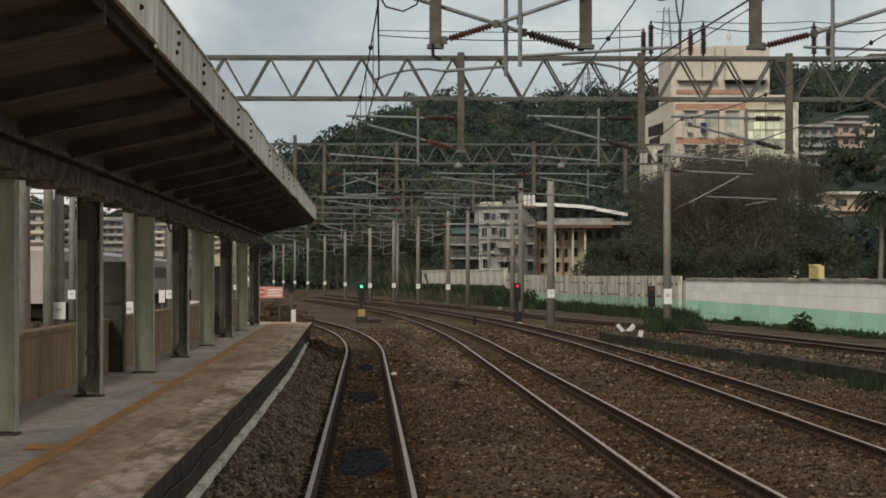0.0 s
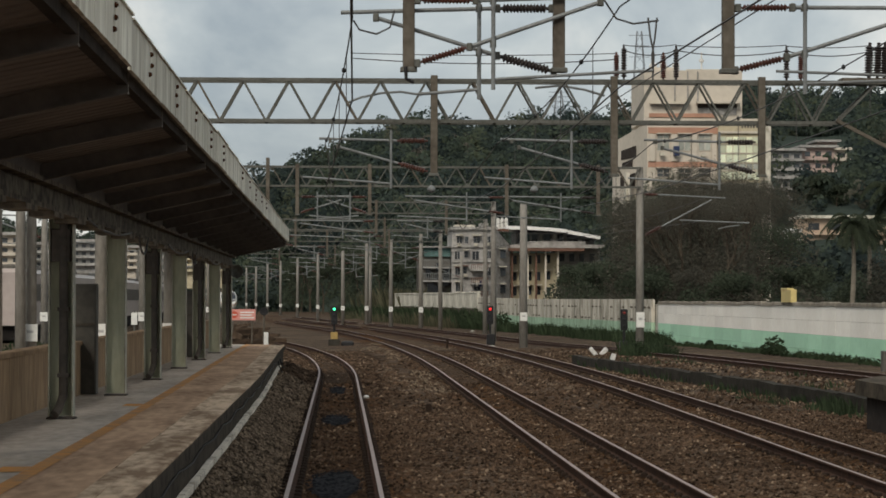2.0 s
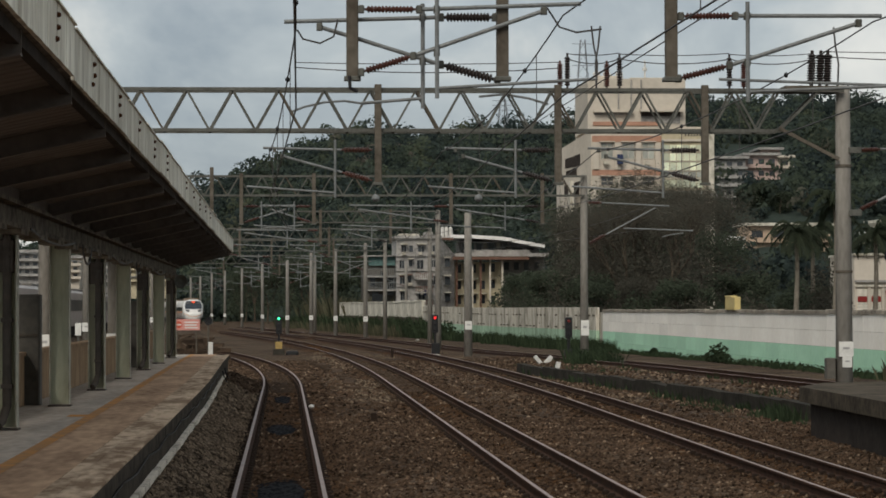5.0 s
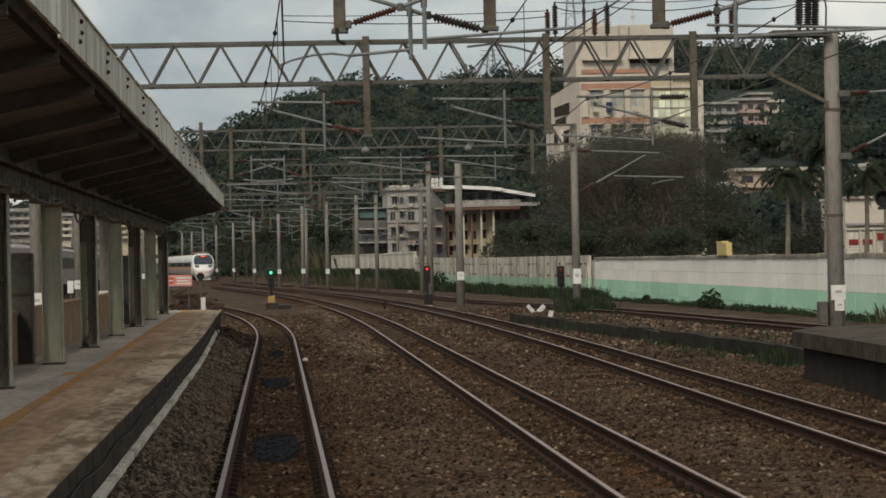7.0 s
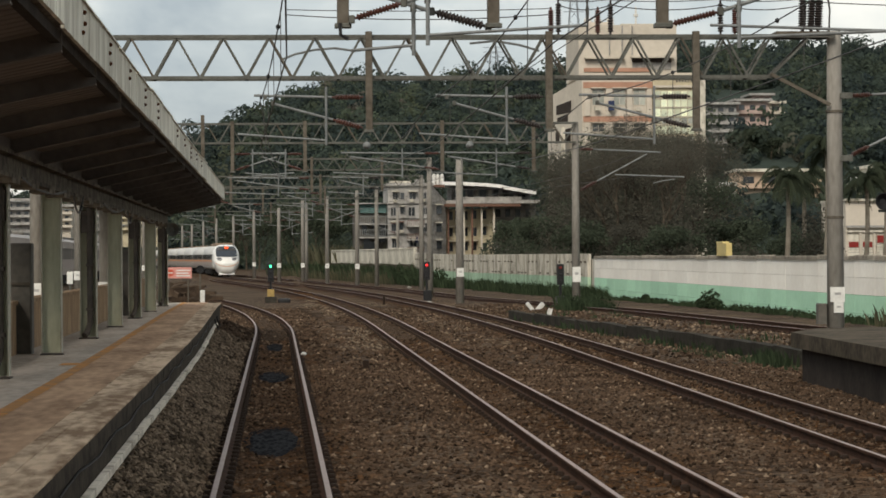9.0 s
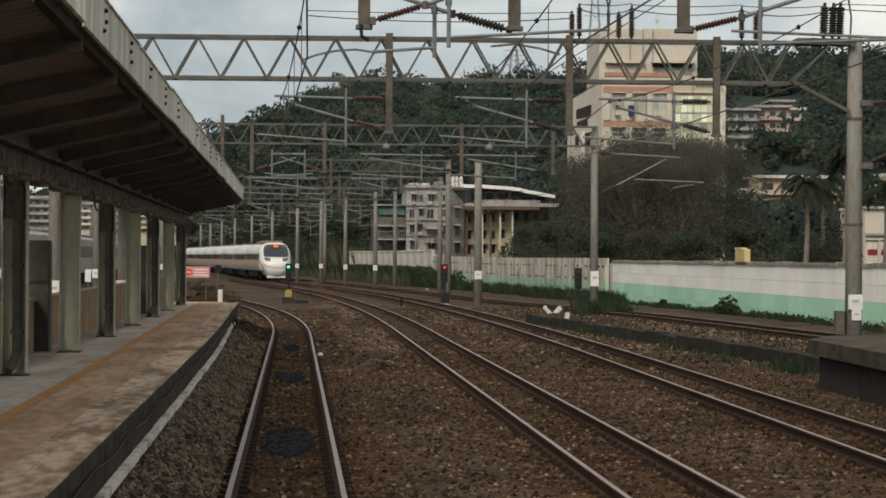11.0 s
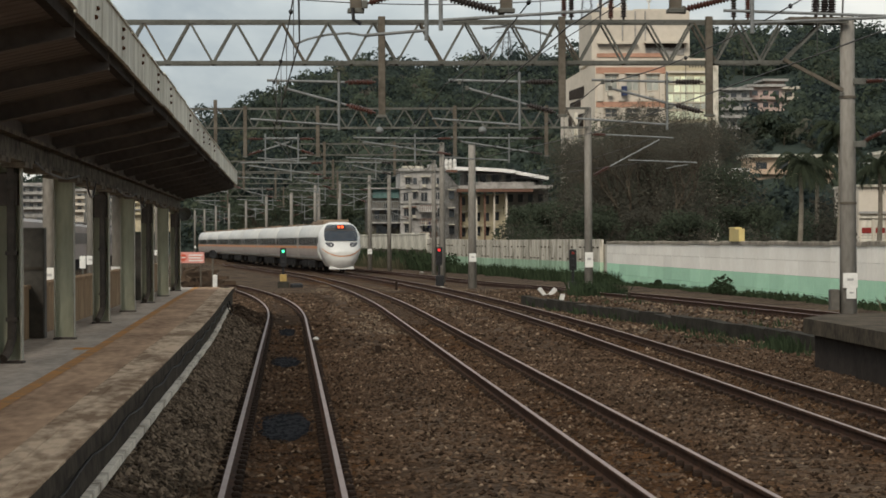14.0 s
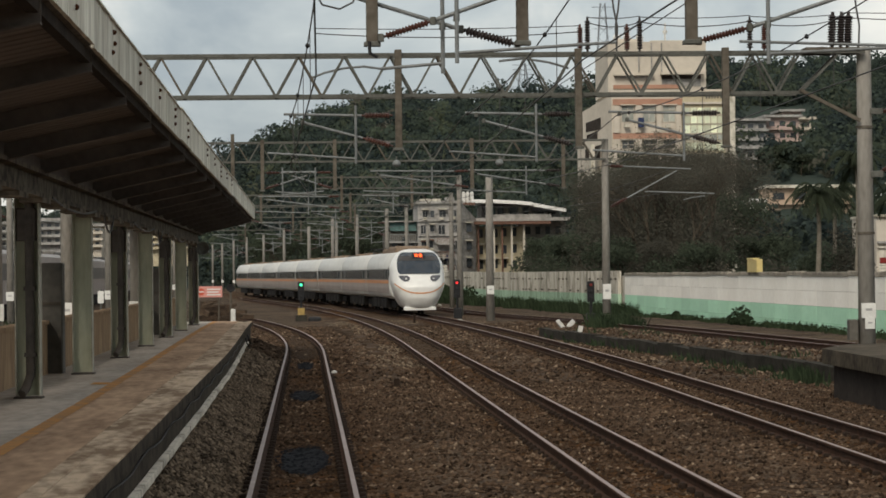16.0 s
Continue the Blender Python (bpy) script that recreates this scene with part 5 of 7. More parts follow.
def dwarf_signal(u, y, top, lit, label):
    s = thing("signal", (u * y / 4672, y, -0.15), label, "railway signal", "lineside signals")
    part("post", Build().tube((0, 0, 0), (0, 0, top - 0.3), 0.06), BLACK, s)
    hd = part("head", Build().box(-0.16, 0.16, -0.1, 0.1, top - 0.62, top + 0.32, 0, 0.04), BLACK, s, "black signal head")
    for i, z in enumerate((top + 0.15, top - 0.15, top - 0.44)):
        on = lit if (lit == "red" and i == 0) or (lit == "green" and i == 0) else ""
        lens = {"red": REDLAMP, "green": GREENLAMP}.get(on, DULLRED if lit == "dark" and i == 0 else BLACK)
        part("lens", Build().lathe((0, -0.1, z), (0, -1, 0), [(0, 0.072), (0.02, 0.068), (0.045, 0.042), (0.05, 0)], 16), lens, hd)
        part("hood", Build().lathe((0, -0.1, z + 0.02), (0, -1, 0.0), [(0, 0.125), (0.005, 0.13)], 16), BLACK, hd)
    return s


sg = dwarf_signal(-10, 135, 1.70, "green", "low black signal showing green above a yellow block")
part("yellow_block", Build().box(-0.18, 0.18, -0.16, 0.16, 0.32, 0.68, 0, 0.03), YELLOW, sg, "yellow block")
part("foot", Build().box(-0.3, 0.3, -0.3, 0.3, -0.2, 0.3, 0, 0.04), KERB, sg)
part("point_motor", Build().box(0.35, 1.0, -0.4, 0.4, -0.1, 0.22, 0, 0.08), BLACK, sg, "black point motor beside the post")
sg = dwarf_signal(266, 135, 1.72, "red", "black signal showing red beside the running line")
part("relay_box", Build().box(-0.18, 0.24, -0.18, 0.18, 0.05, 0.58, 0, 0.03), BLACK, sg, "black relay box")
sg = dwarf_signal(504, 118, 1.62, "dark", "black unlit signal near the wall")
part("relay_box", Build().box(-0.2, 0.2, -0.18, 0.18, 0.02, 0.5, 0, 0.03), BLACK, sg, "black relay box")


def build_small():
    y = 103
    m = thing("track_marker", (458 * y / 4672, y, -0.1), "white crossed marker boards tipped over beside the track", "marker")
    part("board", Build().bar((-0.32, 0, 0.42), (0.02, 0.05, 0.02), 0.12, 0.14), WHITEPAINT, m)
    part("board", Build().bar((0.0, 0, 0.02), (0.34, 0.1, 0.40), 0.14, 0.15), WHITEPAINT, m)
    y = 93
    m = thing("marker_stub", (483 * y / 4672, y, -0.15), "short leaning white concrete stub", "post")
    part("shaft", Build().bar((-0.05, 0, 0), (0.06, 0, 0.45), 0.15, 0.15), WHITEPAINT, m)
    m = thing("track_stake", (1.80, 53.5, -0.15), "short dark wooden stake in the ballast", "stake")
    part("shaft", Build().box(-0.06, 0.06, -0.05, 0.05, 0, 0.24, 0, 0.015), FASTEN, m)
    m = thing("track_stake", (190 * 128 / 4672, 128, -0.15), "short dark stake between the tracks", "stake")
    part("shaft", Build().box(-0.06, 0.06, -0.05, 0.05, -0.1, 0.42, 0, 0.015), FASTEN, m)
    m = thing("pale_stone", (47 * 62 / 4672, 62, -0.12), "single pale stone on the ballast", "stone")
    part("lump", Build().lathe((0, 0, 0), (0, 0, 1), [(0, 0.05), (0.03, 0.075), (0.07, 0.05), (0.09, 0.0)], 7), WHITEPAINT, m)
    for u, v, y in ((270, 75, 128), (235, 55, 190), (600, 95, 100)):
        m = thing("pale_stone", sight(u, v, y), "pale rubble lump beside the track", "stone", "rubble")
        m.location.z = ground_z(m.location.x, y)
        part("lump", Build().lathe((0, 0, -0.05), (0, 0.2, 1), [(0, 0.14), (0.08, 0.2), (0.17, 0.1), (0.2, 0.0)], 7), CONCRETE, m)
    # concrete cable-trough lids between the two nearest lines
    t = thing("cable_trough", (0, 0, 0), "broken grey concrete cable trough lids", "cable trough", kind="structure")
    lid = Build().box(-0.17, 0.17, -0.44, 0.44, -0.05, 0.05, 0, 0.02).mesh("lid", SLEEPER)
    for k in range(26):
        y = 74 + k * 1.6
        if rng.random() < 0.75:
            x = (line_1(y) + line_2(y)) / 2 + 0.2 + rng.uniform(-0.12, 0.12)
            same("lid", lid, t, (x, y, ground_z(x, y) + 0.03), rng.uniform(-0.15, 0.2))


build_small()

# ---------------------------------------------------------------- plants by the line


def blades(b, x, y, z, h, n, spread, r):
    for k in range(n):
        a, l = r.uniform(0, 6.28), r.uniform(0.1, 1) * spread
        px, py = x + l * math.cos(a), y + l * math.sin(a)
        hh, w, lean = h * r.uniform(0.5, 1.1), r.uniform(0.012, 0.03), r.uniform(0.05, 0.45)
        ca, sa = math.cos(a + r.uniform(-1, 1)), math.sin(a)
        b.add([(px - w, py, z), (px + w, py, z), (px + ca * lean * hh * 0.4 + w * 0.7, py + sa * lean * hh * 0.4, z + hh * 0.65), (px + ca * lean * hh, py + sa * lean * hh, z + hh)], [(0, 1, 2), (0, 2, 3)])


def leaves(b, c, rad, n, size, r, flat=1.0):
    """Small leaf quads scattered through a rounded mass, thinner towards the middle."""
    for k in range(n):
        while True:
            p = Vector((r.uniform(-1, 1), r.uniform(-1, 1), r.uniform(-1, 1)))
            if 0.15 < p.length < 1:
                break
        p = Vector((c[0] + p.x * rad[0], c[1] + p.y * rad[1], c[2] + p.z * rad[2] * flat))
        u = Vector((r.uniform(-1, 1), r.uniform(-1, 1), r.uniform(-0.6, 0.6))).normalized()
        w = u.cross(Vector((r.uniform(-1, 1), r.uniform(-1, 1), r.uniform(-1, 1)))).normalized()
        s = size * r.uniform(0.5, 1.3)
        b.add([p - u * s, p + w * s * 0.55, p + u * s, p - w * s * 0.55], [(0, 1, 2, 3)])


def build_weeds():
    r = random.Random(11)
    b = Build()
    for k in range(430):
        y = r.uniform(136, 215)
        x = wall_x(y) - r.uniform(0.2, 2.6) * (0.55 + 0.45 * r.random())
        if x < line_4(y) + 1.3 and y > 100:
            x = max(x, line_4(y) + 1.3)
        blades(b, x, y, ground_z(x, y) - 0.05, r.uniform(0.35, 0.85), 22, 0.6, r)
    for k in range(420):
        y = r.uniform(200, 345)
        x = wall_x(y) - r.uniform(0.3, 2.4)
        blades(b, x, y, -0.2, r.uniform(0.6, 1.9), 15, 1.0, r)
        if k % 2:
            leaves(b, (x, y, 0.6), (0.8, 1.2, 0.7), 26, 0.16, r)
    tagged(part("tall_grass", b, GRASS), "tall green weeds along the foot of the wall", "grass", kind="stuff")
    b = Build()
    for k in range(260):
        y = r.uniform(66, 146)
        x = wall_x(y) - r.uniform(0.15, 0.8)
        blades(b, x, y, ground_z(x, y) - 0.03, r.uniform(0.08, 0.28), 14, 0.3, r)
        if k % 3 == 0:
            leaves(b, (x, y, ground_z(x, y) + 0.08), (0.3, 0.5, 0.16), 24, 0.07, r)
    tagged(part("low_weeds", b, GRASS), "low green weeds at the wall foot", "weeds", kind="stuff")
    for x, y, s, lab in ((16.7, 101, 0.5, "round green bush in front of the wall"), (17.0, 121, 0.26, "small green bush in front of the wall")):
        bu = thing("bush", (x, y, ground_z(x, y)), lab, "bush", "wall bushes")
        part("foliage", (lambda q: (leaves(q, (0, 0, s * 0.75), (s * 0.7, s * 1.7, s * 0.75), 260, 0.08, r), leaves(q, (-0.1, s * 2.2, s * 0.4), (s * 0.6, s * 1.9, s * 0.45), 200, 0.08, r), leaves(q, (0, -s * 2.4, s * 0.35), (s * 0.6, s * 2.0, s * 0.4), 200, 0.08, r), q)[3])(Build()), GRASS, bu)
        part("stem", Build().tube((0, 0, -0.05), (0.02, 0, s), 0.03, 0.012), BARK, bu)
    b = Build()
    for k in range(46):
        y = r.uniform(98, 107)
        x = 545 * y / 4672 + r.uniform(-0.7, 0.9)
        blades(b, x, y, ground_z(x, y) - 0.05, r.uniform(0.3, 0.75), 16, 0.4, r)
        if k % 2:
            leaves(b, (x, y, ground_z(x, y) + 0.3), (0.35, 0.5, 0.3), 26, 0.06, r)
    for k in range(60):
        x, y = r.uniform(9.6, 11.4), r.uniform(44, 72)
        if x > 9.3 + (y < 52) * 1.8:
            blades(b, x, y, ground_z(x, y) - 0.03, r.uniform(0.08, 0.24), 10, 0.3, r)
    for k in range(26):
        x, y = r.uniform(10.3, 11.0), r.uniform(53.5, 58)
        blades(b, x, y, ground_z(x, y) - 0.03, r.uniform(0.15, 0.42), 14, 0.3, r)
    for k in range(45):
        x, y = r.uniform(9.0, 12.6), r.uniform(60, 110)
        blades(b, x, y, ground_z(x, y) - 0.03, r.uniform(0.08, 0.3), 14, 0.35, r)
    for k in range(34):
        y = r.uniform(58, 94)
        x = float(np.interp(y, (52, 57, 65.5, 74, 84, 96), (11.2, 10.95, 10.56, 10.0, 9.3, 8.6))) + r.uniform(-0.45, 0.1)
        blades(b, x, y, ground_z(x, y) - 0.03, r.uniform(0.08, 0.34), 12, 0.35, r)
    tagged(part("kerb_weeds", b, GRASS), "green weeds round the mast foot and kerb", "weeds", kind="stuff")
    b = Build()
    for k in range(520):
        y = r.uniform(215, 330)
        x = wall_x(y) - r.uniform(0.5, 3.0)
        blades(b, x, y, -0.2, r.uniform(0.4, 1.3), 16, 1.1, r)
    for k in range(200):
        y = r.uniform(285, 340)
        x = wall_x(y) + r.uniform(0.5, 4.0)
        blades(b, x, y, 0.3, r.uniform(2.0, 3.4), 14, 1.2, r)
    for k in range(12):
        blades(b, 17.0 + r.uniform(-0.2, 0.2), r.uniform(71.5, 74.5), 0.05, r.uniform(0.25, 0.8), 7, 0.25, r)
    tagged(part("reed_bank", b, REED), "dry reeds and weeds along the old wall", "reeds", kind="stuff")


build_weeds()


def limbs(b, p, d, L, rad, depth, r, tips):
    q = p + d * L
    b.tube(p, q, rad, rad * 0.65, n=6 if depth > 2 else 3)
    if depth == 0:
        tips.append(q)
        return
    for k in range(r.choice((2, 3, 3))):
        nd = (d + Vector((r.uniform(-0.8, 0.8), r.uniform(-0.8, 0.8), r.uniform(-0.1, 0.6)))).normalized()
        limbs(b, q, nd, L * r.uniform(0.6, 0.85), rad * 0.6, depth - 1, r, tips)


def tree(x, y, h, label, leaf, seed, density=1.0, z=0.0, spread=1.0, size=0.16):
    r = random.Random(seed)
    x = max(x, wall_x(y) + 2.0)
    t = thing("tree", (x, y, z), label, "tree", "trees behind the wall")
    b, tips = Build(), []
    limbs(b, Vector((0, 0, -0.3)), Vector((r.uniform(-0.1, 0.1), 0, 1)), h * 0.30, h * 0.02, 6 if leaf is LEAFBROWN else 4, r, tips)
    part("trunk", b, BARK, t, "grey branching trunk")
    b = Build()
    if len(tips) > 260:
        tips = r.sample(tips, 260)
    for q in tips:
        k = h * 0.11 * spread
        leaves(b, q, (k, k, k * 0.85), int(50 * density), size * (0.36 if leaf is LEAFBROWN else 0.7), r)
        leaves(b, (q.x * 1.1, q.y, q.z * r.uniform(0.25, 0.75)), (k, k, k), int(16 * density), size * 0.7, r)
    part("crown", b, leaf, t)
    return t


def crest(u):
    pts = ((-1200, -120), (-650, -140), (-400, -120), (-250, -140), (-170, -185), (-120, -225), (-90, -242), (-40, -262), (20, -282), (40, -290), (56, -309), (120, -312), (190, -308), (240, -306), (300, -311), (360, -322), (430, -322), (520, -336), (650, -356), (740, -380), (790, -378), (830, -366), (880, -368), (920, -379), (1000, -371), (1100, -372), (1250, -350), (1700, -320))
    return float(np.interp(u, [p[0] for p in pts], [p[1] for p in pts]))


def hill_z(u, y):
    zt = EYE - crest(u) * 640 / 4672 + 2.5 * noise.noise((u * 0.02, 1, 0)) - 3.4
    foot = 345 + 150 * smooth(180, -40, u)
    f = (y - foot) / (640 - foot)
    if f <= 1:
        return -1 + (zt + 1) * max(f, 0) ** 0.85 + 3 * noise.noise((u * 0.012, y * 0.012, 3)) * smooth(0, 0.3, f) * smooth(1.0, 0.8, f)
    return zt - (f - 1) * 60


def hill_reach(u, v):
    """How far off the slope lies at a bearing."""
    for y in range(346, 640, 2):
        if hill_z(u, y) >= EYE - v * y / 4672:
            return y
    return 638


def build_trees():
    r = random.Random(21)
    k = 0
    for u, y, top, leaf, dens in ((398, 225, 432, LEAF, 1.3), (425, 215, 420, LEAF, 1.3), (450, 205, 424, LEAF, 1.2), (478, 190, 420, LEAF, 1.1), (520, 170, 385, LEAFBROWN, 0.9), (555, 178, 335, LEAFBROWN, 0.9), (600, 168, 292, LEAFBROWN, 0.9),
                                  (640, 176, 288, LEAFBROWN, 0.9), (680, 165, 285, LEAFBROWN, 0.9), (698, 175, 290, LEAFBROWN, 1.0), (735, 180, 330, LEAF, 1.0), (780, 172, 422, LEAF, 1.3), (820, 178, 424, LEAF, 1.3), (860, 170, 428, LEAF, 1.3),
                                  (900, 176, 440, LEAF, 1.3), (950, 180, 440, LEAF, 1.3), (500, 160, 420, LEAF, 1.2), (570, 158, 430, LEAF, 1.2), (620, 160, 425, LEAFBROWN, 1.2),
                                  (680, 158, 430, LEAF, 1.2), (720, 156, 425, LEAF, 1.2)):
        h = (EYE + (490 - top) * y / 4672) * 1.12
        lab = "bare brownish tree with thin twigs and sparse leaves" if leaf is LEAFBROWN else "dark green leafy tree behind the wall"
        tree(u * y / 4672, y, h * 0.92, lab, leaf, 100 + k, dens, 0.0, 1.15, 0.125)
        k += 1
    for u, y, top in ((500, 230, 415), (525, 250, 380), (550, 235, 350), (578, 255, 318), (605, 240, 300), (632, 252, 298), (660, 238, 296), (688, 256, 294), (702, 240, 312), (480, 246, 435), (590, 225, 350), (650, 222, 350), (700, 224, 350), (545, 222, 390)):
        h = (EYE + (490 - top) * y / 4672) * 1.1
        tree(u * y / 4672, y, h, "dull green tree below the tall building", LEAFBROWN if k % 2 else LEAF, 300 + k, 1.7, 0.0, 1.5, 0.2)
        k += 1
    # large dark trees on the slope beside the terraced houses
    for u, v, h in ((818, -172, 4.2), (850, -170, 5.0), (884, -166, 4.6)):
        y = hill_reach(u, v)
        tree(u * y / 4672, y, h, "large dark green tree on the slope", LEAF, 400 + k, 1.3, hill_z(u, y), 1.3, 0.3)
        k += 1
    # trees among the far masts
    for u, y, top in ((60, 330, 400), (110, 340, 395), (20, 350, 405), (-30, 420, 410), (-80, 440, 405), (-120, 460, 410), (170, 335, 420), (-170, 470, 420), (-10, 380, 385), (140, 380, 370), (420, 300, 430), (455, 290, 420)):
        h = EYE + (490 - top) * y / 4672
        tree(u * y / 4672, y, h, "dark green tree behind the far masts", LEAF, 200 + k, 1.3, 0.0, 1.3, 0.24)
        k += 1


build_trees()


def build_shrubs():
    r = random.Random(41)
    for k in range(21):
        y = 152 + 10 * r.random()
        u = 350 + 31.5 * k
        while u * y / 4672 < wall_x(y) + 1.6:
            y += 3
        h = r.uniform(1.6, 3.0) if u < 845 else r.uniform(3.0, 4.3)
        s = thing("shrub", (u * y / 4672, y, 0), "dense dark shrub filling the space behind the wall", "shrub", "shrubs behind the wall")
        b = Build()
        for q in range(5):
            leaves(b, (r.uniform(-1, 1), r.uniform(-0.5, 0.5), h * r.uniform(0.4, 0.95)), (1.0, 0.9, h * 0.35), 210, 0.11, r)
        part("foliage", b, LEAF if r.random() < 0.6 else LEAFBROWN, s)
        part("stem", Build().tube((0, 0, -0.3), (0.1, 0, h * 0.6), 0.05, 0.02), BARK, s)


build_shrubs()


def palm(x, y, h, seed, label="palm tree with a pale trunk and drooping fronds"):
    r = random.Random(seed)
    t = thing("palm_tree", (x, y, 0), label, "palm tree", "palms behind the wall")
    pts = [Vector((0.25 * math.sin(i * 0.3), 0, h * i / 8)) for i in range(9)]
    b = Build()
    for i in range(8):
        b.tube(pts[i], pts[i + 1], 0.17 - 0.008 * i, 0.165 - 0.008 * i, n=9)
    part("trunk", b, PALMBARK, t)
    for k in range(26):
        a, up, L = 6.283 * k / 13 + r.uniform(-0.2, 0.2), r.uniform(-0.5, 1.7), r.uniform(1.1, 1.9)
        b, prev = Build(), pts[-1].copy()
        for s in range(1, 10):
            f = s / 9
            c = pts[-1] + Vector((math.cos(a) * L * f, math.sin(a) * L * f, L * (up * f - (0.75 + up * 0.5) * f * f)))
            b.tube(prev, c, 0.022, n=4)
            side = Vector((-math.sin(a), math.cos(a), 0))
            for sg_ in (-1, 1):
                for o in (0.0, 0.5):
                    base = prev.lerp(c, o)
                    tip = base + side * sg_ * (0.55 * (1 - f * 0.6)) + (c - prev) * 0.9 - Vector((0, 0, 0.28))
                    b.add([base, base + (c - prev) * 0.55, tip], [(0, 1, 2)])
            prev = c
        part("frond", b, PALMLEAF, t)
    return t


for i, (u, y, top) in enumerate(((907, 150, 352), (936, 157, 358), (978, 146, 300), (1050, 150, 355), (1085, 168, 345))):
    palm(u * y / 4672, y, EYE + (490 - top) * y / 4672, 50 + i)

# ---------------------------------------------------------------- hills and buildings


# garden plots of the houses on the slope
CLEARINGS = ((765, 908, -284, -228), (768, 800, -216, -180), (770, 975, -150, -106), (1028, 1088, -152, -112), (1098, 1230, -152, -130), (418, 444, -250, -226))


def build_hill():
    r = random.Random(31)
    height = hill_z
    us = list(np.arange(-1200, 1720, 24))
    ys = list(np.arange(340, 700, 14))
    vs = [(u * y / 4672, y, height(u, y)) for y in ys for u in us]
    n = len(us)
    fs = [(j * n + i, j * n + i + 1, (j + 1) * n + i + 1, (j + 1) * n + i) for j in range(len(ys) - 1) for i in range(n - 1)]
    me = bpy.data.meshes.new("hill")
    me.from_pydata(vs, [], fs)
    me.materials.append(SOIL)
    hill = tagged(new("hill", me), "steep wooded hillside behind the railway", "hill", kind="structure")
    b, tone = Build(), []
    for k in range(5600):
        u = r.uniform(-420, 1300) if k % 8 else r.uniform(-1150, -250)
        foot = 345 + 150 * smooth(180, -40, u)
        y = 643 if k % 7 == 0 else foot + (642 - foot) * r.random() ** 0.75
        p = Vector((u * y / 4672, y, height(u, y)))
        v = (EYE - p.z) * 4672 / y
        if any(u0 - 6 < u < u1 + 6 and v0 - 6 < v < v1 + 38 for u0, u1, v0, v1 in CLEARINGS):
            continue
        s = r.uniform(1.3, 3.6) if k % 5 else r.uniform(3.0, 4.6)
        tall = r.uniform(0.75, 1.15)
        kind = min(max(0.42 + 0.5 * noise.noise((u * 0.014, y * 0.02, 8)) + r.gauss(0, 0.20), 0), 1)
        p.z += s * 0.35 - (2.0 if y > 630 and s > 3 else 0)
        lobes = [Vector((r.gauss(0, 0.5), r.gauss(0, 0.4), r.gauss(0.15, 0.45))) * s for _ in range(r.choice((3, 4, 5)))]
        for c0 in lobes:
            rad = s * r.uniform(0.42, 0.66)
            for q in range(int(9 + 5 * s)):
                d = Vector((r.gauss(0, 1), r.gauss(-0.5, 0.8), r.gauss(0.45, 0.8))).normalized()
                c = p + c0 + Vector((d.x * rad, d.y * rad, d.z * rad * tall)) * r.uniform(0.75, 1.12)
                e1 = d.orthogonal().normalized()
                e1 = (e1 * math.cos(q) + d.cross(e1) * math.sin(q) + d * r.uniform(-0.5, 0.5)) * r.uniform(0.28, 0.62)
                e2 = d.cross(e1).normalized() * r.uniform(0.2, 0.45)
                b.add([c - e1, c + e2, c + e1, c - e2], [(0, 1, 2, 3)])
                tone.append(kind)
    woods = part("hill_woods", b, FOREST)
    woods.data.attributes.new("tone", "FLOAT", "FACE").data.foreach_set("value", tone)
    tagged(woods, "mixed dark green and olive woods covering the hillside", "woods", kind="stuff")


build_hill()


def window(parent, x0, x1, y, z0, z1, pane=PANE, deep=0.18, bars=1, frame_mat=WHITEPAINT):
    """A window set back in its wall's opening frame, facing the railway."""
    w = part("window", Build().box(x0 - 0.07, x1 + 0.07, y - 0.06, y, z0 - 0.08, z0).box(x0 - 0.07, x1 + 0.07, y - 0.06, y, z1, z1 + 0.07)
             .box(x0 - 0.07, x0, y - 0.06, y, z0, z1).box(x1, x1 + 0.07, y - 0.06, y, z0, z1), frame_mat, parent)
    n = bars + 1
    for i in range(n):
        a, c = x0 + (x1 - x0) * i / n, x0 + (x1 - x0) * (i + 1) / n
        part("pane", Build().box(a + 0.03, c - 0.03, y - 0.02, y - 0.004, z0 + 0.02, z1 - 0.02), pane, w)
    return w


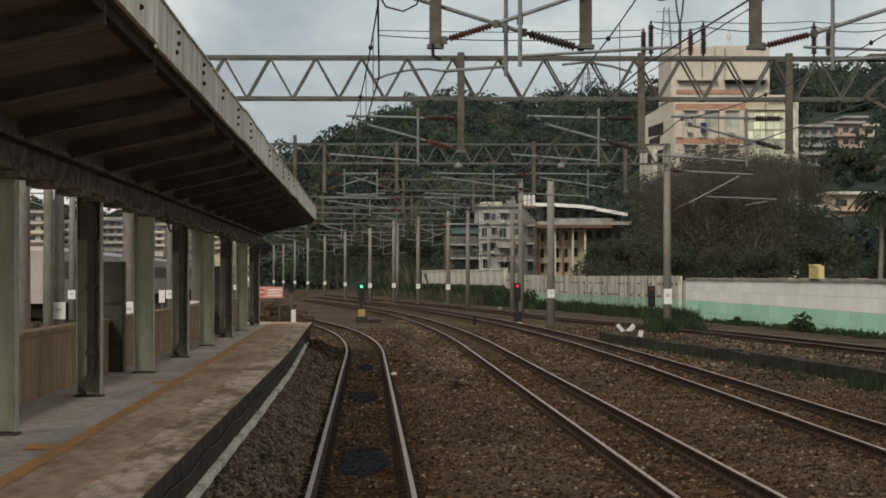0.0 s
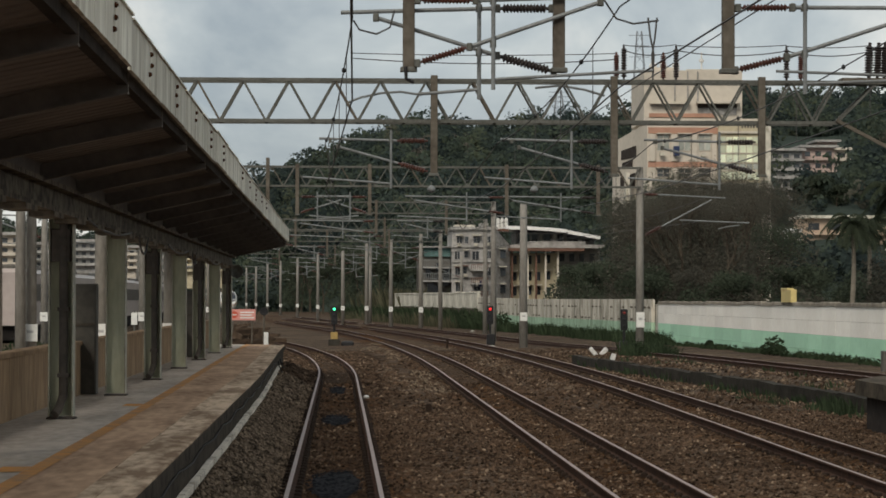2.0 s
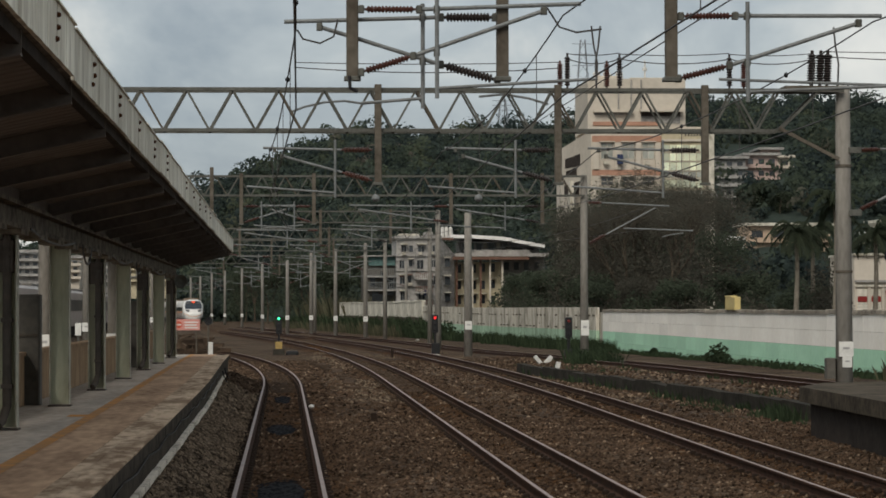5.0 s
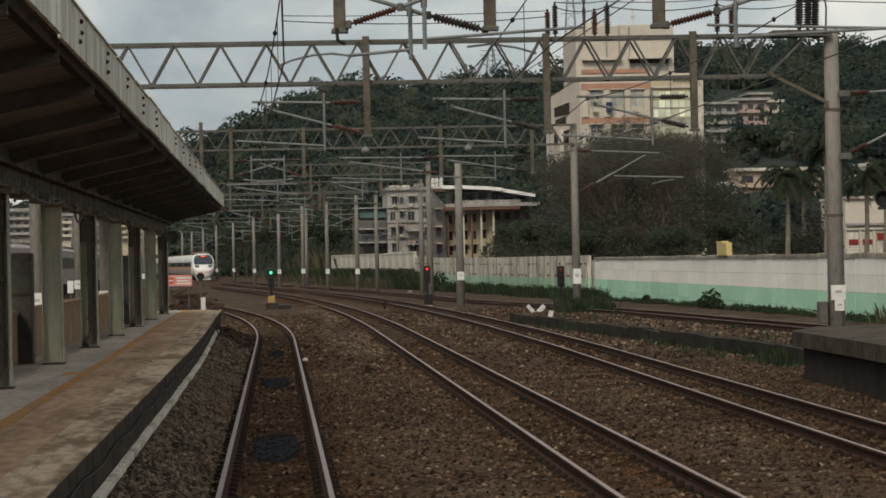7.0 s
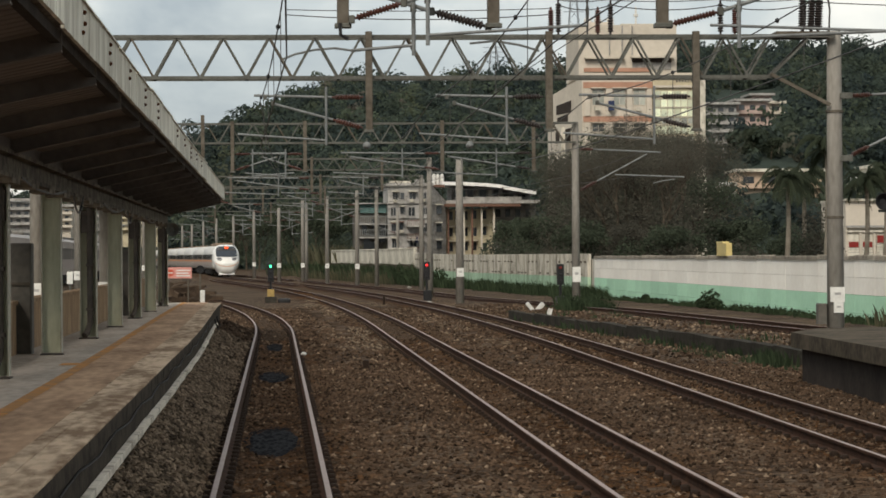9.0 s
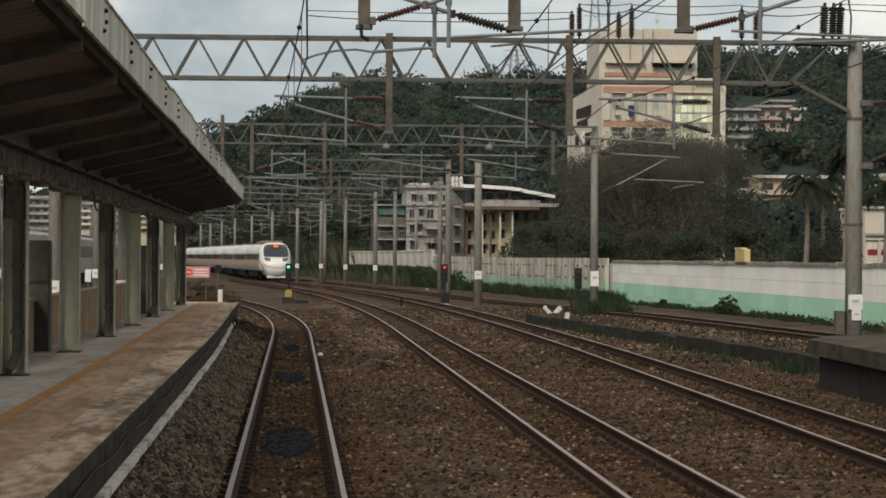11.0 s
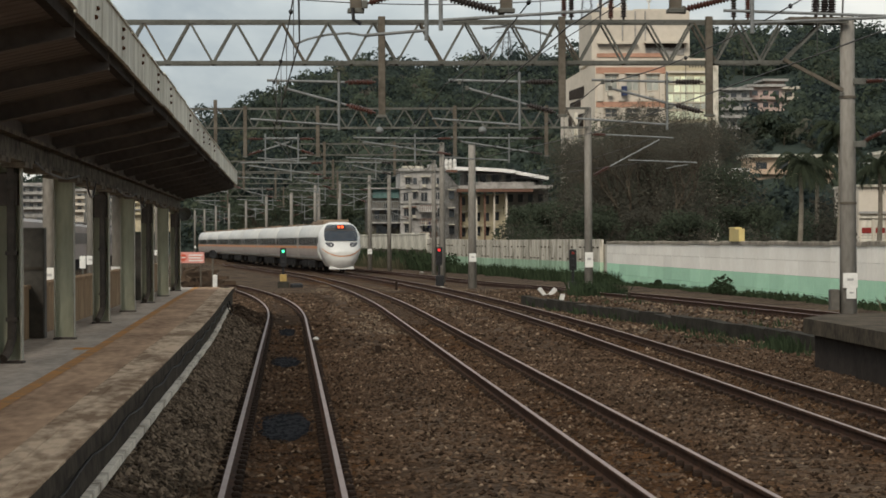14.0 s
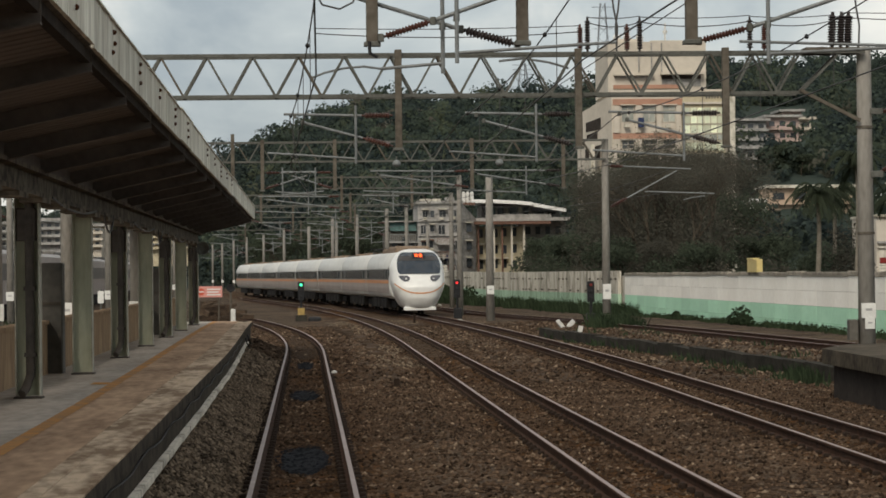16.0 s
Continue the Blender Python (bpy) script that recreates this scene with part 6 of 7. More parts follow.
def tower_block():
    """The tall cream building on the slope, with salmon bands and a glazed bay."""
    d = 300.0
    k = d / 4672

    def slab(u0, u1, v0, v1, near, far):
        """A block between two bearings and two heights, from near to far behind the front wall."""
        return Build().box(u0 * k, u1 * k, d + near, d + far, EYE - v1 * k, EYE - v0 * k)

    t = thing("apartment_tower", (0, 0, 0), "tall cream apartment tower with salmon bands and a glazed bay", "building")
    part("wall", slab(545, 752, -318, 60, 0, 16), HOUSECREAM, t)
    x0, x1, z0, z1 = 509 * k, 545 * k, EYE + 294 * k, EYE + 315 * k
    wing = Build().add([(x0, d + 13, -1), (x1, d + 0.4, -1), (x1, d + 0.4, z1), (x0, d + 13, z0), (x0, d + 16, -1), (x1, d + 16, -1), (x1, d + 16, z1), (x0, d + 16, z0)],
                       [(0, 1, 2, 3), (7, 6, 5, 4), (3, 2, 6, 7), (4, 0, 3, 7)])
    w = part("side_wing", wing, HOUSECREAM, t, "slanting cream side wing")
    for v0, v1, u0, u1 in ((-274, -257, 516, 533), (-251, -241, 517, 529), (-225, -205, 515, 532)):
        ya, yb = d + 13 - (u0 - 509) * 0.35, d + 13 - (u1 - 509) * 0.35
        za, zb = EYE - v0 * k, EYE - v1 * k
        # no recess is cut: a dark slab paints the opening's shade on the wing
        part("balcony_opening", Build().add([(u0 * k, ya - 0.3, zb), (u1 * k, yb - 0.3, zb), (u1 * k, yb - 0.3, za + 0.3), (u0 * k, ya - 0.3, za), (u0 * k, ya + 0.2, zb), (u1 * k, yb + 0.2, zb), (u1 * k, yb + 0.2, za + 0.3), (u0 * k, ya + 0.2, za)],
                                            [(0, 1, 2, 3), (7, 6, 5, 4), (0, 4, 5, 1), (1, 5, 6, 2), (2, 6, 7, 3), (3, 7, 4, 0)]), SHADEDARK, w, "dark slab standing for a shaded balcony opening")
    # stepped top storeys
    ph = part("penthouse", slab(541, 717, -410, -318, 0.9, 14), HOUSECREAM, t)
    # dark and grey slabs under the overhangs paint the recesses' shade, uncut
    part("recess", slab(637, 707, -350, -343, 0.6, 0.95), SHADEDARK, ph, "dark slab painting the shade under the overhang")
    part("overhang", slab(634, 711, -354, -350, -0.3, 0.9), HOUSECREAM, ph)
    part("lower_panel", slab(637, 707, -343, -330, 0.8, 0.9), HOUSEGREY, ph)
    part("overhang", slab(551, 622, -352, -349, 0.1, 0.9), HOUSECREAM, ph)
    part("slot", slab(553, 620, -349, -345, 0.75, 0.95), HOUSEGREY, ph)
    part("salmon_strip", slab(550, 668, -333, -326, 0.7, 0.95), PINKBAND, ph)
    for u in (595, 618, 636):
        part("joint_rib", slab(u, u + 2, -408, -356, 0.7, 0.92), HOUSEGREY, ph)
    part("roof_house", slab(560, 600, -418, -410, 3, 10), HOUSECREAM, t)
    part("roof_house", slab(622, 690, -415, -410, 3, 10), HOUSECREAM, t)
    for u in (565, 583, 606, 700):
        part("rooftop_tank", Build().lathe((u * k, d + 5, EYE + 410 * k), (0, 0, 1), [(0, 0.45), (1.0, 0.45), (1.25, 0.2)], 10), WHITEPAINT, t, "small white rooftop tank")
    part("parapet", slab(543, 756, -323, -317, -0.2, 0.4), HOUSECREAM, t)
    for v0, v1 in ((-307, -296), (-246, -236)):
        part("salmon_band", slab(547, 671, v0, v1, -0.12, 0.0), PINKBAND, t, "salmon tile band")
    for v0, v1, pane in ((-294, -266, PALEPANE), (-233, -219, PANE), (-202, -182, PALEPANE), (-168, -148, PANE)):
        for u in (563, 601, 637):
            window(t, u * k, (u + 21.5) * k, d, EYE - v1 * k, EYE - v0 * k, pane, bars=1, frame_mat=HOUSECREAM)
            part("window_hood", slab(u - 2, u + 24, v0 - 3, v0 - 1.4, -0.45, 0), HOUSECREAM, t)
            part("transom", slab(u, u + 21.5, v0 + 7, v0 + 8, -0.1, -0.05), HOUSECREAM, t)
    for u, w_ in ((548, 11), (587, 11), (625, 9), (660, 9)):
        part("pilaster", slab(u, u + w_, -295, -247, -0.3, 0), HOUSECREAM, t)
        part("pilaster", slab(u, u + w_, -235, 40, -0.3, 0), HOUSECREAM, t)
    # glazed bay
    bay = part("glazed_bay", slab(671, 746, -316, 40, -0.7, 0), HOUSEPALE, t, "pale yellow projecting bay")
    for c in range(6):
        part("vent_slot", slab(712 + c * 5.2, 714.4 + c * 5.2, -314, -306, -0.78, -0.70), PANE, bay)
    part("bay_ledge", slab(670, 747, -300, -296, -1.0, -0.7), HOUSECREAM, bay)
    for v0, v1, pane in ((-290, -279, CURTAINGLASS), (-275, -262, CURTAINGLASS), (-259, -245, CURTAINGLASS), (-242, -232, PALEPANE), (-228, -214, CURTAINGLASS), (-208, -194, PALEPANE)):
        for c in range(6):
            part("glass_pane", slab(673 + c * 12, 683.6 + c * 12, v0, v1, -0.76, -0.70), pane, bay)
    for v in (-277, -260.5, -243.5, -230):
        part("sill", slab(671, 746, v - 0.6, v + 0.6, -0.85, -0.76), HOUSECREAM, bay)
    part("pier", slab(754, 764, -316, 40, -0.9, 2), OLDWHITE, t, "white corner pier")
    part("lower_pier", slab(656, 664, -216, 40, -2.2, -1.4), OLDWHITE, t, "white pier among the trees")
    part("lower_pier", slab(514, 521, -230, 40, 4, 6), OLDWHITE, t, "white pier among the trees")
    part("sign_box", slab(591, 601, -273, -256, -0.9, -0.3), BLUEAC, t, "dark blue box sign")
    for u, v in ((566, -262), (640, -261), (606, -215), (569, -214)):
        part("air_conditioner", slab(u, u + 9, v, v + 6, -0.8, -0.3), OLDWHITE, t, "white air conditioner box")
    part("aerial", Build().tube((655 * k, d + 6, EYE + 410 * k), (655 * k, d + 6, EYE + 450 * k), 0.10).tube((655 * k, d + 6, EYE + 432 * k), (655 * k, d + 6, EYE + 437 * k), 0.28), WHITEPAINT, t, "white aerial on the roof")


tower_block()


def low_house():
    """Grey and cream houses with white roofs beyond the tracks."""
    d = 320.0
    k = d / 4672
    r = random.Random(17)

    def slab(u0, u1, v0, v1, near, far):
        return Build().box(u0 * k, u1 * k, d + near, d + far, EYE - v1 * k, EYE - v0 * k)

    h = thing("grey_house", (0, 0, 0), "weathered grey rendered house with dark windows and balconies", "house")
    part("wall", slab(198, 277, -124, 48, 0, 14), HOUSEGREY, h)
    z0, z1 = EYE + 124 * k, EYE + 97 * k
    side = Build().add([(277 * k, d + 0.2, -1), (304 * k, d + 3, -1), (304 * k, d + 3, z1), (277 * k, d + 0.2, z0), (277 * k, d + 14, -1), (304 * k, d + 14, -1), (304 * k, d + 14, z1), (277 * k, d + 14, z0)],
                       [(0, 1, 2, 3), (7, 6, 5, 4), (1, 5, 6, 2), (2, 6, 7, 3), (3, 7, 4, 0)])
    part("side_wall", side, HOUSEGREY, h)
    part("roof", slab(195, 279, -129, -124, -0.4, 14.3), HOUSEGREY, h)
    part("parapet", slab(203, 240, -133, -129, 0.4, 5), OLDWHITE, h)
    part("rooftop_shed", slab(249, 264, -136, -129, 1.5, 5), HOUSEGREY, h)
    part("roof_plants", (lambda q: (leaves(q, (290 * k, d + 4, EYE + 116 * k), (1.1, 1.2, 0.8), 160, 0.14, r), q)[1])(Build()), LEAF, h, "green plants on the side roof")
    for row, v in enumerate((-112, -86, -58, -30)):
        for u, w in ((205, 9), (219, 7), (236, 12), (258, 10)):
            if r.random() < 0.88:
                u_, hgt = u + r.uniform(-2, 2), r.uniform(11, 16)
                window(h, u_ * k, (u_ + w) * k, d, EYE - (v + hgt) * k, EYE - v * k, PANE, bars=1 if w > 8 else 0, frame_mat=HOUSEGREY)
                if r.random() < 0.5:
                    part("awning", slab(u_ - 1.5, u_ + w + 1.5, v - 3, v - 1.2, -0.9, 0), OLDWHITE if r.random() < 0.6 else BROWNAWNING, h, "small window awning")
                if r.random() < 0.45:
                    part("air_conditioner", slab(u_ + 1, u_ + 7, v + hgt, v + hgt + 5, -0.6, -0.06), OLDWHITE, h, "white air conditioner box")
        part("ledge", slab(197, 277.5, v + 18.2, v + 19.4, -0.25, 0), HOUSEGREY, h)
    for v in (-62, -38, -14):
        bal = part("balcony", slab(231, 262, v + 9, v + 11, -1.4, 0), HOUSEGREY, h)
        for i in range(9):
            part("baluster", slab(231.5 + i * 3.6, 232.3 + i * 3.6, v, v + 9, -1.4, -1.32), BROWNAWNING, bal)
        part("rail", slab(231, 262, v - 1, v, -1.42, -1.3), BROWNAWNING, bal)
    for u, v, m in ((240, -34, OLDWHITE), (246, -33, BLUEAC), (252, -34, ROSE), (244, -10, OLDWHITE)):
        part("laundry", slab(u, u + 4, v, v + 10, -1.1, -1.06), m, h, "hanging laundry")
    for v in (-88, -56, -26):
        y_ = d + 1.4
        part("side_window", Build().box(284 * k, 294 * k, y_ - 0.4, y_ + 0.6, EYE - (v + 14) * k, EYE - v * k), PANE, h, "dark side window")
        part("side_awning", Build().box(283 * k, 296 * k, y_ - 0.9, y_ + 0.4, EYE - (v - 2) * k, EYE - (v - 3.4) * k), OLDWHITE, h)
    for u, w in ((282.5, 0.24), (289.5, 0.22), (297, 0.24)):
        part("water_tank", Build().lathe((u * k, d + 3, EYE + 126 * k), (0, 0, 1), [(0, w), (1.2, w), (1.4, w * 0.5)], 12), WHITEPAINT, h, "white roof water tank")
    part("tank_stand", slab(279, 301, -126.5, -122, 2, 4), BROWNAWNING, h)

    a = thing("house_annex", (0, 0, 0), "low cluttered annex with teal sheets and white railings", "house")
    part("wall", slab(140, 197, -76, 48, 3, 12), CABINET, a)
    part("teal_sheet", slab(150, 197, -92, -77, 2.6, 3), TEAL, a, "faded teal sheeting")
    part("roof", slab(138, 199, -95, -93, 2, 12), HOUSEGREY, a)
    for v in (-70, -46):
        part("deck", slab(148, 199, v + 12, v + 14.5, 1, 3), HOUSEGREY, a)
        for i in range(14):
            part("baluster", slab(149 + i * 3.7, 149.9 + i * 3.7, v, v + 12, 1, 1.08), TUBE, a)
        part("handrail", slab(148, 199, v - 1, v, 0.98, 1.1), TUBE, a)
    for u, v, w in ((153, -56, 9), (171, -66, 8), (186, -56, 10), (156, -30, 12), (184, -40, 11), (168, -26, 8)):
        part("opening", slab(u, u + w, v, v + 16, 2.86, 3), PANE, a, "dark opening")

    c = thing("cream_house", (0, 0, 0), "cream house with a long white metal roof and brown awning", "house")
    part("wall", slab(304, 392, -84, 48, 5, 14), HOUSEPALE, c)
    part("rear_wall", slab(392, 474, -92, 48, 9, 16), HOUSEGREY, c)
    part("upper_wall", slab(318, 410, -122, -98, 7, 16), HOUSEGREY, c)
    part("upper_wall", slab(410, 462, -113, -98, 8, 16), HOUSEGREY, c)
    for i, (u0, v0, u1, v1) in enumerate(((296, -132, 334, -131), (334, -131.5, 372, -129), (372, -129.5, 406, -126), (406, -125, 436, -119.5), (436, -119.5, 466, -114.5))):
        ya, yb = d + 2 + 0.25 * i, d + 16
        za, zb = EYE - v0 * k, EYE - v1 * k
        th = 0.0
        part("roof_sheet", Build().add([(u0 * k, ya, za - th), (u1 * k, ya, zb - th), (u1 * k, yb, zb), (u0 * k, yb, za), (u0 * k, ya, za - 0.42), (u1 * k, ya, zb - 0.4), (u1 * k, yb, zb - 0.4), (u0 * k, yb, za - 0.4)],
                                       [(0, 1, 2, 3), (7, 6, 5, 4), (0, 4, 5, 1), (1, 5, 6, 2), (2, 6, 7, 3), (3, 7, 4, 0)]), ROOFWHITE, c, "white corrugated metal roof sheet")
    part("floor_slab", slab(304, 474, -99, -93, 3.2, 14), HOUSEGREY, c)
    part("balcony_wall", slab(322, 440, -105, -99, 3.4, 3.7), HOUSEGREY, c, "weathered grey balcony wall")
    part("awning", slab(300, 436, -92, -87, 1.6, 5), BROWNAWNING, c, "rusty brown awning")
    for u, w, m in ((322, 9, PANE), (336, 7, TEAL), (347, 10, PANE), (361, 5, OLDWHITE), (369, 12, PANE), (385, 6, OLDWHITE), (394, 9, PANE), (414, 18, PANE), (440, 14, PANE)):
        part("upper_opening", slab(u, u + w, -119 if u < 410 else -110, -106, 6.86 if u < 410 else 7.86, 7.0 if u < 410 else 8.0), m, c)
    for v in (-81, -52, -24):
        for u in (309, 322, 336, 352, 370):
            wv = v + r.uniform(-1, 2)
            window(c, u * k, (u + 9) * k, d + 5, EYE - (wv + 16) * k, EYE - wv * k, PANE, bars=0, frame_mat=HOUSEPALE)
            if r.random() < 0.6:
                part("window_awning", slab(u - 1.5, u + 10.5, wv - 3, wv - 1.5, 4.2, 5), OLDWHITE, c)
    for u in (306, 334, 349, 366, 388):
        part("post", slab(u, u + 3, -88, 48, 2.6, 3), BROWNAWNING if u in (349, 306) else HOUSECREAM, c)
    for u in (400, 418, 436, 455):
        part("rear_window", slab(u, u + 9, -84, -70, 8.9, 9.0), PANE, c)


low_house()


def hill_house(u0, u1, v0, v1, d, wall, roof, label, rows=2, cols=4):
    d = d or hill_reach((u0 + u1) / 2, v1 + 6) - 3
    k = d / 4672
    base = -0.5 if d < 345 else EYE - v1 * k - 3
    h = thing("hill_house", (0, 0, 0), label, "house", "houses on the slope")
    part("wall", Build().box(u0 * k, u1 * k, d, d + 9, base, EYE - v0 * k), wall, h)
    part("roof", Build().box(u0 * k - 0.6, u1 * k + 0.6, d - 1.0, d + 9.5, EYE - v0 * k, EYE - v0 * k + 0.45), roof, h)
    for r_ in range(rows):
        va = v0 + (v1 - v0) * (r_ + 0.3) / rows
        vb = v0 + (v1 - v0) * (r_ + 0.75) / rows
        for c in range(cols):
            ua = u0 + (u1 - u0) * (c + 0.22) / cols
            ub = u0 + (u1 - u0) * (c + 0.78) / cols
            window(h, ua * k, ub * k, d, EYE - vb * k, EYE - va * k, bars=0, frame_mat=wall)
        part("balcony_slab", Build().box(u0 * k - 0.3, u1 * k + 0.3, d - 0.9, d, EYE - (v0 + (v1 - v0) * (r_ + 1) / rows) * k - 0.15, EYE - (v0 + (v1 - v0) * (r_ + 1) / rows) * k + 0.25), wall, h)
    return h


hill_house(765, 822, -266, -232, 0, HOUSEGREY, HOUSEGREY, "grey terraced house on the wooded slope", 2, 3)
hill_house(822, 880, -272, -230, 0, ROSE, HOUSEGREY, "rose-coloured terraced house on the wooded slope", 2, 3)
hill_house(850, 885, -282, -268, 0, ROSE, HOUSEGREY, "small rose roof storey on the slope", 1, 2)
hill_house(880, 905, -268, -250, 0, HOUSECREAM, HOUSECREAM, "small cream house on the wooded slope", 1, 1)
hill_house(824, 975, -146, -118, 0, PEACH, OLDWHITE, "peach house with a flat white roof", 1, 4)
hill_house(770, 860, -122, -108, 0, WHITEPAINT, ROOFWHITE, "low white shed with a flat roof", 1, 3)
hill_house(1100, 1230, -152, -130, 0, OLDWHITE, ROOFWHITE, "grimy white house with a white roof on the slope", 1, 4)
hill_house(1066, 1086, -152, -112, 0, OLDWHITE, OLDWHITE, "narrow white stair house on the slope", 2, 1)
hill_house(1030, 1050, -130, -115, 0, OLDWHITE, ROOFWHITE, "little white hut among the trees", 1, 1)
hill_house(768, 800, -216, -180, 0, HOUSEGREY, HOUSEGREY, "grey stepped house low on the wooded slope", 2, 2)

def shop_house():
    """Cream shop with red and white shutters behind the wall, and its brown-roofed neighbour."""
    d = 200.0
    k = d / 4672

    def slab(u0, u1, v0, v1, near, far):
        return Build().box(u0 * k, u1 * k, d + near, d + far, EYE - v1 * k, EYE - v0 * k)

    h = thing("shop_house", (0, 0, 0), "cream shop house with red and white shutters", "house")
    part("wall", slab(1018, 1121, -93, 60, 0, 9), HOUSECREAM, h)
    part("roof_edge", slab(1016, 1122, -97, -93, -0.3, 9.3), OLDWHITE, h)
    part("sign_band", slab(1019, 1120, -49, -45, -0.35, 0), HOUSEGREY, h)
    part("sign_band", slab(1019, 1120, -40, -37, -0.25, 0), OLDWHITE, h)
    for i, u in enumerate((1022, 1047, 1073, 1099)):
        s_ = part("shutter", slab(u, u + 19, -33, 10, -0.12, -0.02), OLDWHITE, h, "white shop shutter")
        part("red_panel", slab(u + 1, u + 18, -31 if i > 1 else -20, -18 if i > 1 else -10, -0.18, -0.12), SHUTTERRED, s_, "red shutter panel")
        for q in range(4):
            part("shutter_rib", slab(u, u + 19, -16 + q * 5, -15.4 + q * 5, -0.15, -0.12), HOUSEGREY, s_)
        part("shutter_post", slab(u + 20, u + 24, -36, 40, -0.2, 0), HOUSECREAM, h)
    n = thing("brown_roofed_house", (0, 0, 0), "low house with a brown roof edge and grey shutters", "house")
    part("wall", slab(1124, 1232, -72, 60, 0, 9), HOUSEGREY, n)
    part("roof_edge", slab(1120, 1234, -93, -72, -1.0, 9.3), ROSE, n, "dusty brown roof edge")
    part("pillar", slab(1124, 1144, -71, 60, -0.6, 0), PEACH, n)
    for u in (1150, 1176, 1202):
        sh = part("shutter", slab(u, u + 22, -58, 20, -0.1, 0), GALVRUST, n, "grey roller shutter")
        for q in range(5):
            part("shutter_rib", slab(u + q * 4.6, u + 0.8 + q * 4.6, -58, 20, -0.16, -0.1), HOUSEGREY, sh)


shop_house()


def temple(u, v, d):
    k = d / 4672
    t = thing("hill_pavilion", (u * k, d, EYE - v * k), "small pavilion with a red tiled roof among trees", "pavilion")
    part("wall", Build().box(-1.6, 1.6, 0, 3, -4, 0), HOUSECREAM, t)
    part("roof", Build().add([(-2.3, -0.6, 0), (2.3, -0.6, 0), (2.3, 3.6, 0), (-2.3, 3.6, 0), (-1.2, 1.5, 0.9), (1.2, 1.5, 0.9)], [(0, 1, 5, 4), (1, 2, 5), (2, 3, 4, 5), (3, 0, 4), (3, 2, 1, 0)]), ROOFRED, t)


temple(430, -235, hill_reach(430, -228))


def pylon(u, v0, v1, d, w):
    k = d / 4672
    p = thing("transmission_tower", (u * k, d, EYE - v1 * k), "slender grey lattice transmission tower on the ridge", "pylon", "pylons")
    H, W = (v1 - v0) * k, w * k
    b = Build()
    for sx in (-1, 1):
        for sy in (-1, 1):
            b.bar((sx * W / 2, sy * W / 2, -8), (sx * W * 0.12, sy * W * 0.12, H), 0.16, 0.16)
    n = 7
    for i in range(n):
        f, g = i / n, (i + 1) / n
        wa, wb = W / 2 * (1 - 0.76 * f), W / 2 * (1 - 0.76 * g)
        b.bar((-wa, -wa, H * f), (wb, -wb, H * g), 0.1, 0.1).bar((wa, -wa, H * f), (-wb, -wb, H * g), 0.1, 0.1)
    part("lattice", b, PYLON, p)
    for f in (0.68, 0.82, 0.95):
        part("cross_arm", Build().bar((-W * 0.55, 0, H * f), (W * 0.55, 0, H * f), 0.14, 0.14), PYLON, p)


pylon(531, -478, -335, 690, 34)
pylon(388, -372, -310, 690, 34)

# ---------------------------------------------------------------- yard seen between the canopy columns


def yard_train(x, y, label):
    t = thing("parked_railcar", (x, y, 0), label, "railcar", "parked railcars")
    part("body", Build().box(-1.4, 1.4, 0, 19.4, 1.0, 3.55, 0, 0.18), TRAINGREY, t)
    part("window_band", Build().box(-1.42, 1.42, 0.6, 18.8, 2.1, 2.9), TRAINBAND, t)
    part("roof_unit", Build().box(-0.8, 0.8, 5, 14, 3.55, 3.8, 0, 0.08), CABINET, t)
    part("underframe", Build().box(-1.25, 1.25, 0.3, 19.1, 0.35, 1.0), UNDER, t)
    for yy in (2.6, 16.8):
        part("bogie", Build().box(-0.9, 0.9, yy - 1.3, yy + 1.3, 0.0, 0.55), UNDER, t)


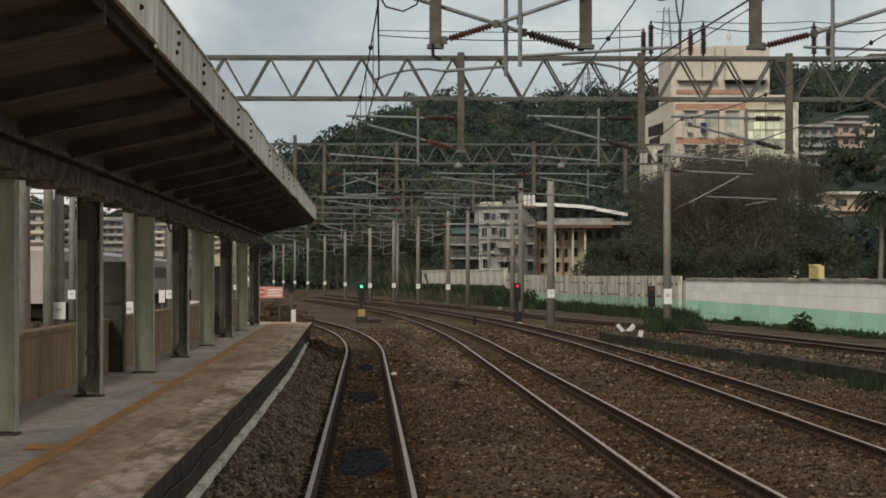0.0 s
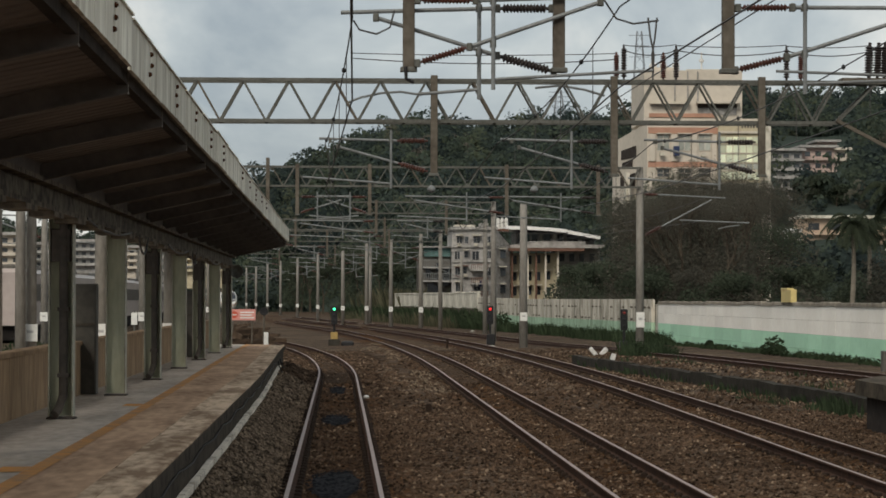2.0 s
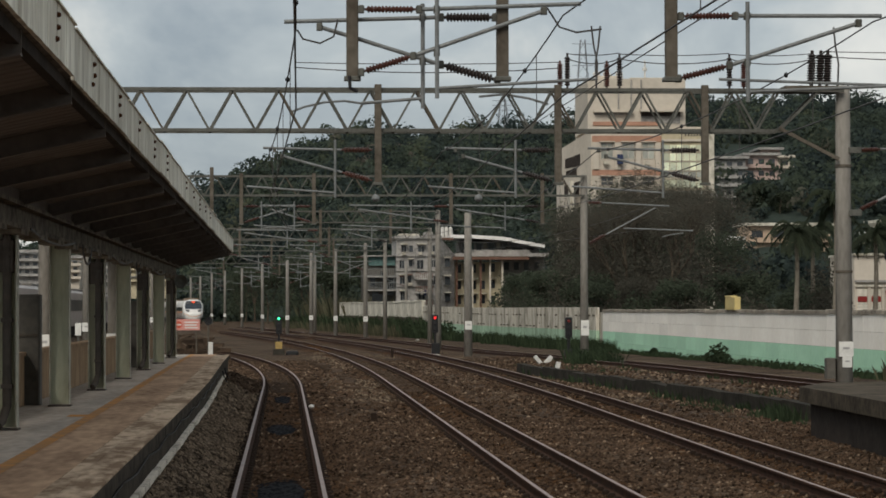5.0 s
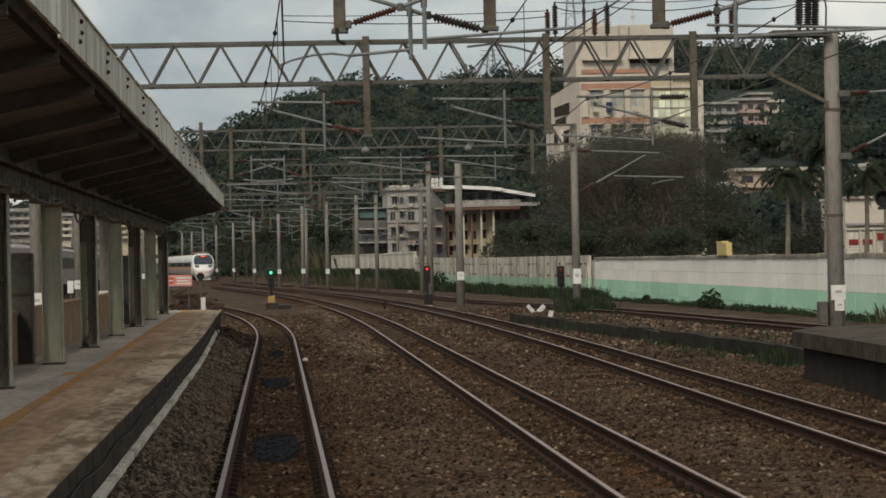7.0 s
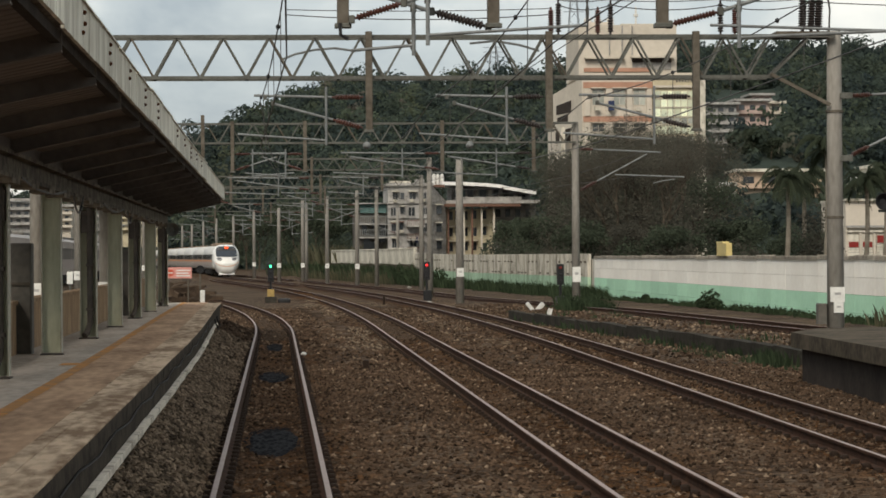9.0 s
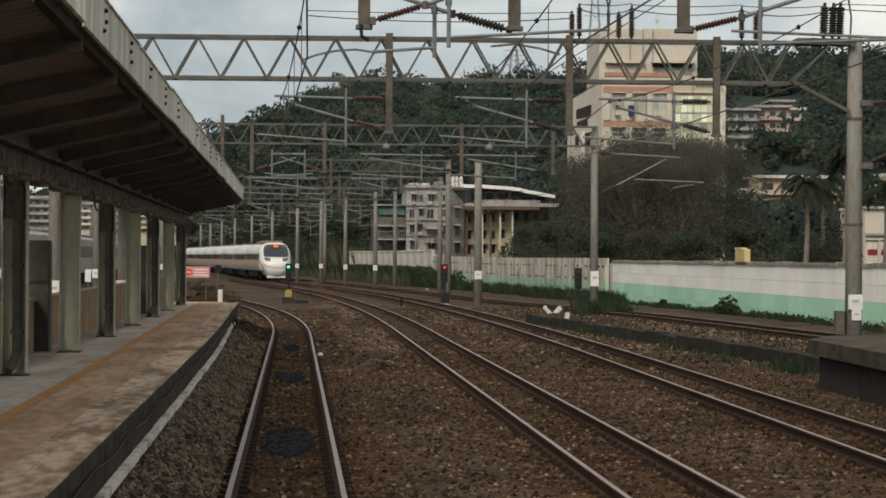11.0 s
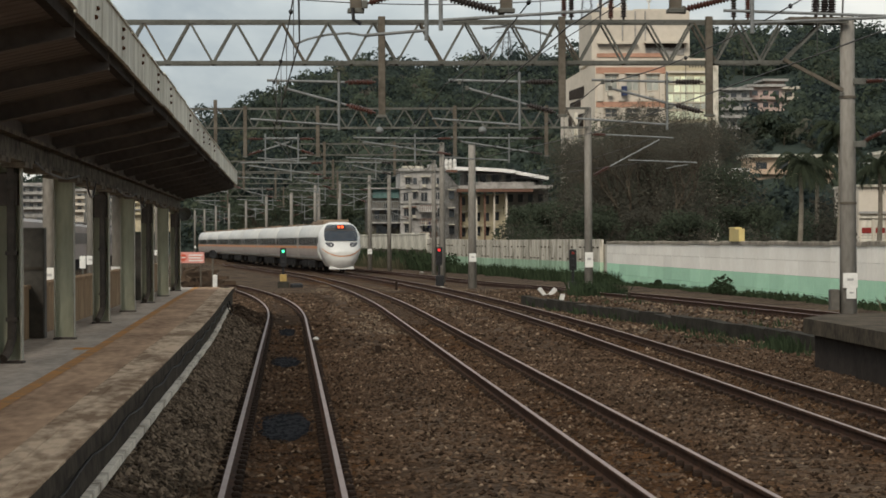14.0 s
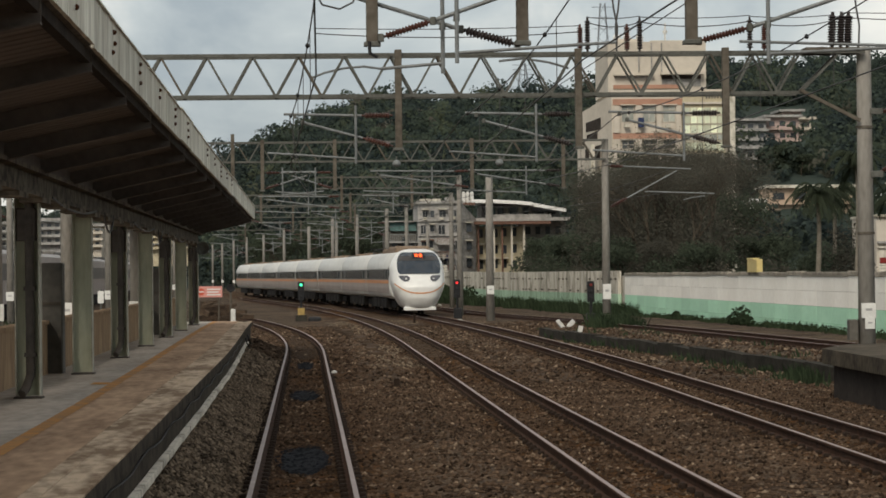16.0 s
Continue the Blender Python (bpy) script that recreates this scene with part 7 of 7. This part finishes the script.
def build_yard():
    for i in range(7):
        yard_train(-15.5 - 0.35 * i, 118 + 20 * i, "grey parked railcar with a dark window band")
    tr = thing("yard_track", (0, 0, 0), "rusty siding track beyond the platform", "railway track", "yard tracks", "structure")
    for c in (-15.5, -11.5, -8.5):
        for s in (-0.53, 0.53):
            part("rail", Build().sweep(RAIL, lambda y: c + s - 0.0175 * max(y - 118, 0), [40, 118, 200, 300], RAIL_SLOTS), [RAIL_SIDE, RAIL_TOP], tr)
    r = random.Random(5)
    b = Build()
    for k in range(500):
        y = r.uniform(60, 120)
        blades(b, -6.7 - r.uniform(0, 5.0) * y / 80, y, 0.1, 0.3, 10, 0.6, r)
    tagged(part("yard_grass", b, GRASS), "green grass strip in the yard", "grass", kind="stuff")
    for u, y, h, r_ in ((-562, 62, 6.6, 0.12), (-543, 62.5, 6.6, 0.125), (-420, 64, 6.5, 0.16), (-300, 66, 6.5, 0.15), (-348, 120, 7, 0.16), (-275, 140, 7, 0.16), (-250, 170, 7, 0.16), (-232, 200, 7, 0.16), (-520, 118, 7, 0.15), (-215, 210, 7, 0.16)):
        catenary_mast(u * y / 4672, y, h, -1 if y > 100 else 0, "grey concrete catenary mast beyond the platform", r_, u != -562)
    for i, (u0, u1, v0, v1, d, m) in enumerate(((-660, -560, -112, -60, 420, HOUSECREAM), (-560, -500, -95, -55, 430, WHITEPAINT), (-500, -430, -100, -60, 420, HOUSEGREY), (-430, -360, -90, -55, 440, HOUSECREAM), (-360, -280, -85, -50, 450, HOUSEGREY), (-280, -200, -80, -50, 450, HOUSEPALE), (-800, -660, -100, -60, 420, HOUSEGREY))):
        hill_house(u0, u1, v0, v1, d, m, HOUSEGREY, "low town building beyond the railway yard", 3, 5)
    for k in range(6):
        u, y = -610 + 62 * k, 75 + 3 * k
        m = thing("white_panel_post", (u * y / 4672, y, 0), "white board on a short post in the yard", "sign", "yard boards")
        part("board", Build().box(-0.1, 0.1, -0.02, 0.02, 1.35, 1.75, 0, 0.01), PLATE, m)
        part("post", Build().tube((0, 0.04, -0.2), (0, 0.04, 1.8), 0.03), GALV, m)


build_yard()

# ---------------------------------------------------------------- the train
CAR = 20.3
HALF = 1.45


def outline(a):
    """The body's cross-section at angle a round its centre (x, z): flat sides, rounded roof, tucked-in skirt."""
    c, s = math.cos(a), math.sin(a)
    x = HALF * math.copysign(abs(c) ** 0.30, c)
    if s >= 0:
        z = 2.05 + 1.38 * abs(s) ** 0.45
        x *= 1 - 0.12 * smooth(0.35, 1.0, abs(s) ** 0.45)
    else:
        z = 2.05 - 1.25 * abs(s) ** 0.5
    return x, z


def face_norm(x, z):
    zz = (z - 1.98) / (1.57 if z > 1.98 else 1.92)
    w = HALF * (1 - 0.36 * smooth(1.9, 0.0, z)) * (1 - 0.14 * smooth(2.5, 3.5, z))
    return (abs(x / w) ** 4.0 + abs(zz) ** 4.0) ** (1 / 4.0)


def face_y(x, z):
    """How far the nose's skin lies behind its tip at (x, z)."""
    r = min(face_norm(x, z), 1.0)
    lean = 0.62 * max(z - 1.5, 0) + 0.25 * max(z - 2.6, 0) ** 2 + 0.25 * max(0.9 - z, 0)
    return lean + 0.35 * (x / HALF) ** 2 + 1.1 * (1 - math.sqrt(max(1 - r ** 5, 0)))


def face_patch(rows, lift):
    """A strip of the nose: rows of (z, x from, x to), laid proud of the skin."""
    vs, n = [], 13
    for z, x0, x1 in rows:
        for i in range(n):
            x = x0 + (x1 - x0) * i / (n - 1)
            vs.append((x, face_y(x, z) - lift, z))
    fs = [(j * n + i, j * n + i + 1, (j + 1) * n + i + 1, (j + 1) * n + i) for j in range(len(rows) - 1) for i in range(n - 1)]
    return Build().add(vs, fs)


def side_strip(s, z0, z1, y0, y1, lift):
    b = Build()
    if s:
        for k in range(3):
            za, zb = z0 + (z1 - z0) * k / 3, z0 + (z1 - z0) * (k + 1) / 3
            xa, xb = side_x(za) + lift, side_x(zb) + lift
            b.add([(s * xa, y0, za), (s * xa, y1, za), (s * xb, y1, zb), (s * xb, y0, zb)], [(0, 1, 2, 3)])
    return b


def side_x(z):
    best = HALF
    for i in range(200):
        a = -math.pi / 2 + math.pi * i / 199
        x, zz = outline(a)
        if zz >= z:
            return x
    return best


def body_mesh(y0, y1, name="body"):
    n = 40
    b = Build()
    ring = [outline(2 * math.pi * i / n) for i in range(n)]
    ys = [y0, y0 + 0.08, y1 - 0.08, y1]
    for k, y in enumerate(ys):
        f = 0.965 if k in (0, 3) else 1
        b.v += [(x * f, y, 2.05 + (z - 2.05) * f) for x, z in ring]
    for j in range(3):
        for i in range(n):
            b.f.append((j * n + i, j * n + (i + 1) % n, (j + 1) * n + (i + 1) % n, (j + 1) * n + i))
            b.m.append(0)
    b.f += [tuple(range(n)), tuple(3 * n + i for i in range(n))]
    b.m += [0, 0]
    return b


def dress_car(car, y0, y1, lead):
    for s in (-1, 1):
        part("window_band", side_strip(s, 1.90, 2.50, y0 - (0.0 if lead else 0.04), y1 + 0.04, 0.008), TRAINBAND, car, "smoked window band")
        part("orange_stripe", side_strip(s, 1.69, 1.87, y0 - 0.04, y1 + 0.04, 0.010), TRAINORANGE, car)
        part("lower_panel", side_strip(s, 0.95, 1.68, y0 - 0.04, y1 + 0.04, 0.006), TRAINGREY, car)
        for d in (y0 + 1.0, y1 - 1.9):
            part("door", side_strip(s, 0.96, 1.67, d, d + 0.85, 0.012), TRAINGREY, car, "pale side door")
            part("door_window", side_strip(s, 1.98, 2.42, d + 0.1, d + 0.75, 0.02), TRAINGLASS, car)
        yy = y0 + 2.6
        while yy < y1 - 3.4:
            part("side_window", side_strip(s, 1.97, 2.43, yy, yy + 1.62, 0.016), SMOKEDPANE, car)
            yy += 1.75
    for i, (a, w) in enumerate(((y0 + 4.6, 1.5), (y0 + 6.6, 2.2), (y0 + 9.3, 1.8), (y0 + 11.6, 2.4), (y0 + 14.4, 0.9))):
        part("equipment_box", Build().box(-1.22, 1.22, a, a + w, 0.32, 0.86, 0, 0.04), UNDER, car)
    for c in (y0 + 2.7, y1 - 2.9):
        bg = part("bogie", Build().box(-0.95, 0.95, c - 1.45, c + 1.45, 0.38, 0.72, 0, 0.05), UNDER, car)
        for wy in (c - 1.05, c + 1.05):
            for s in (-1, 1):
                part("wheel", Build().lathe((s * 0.47, wy, 0.43), (s, 0, 0), [(0, 0.43), (0.03, 0.45), (0.03, 0.43), (0.13, 0.43), (0.13, 0.3), (0.1, 0.12), (0.16, 0.1)], 20), UNDER, bg)
    part("roof_unit", Build().box(-0.85, 0.85, y0 + 5, y0 + 8.5, 3.38, 3.55, 0, 0.08), ROOFGEAR, car, "brown roof unit")
    part("roof_unit", Build().box(-0.85, 0.85, y1 - 8, y1 - 4.5, 3.38, 3.55, 0, 0.08), ROOFGEAR, car, "brown roof unit")
    for q in range(7):
        yq = y0 + 1.2 + q * (y1 - y0 - 2.4) / 6
        part("roof_vent", Build().box(-0.5, -0.15, yq, yq + 0.7, 3.38, 3.52, 0, 0.05), CABINET, car, "dark roof vent")
    for d in (y0 + 0.02, y1 - 0.10):
        for s in (-1, 1):
            part("end_trim", side_strip(s, 0.97, 1.66, d, d + 0.08, 0.018), TRAINWHITE, car)


def lead_car():
    car = thing("train_car", (0, 0, 0), "white driving car with rounded nose and orange stripe", "train car", "train cars")
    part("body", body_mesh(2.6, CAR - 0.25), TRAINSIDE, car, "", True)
    # nose skin from the tip back to the body
    b, n, m = Build(), 72, 34
    tip = (0.0, 1.9)
    for j in range(m + 1):
        f = (j / m) ** 0.75
        for i in range(n):
            a = 2 * math.pi * i / n
            dx, dz = math.cos(a), math.sin(a)
            lo, hi = 0.0, 3.0
            for _ in range(22):
                mid = (lo + hi) / 2
                if face_norm(tip[0] + dx * mid, tip[1] + dz * mid) < 1:
                    lo = mid
                else:
                    hi = mid
            x, z = tip[0] + dx * lo * f, tip[1] + dz * lo * f
            z = max(z, 0.34)
            b.v.append((x, face_y(x, z), z))
    for i in range(n):
        a = 2 * math.pi * i / n
        x, z = b.v[m * n + i][0], b.v[m * n + i][2]
        b.v.append((x, 3.3, 2.05 + (z - 2.05) * 0.93 if z > 2.05 else max(z, 0.45)))
    for j in range(m + 1):
        for i in range(n):
            b.f.append((j * n + i, j * n + (i + 1) % n, (j + 1) * n + (i + 1) % n, (j + 1) * n + i))
            b.m.append(0)
    part("nose", b, TRAINWHITE, car, "rounded white nose", True)
    part("windscreen", face_patch([(2.22, -1.06, 1.06), (2.30, -1.13, 1.13), (2.50, -1.17, 1.17), (2.75, -1.17, 1.17), (2.98, -1.12, 1.12), (3.16, -1.05, 1.05), (3.29, -0.95, 0.95), (3.37, -0.80, 0.80)], 0.07), TRAINGLASS, car, "dark raked windscreen", True)
    part("sun_blind", face_patch([(2.92, -1.08, 1.08), (3.05, -1.04, 1.04), (3.18, -0.98, 0.98)], 0.08), TRAINBAND, car)
    part("display_box", face_patch([(3.02, -0.36, 0.36), (3.16, -0.36, 0.36), (3.33, -0.34, 0.34)], 0.09), BLACK, car)
    for x0 in (-0.20, 0.04):
        part("display", face_patch([(3.12, x0, x0 + 0.16), (3.20, x0, x0 + 0.16), (3.28, x0, x0 + 0.16)], 0.10), LED, car, "orange lit destination display")
    for s in (-1, 1):
        part("headlamp", face_patch([(1.80, s * 0.66, s * 0.86), (1.90, s * 0.56, s * 1.00), (2.02, s * 0.54, s * 1.10), (2.12, s * 0.66, s * 1.13)], 0.035), HEADLAMP, car, "dark swept headlamp")
        part("lamp_glow", face_patch([(1.92, s * 0.70, s * 0.77), (1.95, s * 0.70, s * 0.77), (1.98, s * 0.71, s * 0.77)], 0.045), PLATE, car)
    rows = []
    vs = []
    for i in range(41):
        x = -1.34 + 2.68 * i / 40
        z = 1.17 + 0.52 * abs(x / 1.34) ** 2.6
        vs += [(x, face_y(x, z - 0.03) - 0.02, z - 0.03), (x, face_y(x, z + 0.03) - 0.02, z + 0.035)]
    part("nose_stripe", Build().add(vs, [(2 * i, 2 * i + 2, 2 * i + 3, 2 * i + 1) for i in range(40)]), TRAINORANGE, car, "thin orange stripe round the nose")
    part("skirt", Build().box(-0.86, 0.86, 0.42, 0.9, 0.26, 0.44, 0, 0.06), TRAINWHITE, car)
    for s in (-1, 1):
        part("cab_window", side_strip(s, 2.1, 2.6, 2.75, 3.25, 0.02), TRAINGLASS, car)
    dress_car(car, 3.3, CAR - 0.25, True)
    part("roof_box", Build().box(-0.95, 0.95, 4.6, 9.5, 3.36, 3.74, 0, 0.1).box(-0.9, 0.9, 10, 14, 3.36, 3.66, 0, 0.1), ROOFGEAR, car, "tan roof equipment")
    return car


def trail_car():
    car = thing("train_car", (0, 0, 0), "white passenger car with smoked windows and orange stripe", "train car", "train cars")
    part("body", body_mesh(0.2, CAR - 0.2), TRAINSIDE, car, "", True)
    dress_car(car, 0.25, CAR - 0.25, False)
    part("gangway", Build().box(-0.7, 0.7, -0.25, 0.3, 1.0, 3.3, 0, 0.05), BLACK, car, "black bellows between cars")
    return car


LEAD = lead_car()
CARS = [LEAD, trail_car()]
for i in range(6):
    CARS.append(copy_thing(CARS[1], pose(0, 200 + 20 * i, 0)))


def build_pantograph():
    c = CARS[1]
    part("pantograph", Build().path([(-0.6, 4, 3.42), (-0.5, 5.6, 3.62), (-0.4, 4.2, 3.74), (0.4, 4.2, 3.74), (0.5, 5.6, 3.62), (0.6, 4, 3.42)], 0.04).bar((-0.8, 4.2, 3.77), (0.8, 4.2, 3.77), 0.1, 0.05), BLACK, c, "folded black pantograph")


build_pantograph()

SPEED = 21.1


def nose_y(t):
    return 140.8 + SPEED * (16.0 - t)


def motions():
    """The train rolls along its curving line; each car stands on the line at both its ends."""
    for k, car in enumerate(CARS):
        rows = []
        for i in range(33):
            t = i * 0.5
            y = nose_y(t) + k * CAR
            x0, x1 = line_3(y + 2.7), line_3(y + CAR - 2.9)
            a = math.atan2(x0 - x1, CAR - 5.6)
            rows.append((t, pose(x0 + math.tan(a) * 2.7, y, 0, 0, 0, math.degrees(a))))
        walk(car, rows)


motions()
